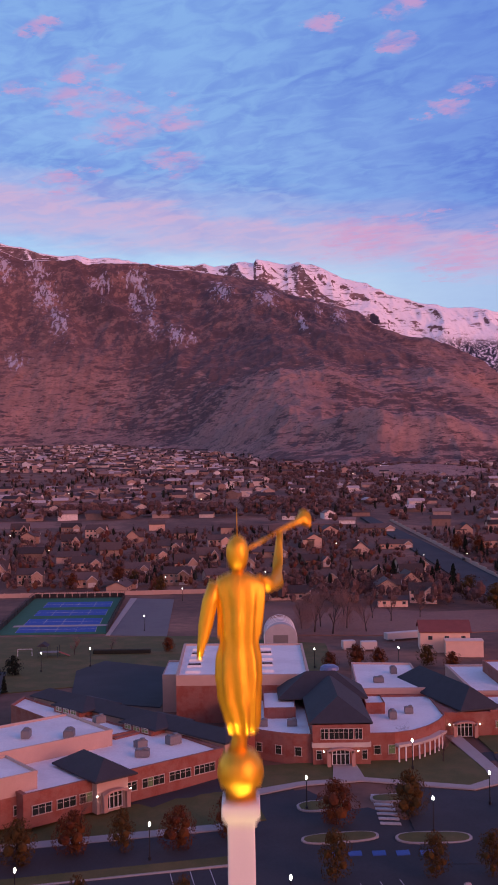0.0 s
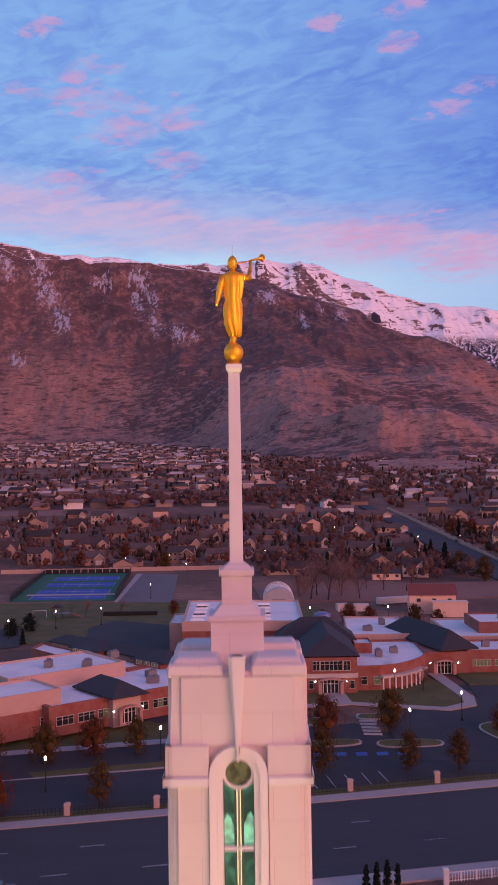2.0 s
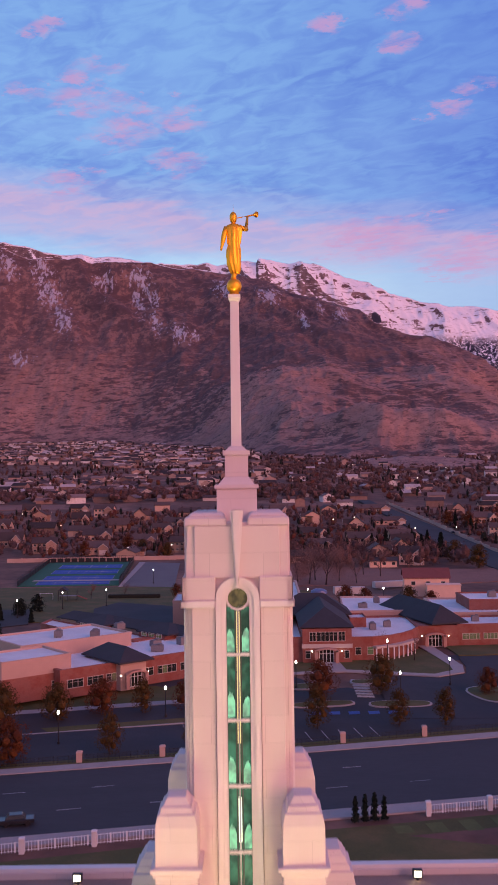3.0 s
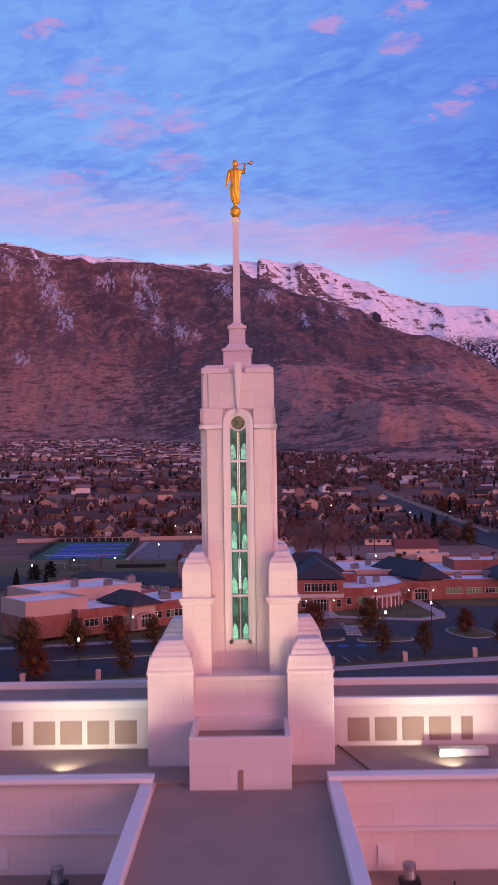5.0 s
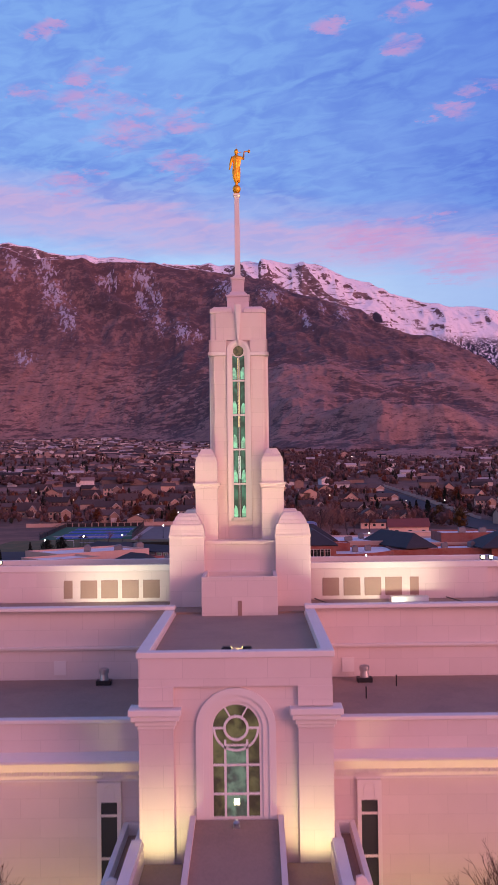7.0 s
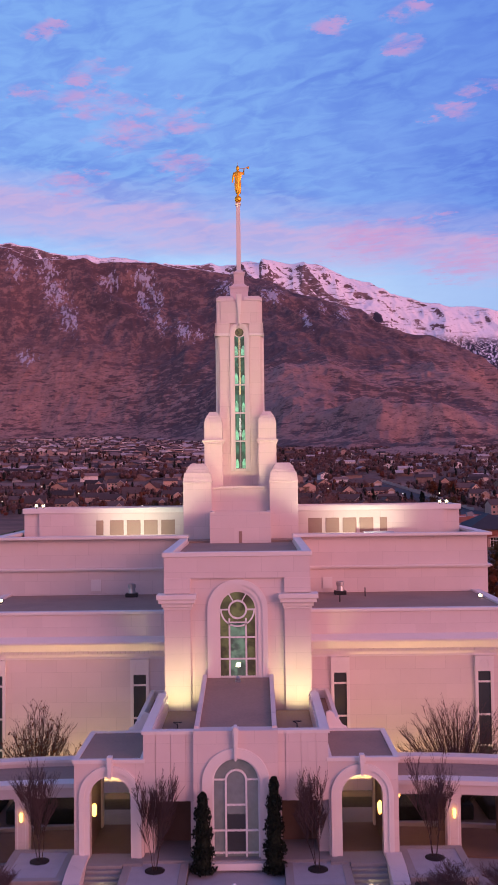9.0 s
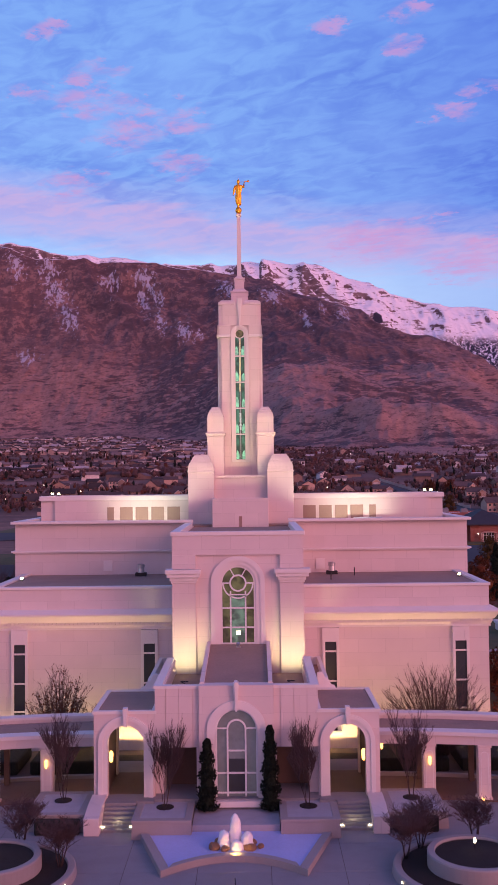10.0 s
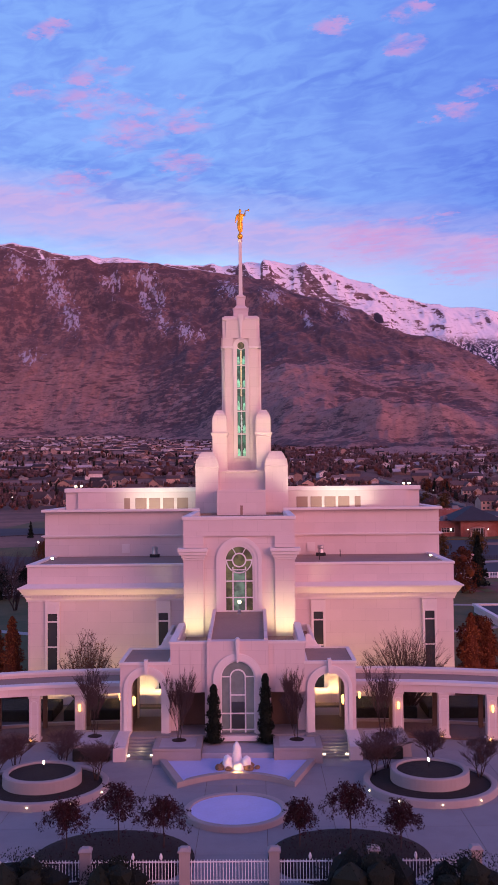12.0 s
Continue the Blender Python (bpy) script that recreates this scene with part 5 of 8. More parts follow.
# porch podium, stairs and planters
b = B()
bx(b, -5.8, 5.8, -39.9, -28.5, 0.03, 1.38)
for s in (-1, 1):
    x0, x1 = sorted((s * 5.8, s * 10.15))
    bx(b, x0, x1, -40.3, -30.5, 0.03, 1.38)
single("podium", b, PAVING, "pale stone podium under the porch", "podium", "structure")
for s in (-1, 1):
    st = thing("stairs", "short stone stair between low walls, lit at its foot", "stairs", (s * 8.1, -40.3, 0), "plaza stairs")
    for k in range(7):
        b = B()
        bx(b, -1.1, 1.1, -0.3 * (7 - k), 0.0, 0.197 * k, 0.197 * (k + 1) - 0.004)
        part("step", b, PAVING, st, bevel=0.012)
    b = B()
    prism(b, [(-2.8, 0), (0.9, 0), (0.9, 1.6), (-1.0, 1.5), (-2.8, 1.15)], 1.1 if s > 0 else -2.15, 2.15 if s > 0 else -1.1, "x")
    part("side_wall", b, STONE, st, bevel=0.03)
    for x in (-0.95, 0.95):
        b = B()
        bx(b, x - 0.12, x + 0.12, -1.99, -1.93, 0.28, 0.36)
        part("step_light", b, LAMP, st, "small warm step light")
    # planters on both sides of the stair
    for x0, x1, y0, y1, h in ((2.95, 6.95, -43.8, -39.4, 1.25), (10.35, 14.4, -42.2, -37.2, 1.15)):
        pl = thing("planter", "raised pale stone planter with paved top", "planter", (s * (x0 + x1) / 2, (y0 + y1) / 2, 0), "plaza planters")
        a, c = (x1 - x0) / 2, (y1 - y0) / 2
        b = B()
        frustum(b, 0, 0, 0.0, h - 0.2, a, c, a - 0.05, c - 0.05)
        part("body", b, PLANTER_STONE, pl)
        b = B()
        for q0, q1, r0, r1 in ((-a, a, -c, -c + 0.5), (-a, a, c - 0.5, c), (-a, -a + 0.5, -c + 0.5, c - 0.5), (a - 0.5, a, -c + 0.5, c - 0.5)):
            bx(b, q0, q1, r0, r1, h - 0.2, h)
        part("rim", b, PLANTER_STONE, pl, bevel=0.02)
        b = B()
        bx(b, -a + 0.5, a - 0.5, -c + 0.5, c - 0.5, h - 0.3, h - 0.05)
        part("top", b, PALE_TOP, pl)
        b = B()
        lathe(b, [(0.62, h - 0.1), (0.62, h - 0.02), (0.3, h + 0.03)], 16, 0, 0.6)
        part("soil", b, MULCH, pl)
    # Dark box added where the planter's front has a dark opening, in hedge material.
    b = B()
    x0, x1 = sorted((s * 10.6, s * 13.6))
    bx(b, x0, x1, -42.9, -42.25, 0.0, 0.95)
    single("dark_opening_box", b, HEDGE, "dark box standing for the opening in the planter's front", "hedge", group="plaza hedges", bevel=0.08)
b = B()
bx(b, -2.95, 2.95, -43.2, -39.9, 0.0, 0.72)
single("fountain_ledge", b, PALE_TOP, "pale stone ledge before the doorway", "ledge", "structure", bevel=0.02)

# shaped pool with the fountain
def pool_outline(grow, n=14):
    pts = [(-6.5 - grow, -43.2), (-4.4 - grow * 0.8, -49.95 - grow)]
    for i in range(1, n):
        x = -4.4 + 8.8 * i / n
        pts.append((x, -49.95 - grow + 2.3 * (1 - (x / 4.4) ** 2)))
    return pts + [(4.4 + grow * 0.8, -49.95 - grow), (6.5 + grow, -43.2)]


pool = thing("fountain_pool", "shaped stone pool with a concave front, pale blue water", "pool", (0, 0, 0))
outer, inner = pool_outline(0.0), pool_outline(-0.55)
b = B()
for i in range(len(outer) - 1):
    prism(b, [outer[i], outer[i + 1], inner[i + 1], inner[i]], 0, 0.42, "z")
part("rim", b, PLANTER_STONE, pool)
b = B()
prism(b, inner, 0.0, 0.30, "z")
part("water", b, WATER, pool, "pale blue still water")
fountain = thing("fountain", "white frothing fountain over amber-lit rocks", "fountain", (0, -45.6, 0.3))
rng = random.Random(4)
for k in range(13):
    a = 2 * math.pi * k / 13
    r = rng.uniform(0.7, 2.0)
    b = B()
    bmesh.ops.create_icosphere(b, subdivisions=2, radius=rng.uniform(0.3, 0.55))
    for v in b.verts:
        v.co *= 0.8 + 0.4 * noise.noise(v.co * 2.3 + Vector((k * 3, 0, 0)))
        v.co.z *= 0.65
    bmesh.ops.translate(b, verts=b.verts, vec=(r * math.cos(a), 0.55 * r * math.sin(a), 0.1))
    part("rock", b, ROCK, fountain)
for x, y, h, r in ((0, 0.1, 2.0, 0.42), (-0.75, -0.3, 1.05, 0.42), (0.75, -0.3, 0.95, 0.42), (0.1, -0.75, 0.6, 0.4)):
    b = B()
    lathe(b, [(r * 1.1, 0.0), (r * 1.15, h * 0.15), (r * 0.9, h * 0.4), (r * 0.85, h * 0.62), (r * 0.7, h * 0.8), (r * 0.35, h * 0.95), (0.05, h)], 16, x, y)
    bmesh.ops.subdivide_edges(b, edges=b.edges[:], cuts=1, use_grid_fill=True)
    for v in b.verts:
        d = noise.noise(v.co * 3.1) * 0.16 + noise.noise(v.co * 8.0) * 0.06
        v.co += Vector(((v.co.x - x), (v.co.y - y), 0)) * d * 1.6 + Vector((0, 0, d * 0.5))
    part("plume", b, FOAM, fountain, "white water plume", smooth=True)

rp = thing("round_pool", "round stone pool with pale blue water", "pool", (0.12, -55.6, 0))
b = B()
lathe(b, [(3.6, 0.0), (3.6, 0.36), (3.54, 0.42), (3.2, 0.42), (3.14, 0.36), (3.14, 0.1)], 56)
part("rim", b, PLANTER_STONE, rp)
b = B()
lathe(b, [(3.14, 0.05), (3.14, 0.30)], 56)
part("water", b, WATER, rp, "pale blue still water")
b = B()
tube(b, [(0, 3.5, 0.3, 0.03), (0, 3.3, 0.8, 0.03), (0, 3.1, 0.95, 0.04)], 6)
part("spout", b, BLACK, rp)

for s in (-1, 1):
    rg = thing("round_planter", "two-tier round stone planter filled with dark mulch", "planter", (s * 14.5, -49.9, 0), "round planters")
    b = B()
    lathe(b, [(5.0, 0.0), (4.95, 0.45), (4.88, 0.52), (4.5, 0.52), (4.45, 0.45), (4.45, 0.2)], 60)
    part("outer_wall", b, PLANTER_STONE, rg)
    b = B()
    lathe(b, [(4.45, 0.2), (4.45, 0.36), (2.9, 0.5)], 60)
    part("lower_soil", b, MULCH, rg)
    b = B()
    lathe(b, [(2.92, 0.3), (2.92, 1.3), (2.86, 1.38), (2.5, 1.38), (2.45, 1.3), (2.45, 1.0)], 48)
    part("inner_wall", b, PLANTER_STONE, rg)
    b = B()
    lathe(b, [(2.45, 1.0), (2.45, 1.22), (0.5, 1.36)], 48)
    part("upper_soil", b, MULCH, rg)
    for k in range(5):
        a = radians(-160 + 35 * k)
        b = B()
        bmesh.ops.create_icosphere(b, subdivisions=1, radius=0.06)
        bmesh.ops.translate(b, verts=b.verts, vec=(5.03 * math.cos(a), 5.03 * math.sin(a), 0.3))
        part("wall_light", b, LAMP, rg, "small warm wall light")
    b = B()
    tube(b, [(0, 0.4, 1.3, 0.03), (0, 0.4, 1.75, 0.03)], 6)
    part("light_stem", b, BLACK, rg)
    b = B()
    lathe(b, [(0.05, 1.75), (0.1, 1.85), (0.07, 2.0), (0.01, 2.05)], 10, 0, 0.4)
    part("stem_light", b, LAMP, rg, "small warm garden light")
    bed = thing("planting_bed", "low mounded bed of dark mulch", "garden bed", (s * 7.2, -63.3, 0), "front beds")
    b = B()
    lathe(b, [(4.95, 0.0), (4.9, 0.12), (4.2, 0.3), (2.5, 0.45), (0.3, 0.5)], 48, 0, 0, 1, 0.92)
    part("mound", b, MULCH, bed)

    def litter(rng):
        r, a = 4.5 * rng.random() ** 0.5, rng.random() * 6.283
        return Vector((r * math.cos(a), 0.92 * r * math.sin(a), float(np.interp(r, [0.3, 2.5, 4.2, 4.9], [0.5, 0.45, 0.3, 0.12])) + 0.03))

    b = B()
    leaf_cloud(b, random.Random(300 + s), 450, litter, 0.055)
    part("leaf_litter", b, WINE, bed, "fallen dark red leaves")

for s in (-1, 1):
    b = B()
    x0, x1 = sorted((s * 7.3, s * 11.0))
    bx(b, x0, x1, -27.6, -24.6, 0.0, 0.22)
    single("court_bed", b, MULCH, "dark planted bed below the floodlit wall", "garden bed", group="courtyard beds", bevel=0.05)
BROWN_FLOOR = mat("brown_stone_floor", (0.17, 0.10, 0.07), 0.6, vary=0.2, scale=0.6, fine=12, bump=0.05)


# colonnades that curve out from the gateways
def colonnade_y(x):
    return -36.0 - (abs(x) - 10) ** 2 / 84


for s in (-1, 1):
    col = thing("colonnade", "curved pale stone colonnade with a flat grey roof", "colonnade", (0, 0, 0), "colonnades")
    xs = [10.15 + 0.85 * k for k in range(27)]
    def band(y0, y1, z0, z1):
        q = B()
        for a, c in zip(xs, xs[1:]):
            pts = [(s * a, colonnade_y(a) + y0), (s * c, colonnade_y(c) + y0), (s * c, colonnade_y(c) + y1), (s * a, colonnade_y(a) + y1)]
            prism(q, pts, z0, z1, "z")
        bmesh.ops.remove_doubles(q, verts=q.verts, dist=1e-4)
        return q
    part("front_beam", band(0, 0.8, 4.05, 4.72), STONE, col)
    part("front_coping", band(-0.18, 0.9, 4.72, 5.0), TRIM, col)
    part("back_beam", band(4.2, 5.0, 4.05, 5.15), STONE, col)
    part("back_coping", band(4.1, 5.12, 5.15, 5.35), TRIM, col)
    part("roof", band(0.9, 4.1, 4.6, 4.9), MEMBRANE, col, "grey membrane roof")
    part("floor", band(-0.1, 5.2, 0.03, 0.12), BROWN_FLOOR, col, "brown stone floor")
    part("bench", band(5.3, 5.7, 0.0, 0.35), PLANTER_STONE, col)
    for k, x in enumerate((14.2, 18.15, 22.2, 26.3, 30.4)):
        # Piers added under the back beam, coloured dark to vanish in the shade.
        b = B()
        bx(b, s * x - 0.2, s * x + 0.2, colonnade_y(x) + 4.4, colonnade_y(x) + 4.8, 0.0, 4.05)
        part("rear_pier", b, WALNUT, col, "slim rear pier, added, dark to sink into the shade")
        for dy, tag in ((0.05, "column"),):
            y = colonnade_y(x) + dy
            b = B()
            bx(b, s * x - 0.46, s * x + 0.46, y, y + 0.75, 0.3, 3.85)
            bx(b, s * x - 0.56, s * x + 0.56, y - 0.08, y + 0.83, 0.0, 0.3)
            bx(b, s * x - 0.52, s * x + 0.52, y - 0.05, y + 0.8, 3.85, 4.05)
            part(tag, b, STONE, col, bevel=0.03)
            if dy < 1:
                b = B()
                arch_ring(b, s * x, 0.24, 0.30, 0.7, 3.3, y - 0.03, y + 0.02, 8)
                part("column_panel", b, TRIM, col)
    for x, z in ((11.2, 2.9), (14.2, 2.9), (22.2, 2.9)):
        sc = new("sconce")
        sc.parent = col
        b = B()
        y = colonnade_y(x) + (4.0 if x < 12 else -0.12)
        lathe(b, [(0.04, z - 0.34), (0.1, z - 0.25), (0.115, z + 0.2), (0.04, z + 0.28)], 10, s * x, y)
        part("shade", b, SCONCE, sc, "glowing amber glass")
        b = B()
        bx(b, s * x - 0.06, s * x + 0.06, y, y + 0.2, z - 0.1, z + 0.1)
        part("bracket", b, BLACK, sc)
    for x in (14.2, 18.15, 22.2):
        b = B()
        lathe(b, [(0.04, 0.12), (0.1, 0.2), (0.1, 0.34), (0.02, 0.36)], 8, s * x - 0.25, colonnade_y(x) - 0.3)
        part("base_light", b, SCONCE, col, "small amber light at the column foot")
    for x0, x1 in ((11, 17), (18, 27)):
        b = B()
        a0, a1 = sorted((s * x0, s * x1))
        bx(b, a0, a1, -29.5, -24.5, 0.03, 1.1)
        single("court_hedge", b, HEDGE, "dark clipped hedge in the courtyard", "hedge", group="courtyard hedges", bevel=0.1)

# fence and gate along the street side
gate_run = thing("white_fence", "white metal picket fence with square stone posts", "fence", (0, -67.2, 0))
for x in (-2.55, 2.55, -8.2, 8.2, -14, 14):
    b = B()
    bx(b, x - 0.3, x + 0.3, -0.3, 0.3, 0, 1.9)
    frustum(b, x, 0, 1.9, 2.0, 0.36, 0.36, 0.38, 0.38)
    frustum(b, x, 0, 2.0, 2.15, 0.34, 0.34, 0.2, 0.2)
    part("post", b, PLANTER_STONE, gate_run, "square pale stone post")
picket = B()
bx(picket, -0.02, 0.02, -0.02, 0.02, 0.1, 1.42)
picket_mesh = mesh_of("picket", picket, WHITE_PAINT)
for x0, x1 in ((-13.7, -8.5), (-7.9, -2.85), (-2.25, 2.25), (2.85, 7.9), (8.5, 13.7)):
    for z in (0.25, 1.3):
        b = B()
        bx(b, x0, x1, -0.03, 0.03, z - 0.03, z + 0.03)
        part("rail", b, WHITE_PAINT, gate_run)
    n = int((x1 - x0) / 0.18)
    for k in range(n):
        o = new("picket", picket_mesh)
        o.parent = gate_run
        o.matrix_basis = pose(x0 + (k + 0.5) * (x1 - x0) / n, 0, 0)
for x in (-11.2, -5.5, -3.9, 4.6, 6.3, 10.6):
    b = B()
    lathe(b, [(0.03, 1.4), (0.09, 1.5), (0.1, 1.6), (0.02, 1.8)], 8, x, 0)
    part("finial", b, WHITE_PAINT, gate_run)

# plants of the plaza
for s in (-1, 1):
    for k, (x, y, h) in enumerate(((2.05 if s < 0 else 2.35, -40.4, 5.0 if s < 0 else 5.9),)):
        cone_tree("column_evergreen", "slim dark evergreen column beside the doorway", 11 + s, h, 1.6, 4200, NEEDLE, 0.085, "doorway evergreens", (s * x, y, 0.72), 0.42)
    bare_tree("small_bare_tree", "slender multi-stemmed leafless tree in a stone planter", 21 + s, 4.7, 0.62, 0.03, 4, 3, 6, "planter trees", (s * 4.95, -41.0, 1.2), 0.32)
    bare_tree("small_bare_tree", "slender multi-stemmed leafless tree in a stone planter", 31 + s, 5.0, 0.68, 0.03, 4, 3, 6, "planter trees", (s * 12.35, -39.1, 1.1), 0.34)
    if s > 0:
        domed_tree("spreading_bare_tree", "wide domed leafless tree before the floodlit wall", 41, 8.0, 4.7, "wall trees", (16.2, -28.0, 0.0), 150)
    else:
        domed_tree("spreading_bare_tree", "domed tree with a few rusty leaves before the floodlit wall", 44, 7.7, 2.9, "wall trees", (-15.0, -28.0, 0.0), 90, 1500)
    for k, (dx, dy) in enumerate(((-4.0, 1.6), (3.9, 0.8), (0.8, 3.9), (-2.8, 3.3))):
        leafy = bare_tree("round_shrub", "twiggy leafless round shrub in the planter", 60 + k * 2 + s, 2.9, 1.0, 0.05, 4, 3, 7, "planter shrubs", (s * 14.5 + dx, -49.9 + dy, 0.42), 0.62, 0.3, fan=0.3)
    for k, (dx, dy, h, w) in enumerate(((-3.0, 0.9, 2.9, 2.3), (0.2, 1.5, 3.9, 3.6), (3.2, 0.5, 2.8, 2.9)) if s > 0 else ((-3.0, 0.6, 3.1, 3.4), (0.1, 1.4, 3.9, 3.8), (3.0, 0.7, 3.3, 3.2))):
        weeping_tree("ornamental_tree", "small tree with drooping dark wine-red leaves", 80 + k * 3 + s, h, w * 1.2, "wine-red trees", (s * 7.2 + dx, -63.3 + dy, 0.35))
    for k, (x, y, h, w) in enumerate(((24.6, -19, 8.7, 4.2), (27.3, -15, 7.2, 3.6))):
        cone_tree("orange_cypress", "rust-orange conifer beside the temple wall", 90 + k + s, h, w, 4200, EMBER, 0.11, "rust conifers", (s * x, y, 0), 0.6)
for k, (x, y, w) in enumerate(((-11, -70.5, 5.5), (-6.2, -70.2, 4.0), (7.5, -70.3, 6.0), (12.5, -70.5, 5.0))):
    t = thing("street_shrub", "dense dark twiggy shrub along the fence", "shrub", (x, y, -0.05), "fence shrubs")
    b = B()
    shape = egg(w * 0.6, 2.2, 0.05, 0.3, 9, k)
    for m, (c, r) in enumerate(shape.lobes):
        lump(b, c, r * 0.7, 50 * k + m)
    leaf_cloud(b, random.Random(200 + k), 5200, shape, 0.05)
    part("leaves", b, NEEDLE, t)
    b = B()
    tube(b, [(0, 0, 0, 0.06), (0.05, 0, 0.7, 0.04), (0.1, 0.05, 1.2, 0.02)], 5)
    part("stem", b, BARK, t)

# flood lamps of the building
for s in (-1, 1):
    wash("wall_wash", (s * 14.0, -23.05, 0.6), (s * 14.0, -23.0, 9.0), 16.0, 760, (1.0, 0.60, 0.23))
    flood("pilaster_flood", (s * 4.4, -31.6, 8.2), (s * 4.4, -28.3, 10.0), 760, 74, (1.0, 0.80, 0.36))
    flood("attic_flood", (s * 12.6 if s > 0 else -10.6, -7.4, 19.5), (s * 12.3 if s > 0 else -10.6, -2.0, 21.6), 1500, 110, (1.0, 0.90, 0.62))
    flood("statue_flood", (s * 9.0, -9.0, 20.2), (0, 0, 57.3), 46000, 3.8, (1.0, 0.76, 0.34))
    flood("tower_flood", (s * 10.0, -9.0, 20.1), (s * 3.0, -2.5, 29), 2100, 70, (1.0, 0.84, 0.58))
    flood("tower_front_flood", (s * 5.0, -18.0, 19.9), (s * 0.5, -2.5, 34), 4300, 60, (1.0, 0.76, 0.42))
    bulb("gate_lamp", (s * 7.88, -36.5, 4.4), 26, (1.0, 0.70, 0.38))
    flood("gate_wall_flood", (s * 8.6, -24.0, 0.5), (s * 8.6, -22.5, 4.0), 70, 110, (1.0, 0.88, 0.60))
    bulb("colonnade_lamp", (s * 13.0, -33.5, 3.2), 42, (1.0, 0.55, 0.22))
    bulb("stair_lamp", (s * 8.1, -42.0, 0.7), 9, (1.0, 0.72, 0.38), 0.06)
bulb("fountain_lamp", (0, -47.4, 0.45), 75, (1.0, 0.50, 0.12))
bulb("roof_lamp", (0.05, -24.6, 19.3), 22, (1.0, 0.80, 0.35))

# ---------------------------------------------------------------- street, car parks and the school
ASPHALT = mat("blue_black_asphalt", (0.029, 0.029, 0.036), 0.85, vary=0.25, scale=0.08, fine=2.5, world_space=True, bump=0.1, second=(0.036, 0.035, 0.042))
ROAD = mat("worn_road_asphalt", (0.046, 0.042, 0.047), 0.8, vary=0.22, scale=0.05, fine=1.2, world_space=True, bump=0.1, second=(0.036, 0.034, 0.038), stretch=(0.4, 2.0, 1))
KERB = mat("pale_kerb_concrete", (0.36, 0.32, 0.31), 0.85, vary=0.15, scale=0.5, fine=8, world_space=True, bump=0.05)
LAWN = mat("dark_winter_lawn", (0.085, 0.086, 0.024), 0.95, vary=0.3, scale=0.15, fine=5, world_space=True, second=(0.115, 0.090, 0.032), bump=0.3)
LINE = mat("worn_white_line_paint", (0.42, 0.41, 0.42), 0.8, vary=0.3, scale=2, fine=10, bump=0.0)
BRICK = panelled(mat("red_brick", (0.31, 0.125, 0.098), 0.85, vary=0.18, scale=0.4, fine=8, bump=0.1, second=(0.25, 0.07, 0.05)), 0.8, 0.25, line=0.02)
TAN = mat("tan_block_wall", (0.50, 0.35, 0.295), 0.85, vary=0.1, scale=0.4, fine=10, bump=0.08)
WHITE_ROOF = mat("white_roof_membrane", (0.82, 0.79, 0.80), 0.8, vary=0.10, scale=0.12, fine=2, bump=0.05, second=(0.70, 0.67, 0.68), world_space=True)
SHINGLE = mat("dark_slate_shingles", (0.035, 0.034, 0.042), 0.8, vary=0.25, scale=0.5, fine=7, bump=0.4, world_space=True)
ALU = mat("pale_window_frame", (0.52, 0.45, 0.41), 0.5, vary=0.06, bump=0.0)
PORTICO = mat("pink_portico_stone", (0.46, 0.27, 0.22), 0.8, vary=0.1, scale=0.6, fine=8)
DUCT = mat("rooftop_unit_grey", (0.20, 0.19, 0.20), 0.6, 0.3, vary=0.2, bump=0.05)
ROOM_GLASS = mat("school_window_glass", (0.015, 0.015, 0.018), 0.1, vary=0.4, scale=0.7, fine=2, bump=0.0, emit=(0.9, 0.75, 0.45), power=0.006)
LIT_GLASS = mat("lit_school_window", (0.08, 0.075, 0.045), 0.2, vary=0.5, scale=0.9, fine=2, bump=0.0, emit=(0.75, 0.80, 0.42), power=0.07)
DIRT = mat("reddish_dirt_field", (0.25, 0.125, 0.095), 0.95, vary=0.25, scale=0.05, fine=1.0, world_space=True, second=(0.19, 0.095, 0.075))

ROAD_TURN = 11.5
_c, _s = math.cos(radians(ROAD_TURN)), math.sin(radians(ROAD_TURN))


def street(u, v):
    """A place by metres along and across the street."""
    return u * _c - v * _s, 95 + u * _s + v * _c


def sheet(name, outline, material, label, category, rise=0.0, kind="structure", steps=1):
    """A ground patch that follows the rise of the land: outline of (x, y)."""
    b = B()
    vs = [b.verts.new((x, y, gz(y) + rise)) for x, y in outline]
    b.faces.new(vs)
    bmesh.ops.triangulate(b, faces=b.faces[:])
    ext = bmesh.ops.extrude_face_region(b, geom=b.faces[:])
    bmesh.ops.translate(b, verts=[v for v in ext["geom"] if isinstance(v, bmesh.types.BMVert)], vec=(0, 0, -0.25))
    return single(name, b, material, label, category, kind)


def strip(name, u0, u1, v0, v1, material, label, category, rise=0.0, n=24, thick=0.25, kind="structure"):
    b = B()
    for k in range(n):
        a, c = u0 + (u1 - u0) * k / n, u0 + (u1 - u0) * (k + 1) / n
        pts = [street(a, v0), street(c, v0), street(c, v1), street(a, v1)]
        top = [b.verts.new((x, y, gz(y) + rise)) for x, y in pts]
        low = [b.verts.new((x, y, gz(y) + rise - thick)) for x, y in pts]
        b.faces.new(top)
        b.faces.new(low[::-1])
        for i in range(4):
            j = (i + 1) % 4
            b.faces.new((low[i], low[j], top[j], top[i]))
    bmesh.ops.remove_doubles(b, verts=b.verts, dist=1e-4)
    return single(name, b, material, label, category, kind)


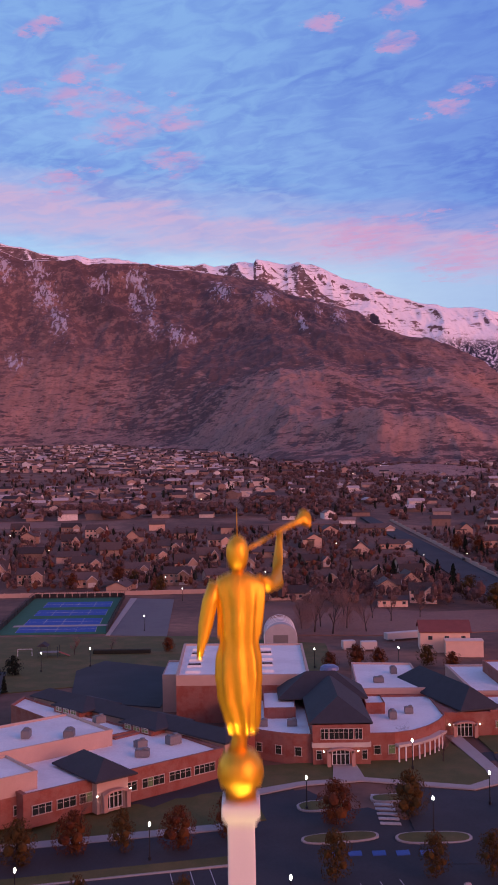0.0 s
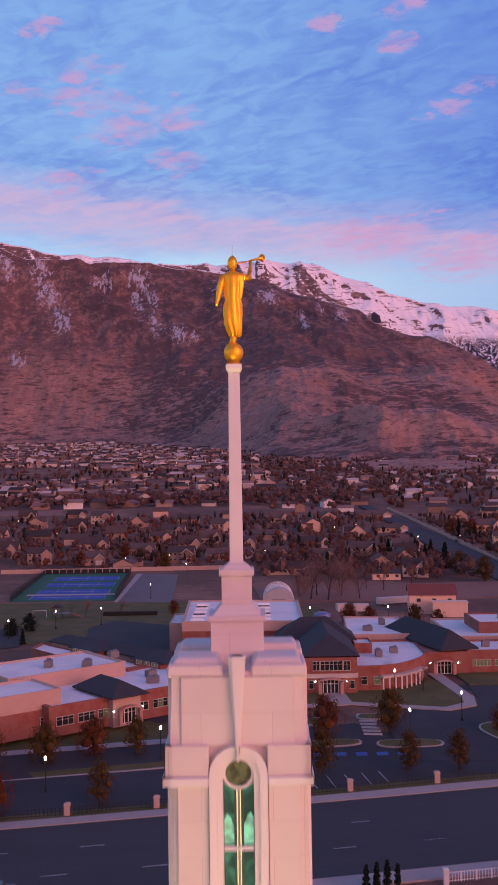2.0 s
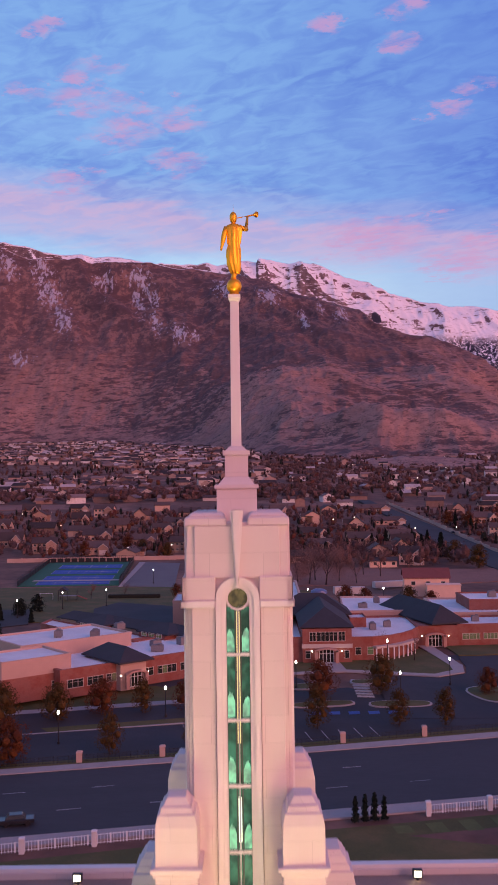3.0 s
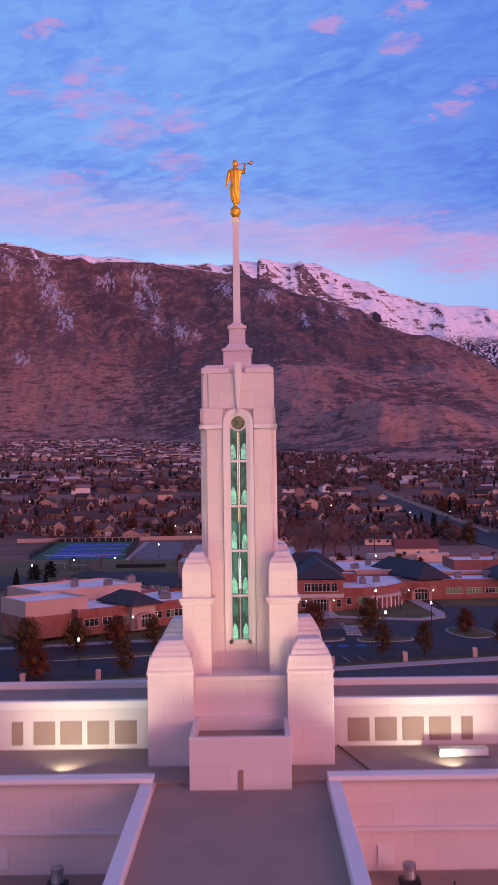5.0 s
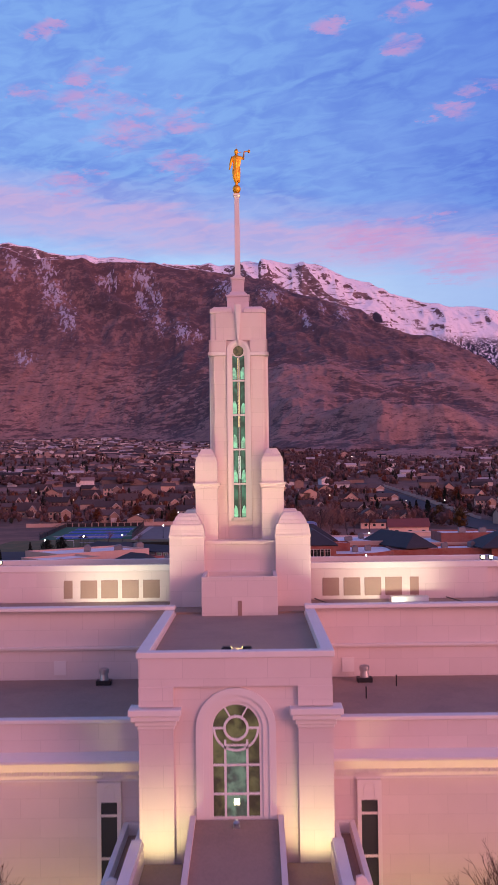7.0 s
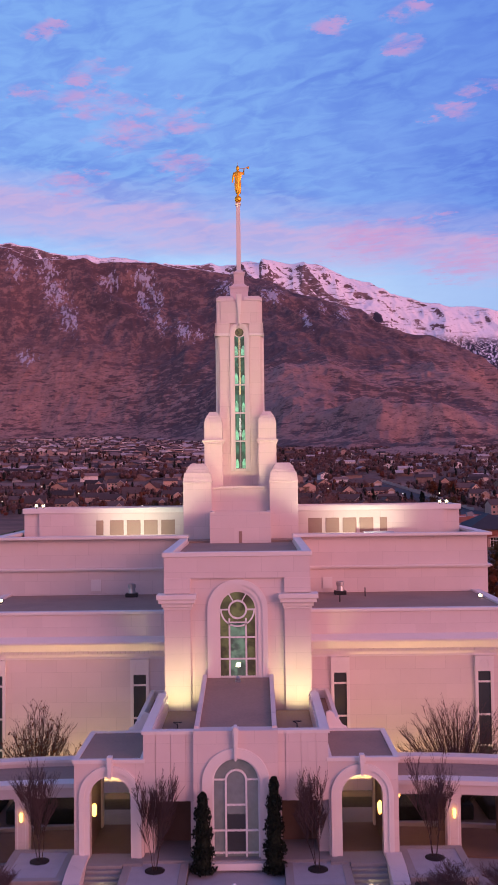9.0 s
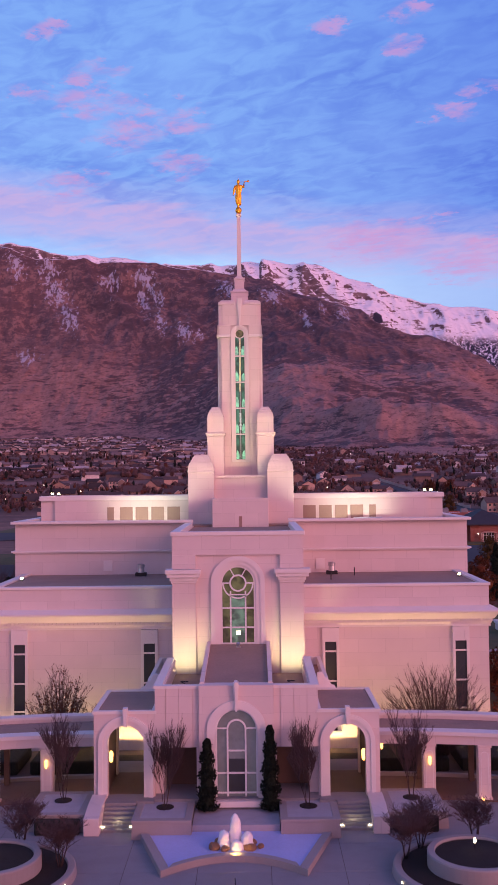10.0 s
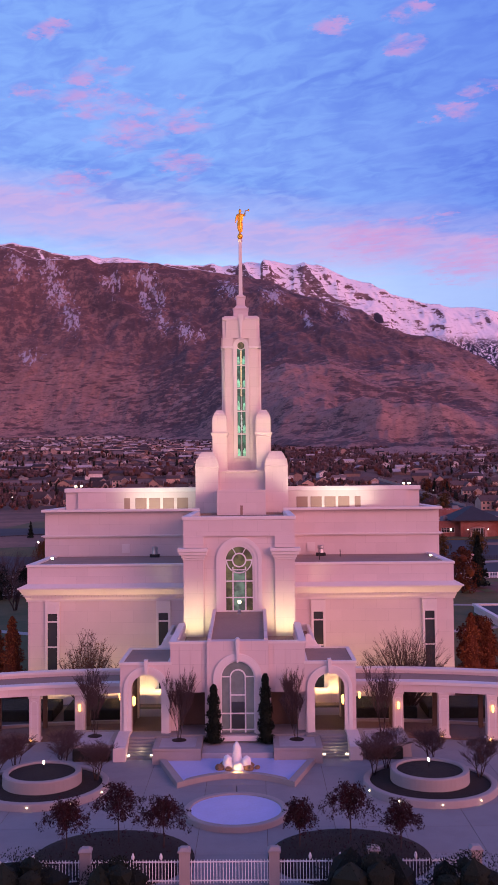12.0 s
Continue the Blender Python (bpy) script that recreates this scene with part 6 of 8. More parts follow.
strip("temple_lawn", -120, 120, -48, -19.5, LAWN, "dark mown temple lawn with faint stripes", "lawn", 0.02)
MOWN = mat("mown_stripe_grass", (0.10, 0.115, 0.034), 0.95, vary=0.3, scale=0.4, fine=6, world_space=True)
for k in range(9):
    strip("lawn_stripe", 14 + k * 4.4, 16.2 + k * 4.4, -36, -20.4, MOWN, "lighter mown stripe in the lawn", "lawn", 0.035, 2, 0.02)
strip("near_pavement", -160, 160, -16.2, -13.3, KERB, "pale concrete footpath along the street", "pavement", 0.12)
strip("road", -200, 200, -13.0, 13.0, ROAD, "wide grey asphalt street", "road", 0.0, 30)
for v, w in ((-13.3, 0.3), (13.0, 0.3)):
    strip("kerb", -200, 200, v, v + w, KERB, "pale concrete kerb", "kerb", 0.15, 30)
strip("far_pavement", -200, 200, 13.3, 15.6, KERB, "pale concrete footpath along the street", "pavement", 0.14, 30)
strip("fence_verge", -200, 200, 15.6, 18.0, LAWN, "narrow dark grass verge under the fence", "lawn", 0.10, 30)
for k in range(14):
    u = -90 + k * 12.5
    strip("lane_mark", u, u + 3.2, -4.3, -4.15, LINE, "white broken lane line", "road marking", 0.015, 2, 0.01)
    strip("lane_mark", u + 5, u + 8.2, 4.15, 4.3, LINE, "white broken lane line", "road marking", 0.015, 2, 0.01)
strip("car_park", -120, 130, 18.0, 72, ASPHALT, "dark asphalt car park", "road", 0.03, 30)
strip("green_strip", -110, 6, 33.6, 36.4, LAWN, "grass strip with kerb between parking rows", "lawn", 0.16, 20)
strip("strip_kerb", -110, 6.2, 33.2, 33.6, KERB, "pale kerb of the grass strip", "kerb", 0.2, 20)
strip("school_walk", -110, 10, 46.0, 48.4, KERB, "pale concrete school footpath", "pavement", 0.18, 20)
strip("school_lawn", -120, 12, 48.4, 80, LAWN, "dark grass before the school", "lawn", 0.14, 20)
for k in range(30):
    u = -84 + k * 2.9
    strip("stall_line", u, u + 0.13, 27.6, 33.0, LINE, "thin white parking line", "road marking", 0.05, 1, 0.01)
for k in range(34):
    u = -70 + k * 2.9
    if abs(u - 4) > 3:
        strip("stall_line", u, u + 0.13, 18.6, 23.6, LINE, "thin white parking line", "road marking", 0.05, 1, 0.01)

# islands and the drive before the main entrance
def island(pts, label, name="planted_island"):
    t = thing(name, label, "traffic island", (0, 0, 0), "car park islands")
    n = len(pts)
    cx, cy = sum(p[0] for p in pts) / n, sum(p[1] for p in pts) / n
    for tag, g, material, h in (("kerb", 1.0, KERB, 0.17), ("planting", 0.0, LAWN, 0.22)):
        q = []
        for x, y in pts:
            d = Vector((x - cx, y - cy))
            r = d.length
            d = d * ((r - (0 if g else 0.45)) / r)
            q.append((cx + d.x, cy + d.y))
        b = B()
        lo = [b.verts.new((x, y, gz(y) - 0.2)) for x, y in q]
        hi = [b.verts.new((x, y, gz(y) + h)) for x, y in q]
        b.faces.new(hi)
        b.faces.new(lo[::-1])
        for i in range(n):
            j = (i + 1) % n
            b.faces.new((lo[i], lo[j], hi[j], hi[i]))
        part(tag, b, material, t)
    return t


def blob(cx, cy, rx, ry, turn=0.0, n=20, power=2.6):
    out = []
    for i in range(n):
        a = 2 * math.pi * i / n
        c, s = math.cos(a), math.sin(a)
        x, y = rx * math.copysign(abs(c) ** (2 / power), c), ry * math.copysign(abs(s) ** (2 / power), s)
        t = radians(turn)
        out.append((cx + x * math.cos(t) - y * math.sin(t), cy + x * math.sin(t) + y * math.cos(t)))
    return out


island(blob(13.5, 137.5, 6.2, 1.9, 8), "kerbed grass island in the car park")
island(blob(28.0, 137.0, 6.0, 2.2, 0), "kerbed grass island in the car park")
island(blob(11.5, 150.5, 4.2, 2.3, 10), "small kerbed mulch island in the drive")
island(blob(24.5, 153.5, 4.4, 1.8, 4), "small kerbed mulch island in the drive")
island(blob(47, 143, 4.5, 6.0, 20), "kerbed mulch island at the bend")
sheet("entrance_lawn", [(-3, 156), (9, 160.5), (20, 162.5), (30, 160), (38, 158), (43.5, 160.5), (44.5, 166), (40, 186), (30, 180), (20, 172), (8, 172), (-1, 170)], LAWN, "grass before the school entrance", "lawn", 0.2)
sheet("drive_footpath", [(-5, 151), (0, 155), (9, 159.6), (20, 161.4), (30, 158.6), (39, 156.4), (45, 159.5), (46, 166), (44.5, 172), (43.2, 166), (43, 161.5), (38.5, 158.4), (30, 160.6), (20, 163.2), (8.5, 161.4), (-2, 157)], KERB, "pale footpath curving along the drive", "pavement", 0.26)
sheet("drive_loop", [(25.5, 128), (96, 126), (96, 178), (47.2, 176.5), (46.6, 165), (45.2, 159), (39, 155.9), (30, 158.2), (25.5, 159.2)], ASPHALT, "dark asphalt drive curving past the school", "road", 0.05)
sheet("door_walk", [(14.5, 162), (20.5, 162), (19.6, 171.5), (15.4, 171.5)], KERB, "pale footpath to the school door", "pavement", 0.29)
sheet("side_walk", [(40.4, 190), (43.5, 190), (45.6, 168), (43.2, 166)], KERB, "pale footpath to the side entrance", "pavement", 0.29)
sheet("side_lawn", [(46.8, 189), (90, 192), (90, 180), (47.6, 177)], LAWN, "grass beside the school drive", "lawn", 0.2)
for k in range(7):
    sheet("crossing_bar", [(20.5, 142.6 + 2.0 * k), (23.8, 142.2 + 2.0 * k), (23.8, 143.0 + 2.0 * k), (20.5, 143.4 + 2.0 * k)], LINE, "white crossing bar", "road marking", 0.06)
BLUE_PAINT = mat("blue_bay_paint", (0.05, 0.11, 0.34), 0.8, vary=0.3, scale=2, fine=8, bump=0.0)
for k in range(5):
    sheet("blue_bay", [(10.6 + 3.6 * k, 131.0), (12.6 + 3.6 * k, 131.2), (12.6 + 3.6 * k, 132.8), (10.6 + 3.6 * k, 132.6)], BLUE_PAINT, "blue painted parking sign", "road marking", 0.06)

# fence of brick posts and dark rails on the school side
fence = thing("iron_fence", "dark iron fence between red brick posts", "fence", (0, 0, 0))
POST_U = [-92, -78, -64, -50.5, -37, -24, -11, 4, 18.8, 33, 47, 61, 75]
for u in POST_U:
    x, y = street(u, 16.6)
    z = gz(y)
    b = B()
    bx(b, x - 0.42, x + 0.42, y - 0.42, y + 0.42, z - 0.2, z + 1.6)
    frustum(b, x, y, z + 1.6, z + 1.85, 0.52, 0.52, 0.3, 0.3)
    part("post", b, TAN, fence, "brick post with a pale cap")
for u0, u1 in zip(POST_U, POST_U[1:]):
    for h in (0.25, 0.7, 1.15):
        (x0, y0), (x1, y1) = street(u0 + 0.4, 16.6), street(u1 - 0.4, 16.6)
        b = B()
        tube(b, [(x0, y0, gz(y0) + h, 0.04), (x1, y1, gz(y1) + h, 0.04)], 4)
        part("rail", b, BLACK, fence)
    b = B()
    n = 22
    for k in range(n):
        x, y = street(u0 + 0.5 + (u1 - u0 - 1) * k / (n - 1), 16.6)
        bx(b, x - 0.03, x + 0.03, y - 0.03, y + 0.03, gz(y) + 0.05, gz(y) + 1.3)
    tagged(part("railing", b, BLACK, fence), kind="stuff")

# white fence and clipped conifers on the temple side
wf = thing("lawn_fence", "white rail fence with stone posts along the lawn", "fence", (0, 0, 0))
for k in range(17):
    u = -66 + k * 8.6
    if -8 < u < 14:
        continue
    x, y = street(u, -17.6)
    z = gz(y)
    b = B()
    bx(b, x - 0.3, x + 0.3, y - 0.3, y + 0.3, z - 0.1, z + 1.7)
    frustum(b, x, y, z + 1.7, z + 1.85, 0.38, 0.38, 0.25, 0.25)
    part("post", b, TRIM, wf)
    for h in (0.3, 1.25):
        (x0, y0), (x1, y1) = street(u, -17.6), street(u + 8.6, -17.6)
        b = B()
        tube(b, [(x0, y0, gz(y0) + h, 0.05), (x1, y1, gz(y1) + h, 0.05)], 4)
        part("rail", b, WHITE_PAINT, wf)
    for j in range(1, 22):
        x, y = street(u + 8.6 * j / 22, -17.6)
        b = B()
        w = 0.11 if j % 5 == 0 else 0.03
        bx(b, x - w, x + w, y - 0.03, y + 0.03, gz(y) + 0.1, gz(y) + 1.35)
        part("picket", b, WHITE_PAINT, wf)
first_cone = None
for k in range(9):
    u = (-10.5 + k * 1.5) if k < 5 else (10.0 + (k - 5) * 1.3)
    x, y = street(u, -17.8)
    if first_cone is None:
        first_cone = cone_tree("slim_cypress", "slim dark cypress in the fence line", 300, 3.6, 1.1, 420, NEEDLE, 0.16, "fence cypresses", (x, y, gz(y)), 0.4)
    else:
        copy_thing(first_cone, pose(x, y, gz(y), 0, 0, 40 * k) @ Matrix.Scale(0.85 + 0.05 * (k % 4), 4))

# ---------------------------------------------------------------- school
SCHOOL_Z = 4.1
school = thing("school", "sprawling red brick school with white flat roofs and dark hips", "school", (0, 0, 0))


def along(p, q, t, out=0.0):
    """A place on the line from p to q, some metres out to its right."""
    d = Vector((q[0] - p[0], q[1] - p[1])).normalized()
    return p[0] + d.x * t + d.y * out, p[1] + d.y * t - d.x * out


def wing(outline, z1, wall, label="", roof=WHITE_ROOF, base=None, split=None, z0=SCHOOL_Z - 0.4):
    """A flat-roofed volume: walls, upper band, coping and roof."""
    b = B()
    prism(b, outline, z0, split or z1, "z")
    part("wall", b, wall, school, label)
    if split:
        b = B()
        prism(b, outline, split, z1, "z")
        part("upper_wall", b, TAN, school, "tan block upper wall")
    n = len(outline)
    cx, cy = sum(p[0] for p in outline) / n, sum(p[1] for p in outline) / n
    b = B()
    inner = [(cx + (x - cx) * 0.965, cy + (y - cy) * 0.965) for x, y in outline]
    wide = [(cx + (x - cx) * 1.006, cy + (y - cy) * 1.006) for x, y in outline]
    for i in range(n):
        j = (i + 1) % n
        prism(b, [wide[i], wide[j], inner[j], inner[i]], z1, z1 + 0.55, "z")
    part("parapet", b, TAN if split else wall, school)
    b = B()
    prism(b, inner, z1 - 0.1, z1 + 0.12, "z")
    part("roof", b, roof, school, "white flat membrane roof")


def hip(cx, cy, a, c, z0, z1, turn=0.0, ridge=0.45, label="dark shingled hip roof"):
    """A hipped roof with overhang; the ridge runs along the longer side."""
    b = B()
    lo = [b.verts.new((sx * a, sy * c, z0)) for sx, sy in ((-1, -1), (1, -1), (1, 1), (-1, 1))]
    low = [b.verts.new((v.co.x, v.co.y, z0 - 0.3)) for v in lo]
    if a >= c:
        r = [b.verts.new((-a + c * (1 - ridge * 0) if a - c > 0.5 else -0.3, 0, z1)), b.verts.new((a - c if a - c > 0.5 else 0.3, 0, z1))]
        for f in ((lo[0], lo[1], r[1], r[0]), (lo[1], lo[2], r[1]), (lo[2], lo[3], r[0], r[1]), (lo[3], lo[0], r[0])):
            b.faces.new(f)
    else:
        r = [b.verts.new((0, -c + a, z1)), b.verts.new((0, c - a, z1))]
        for f in ((lo[0], lo[1], r[0]), (lo[1], lo[2], r[1], r[0]), (lo[2], lo[3], r[1]), (lo[3], lo[0], r[0], r[1])):
            b.faces.new(f)
    b.faces.new(low[::-1])
    for i in range(4):
        j = (i + 1) % 4
        b.faces.new((low[i], low[j], lo[j], lo[i]))
    bmesh.ops.transform(b, matrix=pose(cx, cy, 0, 0, 0, turn), verts=b.verts)
    part("hip_roof", b, SHINGLE, school, label)


def school_window(p, q, t, z, w, h, panes=3, glass=None):
    """A window set on the wall line from p to q."""
    o = new("window")
    o.parent = school
    d = Vector((q[0] - p[0], q[1] - p[1])).normalized()
    turn = math.degrees(math.atan2(d.y, d.x))
    x, y = along(p, q, t, 0.06)
    m = pose(x, y, z, 0, 0, turn)
    b = B()
    bx(b, -w / 2 - 0.12, w / 2 + 0.12, -0.08, 0.05, -0.12, 0.0)
    bx(b, -w / 2 - 0.12, w / 2 + 0.12, -0.08, 0.05, h, h + 0.1)
    for k in range(panes + 1):
        xx = -w / 2 + w * k / panes
        bx(b, xx - 0.045, xx + 0.045, -0.08, 0.05, 0, h)
    bx(b, -w / 2, w / 2, -0.07, 0.04, h * 0.66, h * 0.66 + 0.05)
    bmesh.ops.transform(b, matrix=m, verts=b.verts)
    part("window_frame", b, ALU, o)
    rng = random.Random(int(x * 7 + y * 3))
    for k in range(panes):
        b = B()
        bx(b, -w / 2 + w * k / panes + 0.06, -w / 2 + w * (k + 1) / panes - 0.06, -0.02, 0.03, 0, h)
        bmesh.ops.transform(b, matrix=m, verts=b.verts)
        part("pane", b, glass or (LIT_GLASS if rng.random() < 0.13 else ROOM_GLASS), o)


def entrance(x, y, turn, w=5.6):
    """A pale arch over glazed double doors."""
    o = new("entrance")
    o.parent = school
    tagged(o, "pale arched entrance with glazed doors")
    m = pose(x, y, SCHOOL_Z + 0.1, 0, 0, turn)
    b = B()
    for s in (-1, 1):
        bx(b, s * w / 2 - 0.35, s * w / 2 + 0.35, -1.5, -0.8, 0, 2.9)
    pts = arch_points(0, w / 2 + 0.2, 2.6, 12, 0.34)
    low = arch_points(0, w / 2 - 0.3, 2.5, 12, 0.30)
    for i in range(12):
        prism(b, [low[i], low[i + 1], pts[i + 1], pts[i]], -1.5, -0.4)
    bmesh.ops.transform(b, matrix=m, verts=b.verts)
    part("portico", b, PORTICO, o, "pinkish stone arch")
    b = B()
    for k in range(5):
        xx = -1.6 + 0.8 * k
        bx(b, xx - 0.07, xx + 0.07, -0.3, -0.1, 0, 2.9)
    for z in (0.05, 2.0, 2.85):
        bx(b, -1.6, 1.6, -0.3, -0.1, z, z + 0.1)
    bmesh.ops.transform(b, matrix=m, verts=b.verts)
    part("door_frame", b, WHITE_PAINT, o)
    b = B()
    bx(b, -1.6, 1.6, -0.2, -0.15, 0.1, 2.85)
    bmesh.ops.transform(b, matrix=m, verts=b.verts)
    part("door_glass", b, ROOM_GLASS, o)
    for s in (-1, 1):
        b = B()
        bmesh.ops.create_icosphere(b, subdivisions=1, radius=0.17)
        bmesh.ops.translate(b, verts=b.verts, vec=(s * (w / 2 + 1.0), -0.35, 2.6))
        bmesh.ops.transform(b, matrix=m, verts=b.verts)
        part("wall_lamp", b, COOL_LAMP, o)


def roof_unit(x, y, z, w, d, h, turn=0.0):
    b = B()
    bx(b, -w / 2, w / 2, -d / 2, d / 2, 0, h)
    bx(b, -w / 2 + 0.2, w / 2 - 0.2, -d / 2 + 0.2, d / 2 - 0.2, h, h + 0.15)
    lathe(b, [(min(w, d) * 0.32, h + 0.15), (min(w, d) * 0.32, h + 0.35)], 10, w * 0.2, 0)
    single("rooftop_unit", b, DUCT, "grey air handling unit on the school roof", "rooftop unit", group="rooftop units", at=(x, y, z), turn=turn, bevel=0.03)


# left wing, turned to the street
P, Q = (-36.5, 140.2), (-5.5, 165.2)
wing([P, Q, along(P, Q, 39.8, -22), along(P, Q, 0, -22)], 8.7, BRICK)
for t, n in ((3.2, 3), (7.6, 3), (11.2, 2), (19.4, 3), (24.5, 4), (30.2, 4), (35.6, 4)):
    school_window(P, Q, t, 5.6, 1.15 * n, 1.5, n)
x, y = along(P, Q, 15.4, 2.0)
b = B()
prism(b, [along(P, Q, 12.4, -9.0), along(P, Q, 12.4, 1.6), along(P, Q, 18.4, 1.6), along(P, Q, 18.4, -9.0)], 3.7, 9.3, "z")
part("pavilion_wall", b, TAN, school, "tan block entrance bay")
entrance(*along(P, Q, 15.4, 1.7), 39.0, 4.4)
hip(*along(P, Q, 15.4, -4.6), 7.6, 4.1, 9.5, 11.9, -51)
R1, R2 = (-47, 152.6), (-26.5, 169.5)
wing([R1, R2, along(R1, R2, 26.6, -17.3), along(R1, R2, 0, -17.3)], 11.3, TAN)
T1, T2 = (-46.5, 135.5), (-35.2, 144.5)
wing([T1, T2, along(T1, T2, 14.4, -12), along(T1, T2, 0, -12)], 11.2, BRICK, split=8.4)
school_window(T1, T2, 11.0, 5.4, 1.5, 1.5, 1)
# long dark roofs behind the wing
hip(-25.8, 189.6, 31.5, 3.3, 9.9, 11.5, -42.9)
b = B()
bx(b, -30.6, 30.6, -2.6, 2.6, SCHOOL_Z - 0.3, 9.8)
bmesh.ops.transform(b, matrix=pose(-25.8, 189.6, 0, 0, 0, -42.9), verts=b.verts)
part("wall", b, TAN, school)
# two raised clerestories with lit glass along the long roof
for x, y in ((-37.5, 197.0), (-20.5, 181.2)):
    b = B()
    bx(b, -4.4, 4.4, -3.6, 0.5, 8.8, 10.1)
    bmesh.ops.transform(b, matrix=pose(x, y, 0, 0, 0, -42.9), verts=b.verts)
    part("clerestory_wall", b, BRICK, school)
    hip(x + 1.2, y + 1.2, 5.6, 5.4, 10.2, 11.9, -42.9)
    c, d = math.cos(radians(-42.9)), math.sin(radians(-42.9))
    at = lambda u, v: (x + u * c - v * d, y + u * d + v * c)
    for u in (-2.6, 0, 2.6):
        school_window(at(-4.4, -3.62), at(4.4, -3.62), 4.4 + u, 9.25, 1.8, 0.75, 2, LIT_GLASS)
wing([(-38.6, 184.5), (-26.6, 173.5), (-21.5, 178.5), (-48, 205), (-53, 211), (-54, 203)], 8.6, BRICK)
# hall block and low links
wing([(-17, 204), (13, 203), (13.5, 244), (-18, 246)], 14.3, BRICK, split=12.5)
wing([(-21, 214), (-17.1, 214), (-17.1, 232), (-21, 232)], 12.5, TAN)
arc = [(0.5 + 11 * k / 6 - 0.0, 176.5 - 4.6 * math.sin(math.pi / 2 * k / 6)) for k in range(7)]
wing([(-5.4, 170)] + arc + [(11.5, 203), (-5.4, 203)], 9.2, BRICK)
for k, (t0, t1) in enumerate(((0, 1), (2, 3), (4, 5))):
    p, q = arc[t0], arc[t1]
    school_window(p, q, 1.0, 5.6, 1.3, 1.6, 1)
wing([(2.5, 186), (9, 186), (9, 202), (2.5, 202)], 11.0, BRICK)
# main two-storey entrance pavilion
M0, M1 = (11.5, 171.0), (22.5, 171.0)
b = B()
bx(b, 11.5, 22.5, 171.0, 206, 3.7, 11.9)
part("pavilion_wall", b, BRICK, school, "two-storey red brick entrance pavilion")
b = B()
bx(b, 11.35, 22.65, 170.85, 206.1, 7.4, 8.3)
part("stone_band", b, ALU, school, "pale stone band")
hip(17, 187, 6.1, 16, 12.0, 15.8)
hip(15.2, 199, 9.6, 6.5, 11.9, 16.4)
b = B()
lathe(b, [(2.2, 15.8), (2.0, 16.5), (1.2, 16.9), (0.2, 17.0)], 14, 17.5, 203)
part("skylight_dome", b, mat("blue_skylight_dome", (0.10, 0.14, 0.30), 0.3, bump=0.0), school)
for t, w, n in ((2.3, 1.4, 2), (5.5, 4.6, 5), (8.8, 1.4, 2)):
    school_window(M0, M1, t, 9.0, w, 1.9, n)
entrance(16.8, 170.8, 0, 4.6)
for t in (1.2, 9.9):
    school_window(M0, M1, t, 5.2, 1.0, 1.6, 1)
# curved wing with a columned porch
C = [(22.5, 173.0), (27.5, 173.2), (31.5, 175.0), (35, 178.2), (38, 182.5), (40, 187.0)]
wing(C + [(40, 206), (22.5, 206)], 8.9, BRICK)
school_window(C[0], C[1], 1.6, 5.5, 1.3, 1.6, 1)
school_window(C[0], C[1], 4.4, 5.5, 1.3, 1.6, 1)
b = B()
ring = [along(C[i], C[min(i + 1, 5)], 0, 1.5) for i in range(1, 5)]
for i in range(3):
    prism(b, [C[i + 1], C[i + 2], ring[min(i + 1, 3)], ring[i]], 6.9, 7.4, "z")
part("porch_roof", b, ALU, school, "pale curved porch roof")
for i in range(9):
    k, f = divmod(i * 2 / 9 * 1.45, 1)
    k = int(k)
    x, y = ring[k][0] * (1 - f) + ring[k + 1][0] * f, ring[k][1] * (1 - f) + ring[k + 1][1] * f
    b = B()
    lathe(b, [(0.2, 3.9), (0.17, 4.3), (0.17, 6.9)], 8, x, y + 0.15)
    part("column", b, WHITE_PAINT, school)
wing([(24, 206.5), (40, 206.5), (41, 236), (26, 238)], 10.2, TAN)
wing([(24, 190), (28, 190), (28, 198), (24, 198)], 10.8, BRICK)
# side entrance and right wing
b = B()
bx(b, 39.8, 50.2, 189.5, 200, 3.7, 9.2)
part("pavilion_wall", b, BRICK, school, "red brick side entrance pavilion")
hip(43.6, 206.0, 4.9, 17, 9.8, 13.6, 16)
entrance(44.5, 189.3, 0, 4.4)
N0, N1 = (50.2, 190.0), (82, 191.0)
wing([N0, N1, (82, 204), (50.2, 204)], 8.9, BRICK)
for t in (3.2, 8.4, 13.6):
    school_window(N0, N1, t, 5.8, 4.2, 1.3, 5, LIT_GLASS if t < 10 else None)
b = B()
bx(b, 67.5, 78.5, 188.3, 200, 3.7, 9.4)
part("pavilion_wall", b, BRICK, school, "red brick entrance pavilion")
hip(73, 198, 8.5, 11, 9.7, 14.0)
entrance(73, 188.1, 0, 4.6)
wing([(50, 205), (84, 205), (86, 234), (50, 236)], 9.6, TAN)
wing([(58, 212), (76, 212), (78, 228), (58, 229)], 12.0, BRICK)
rng = random.Random(12)
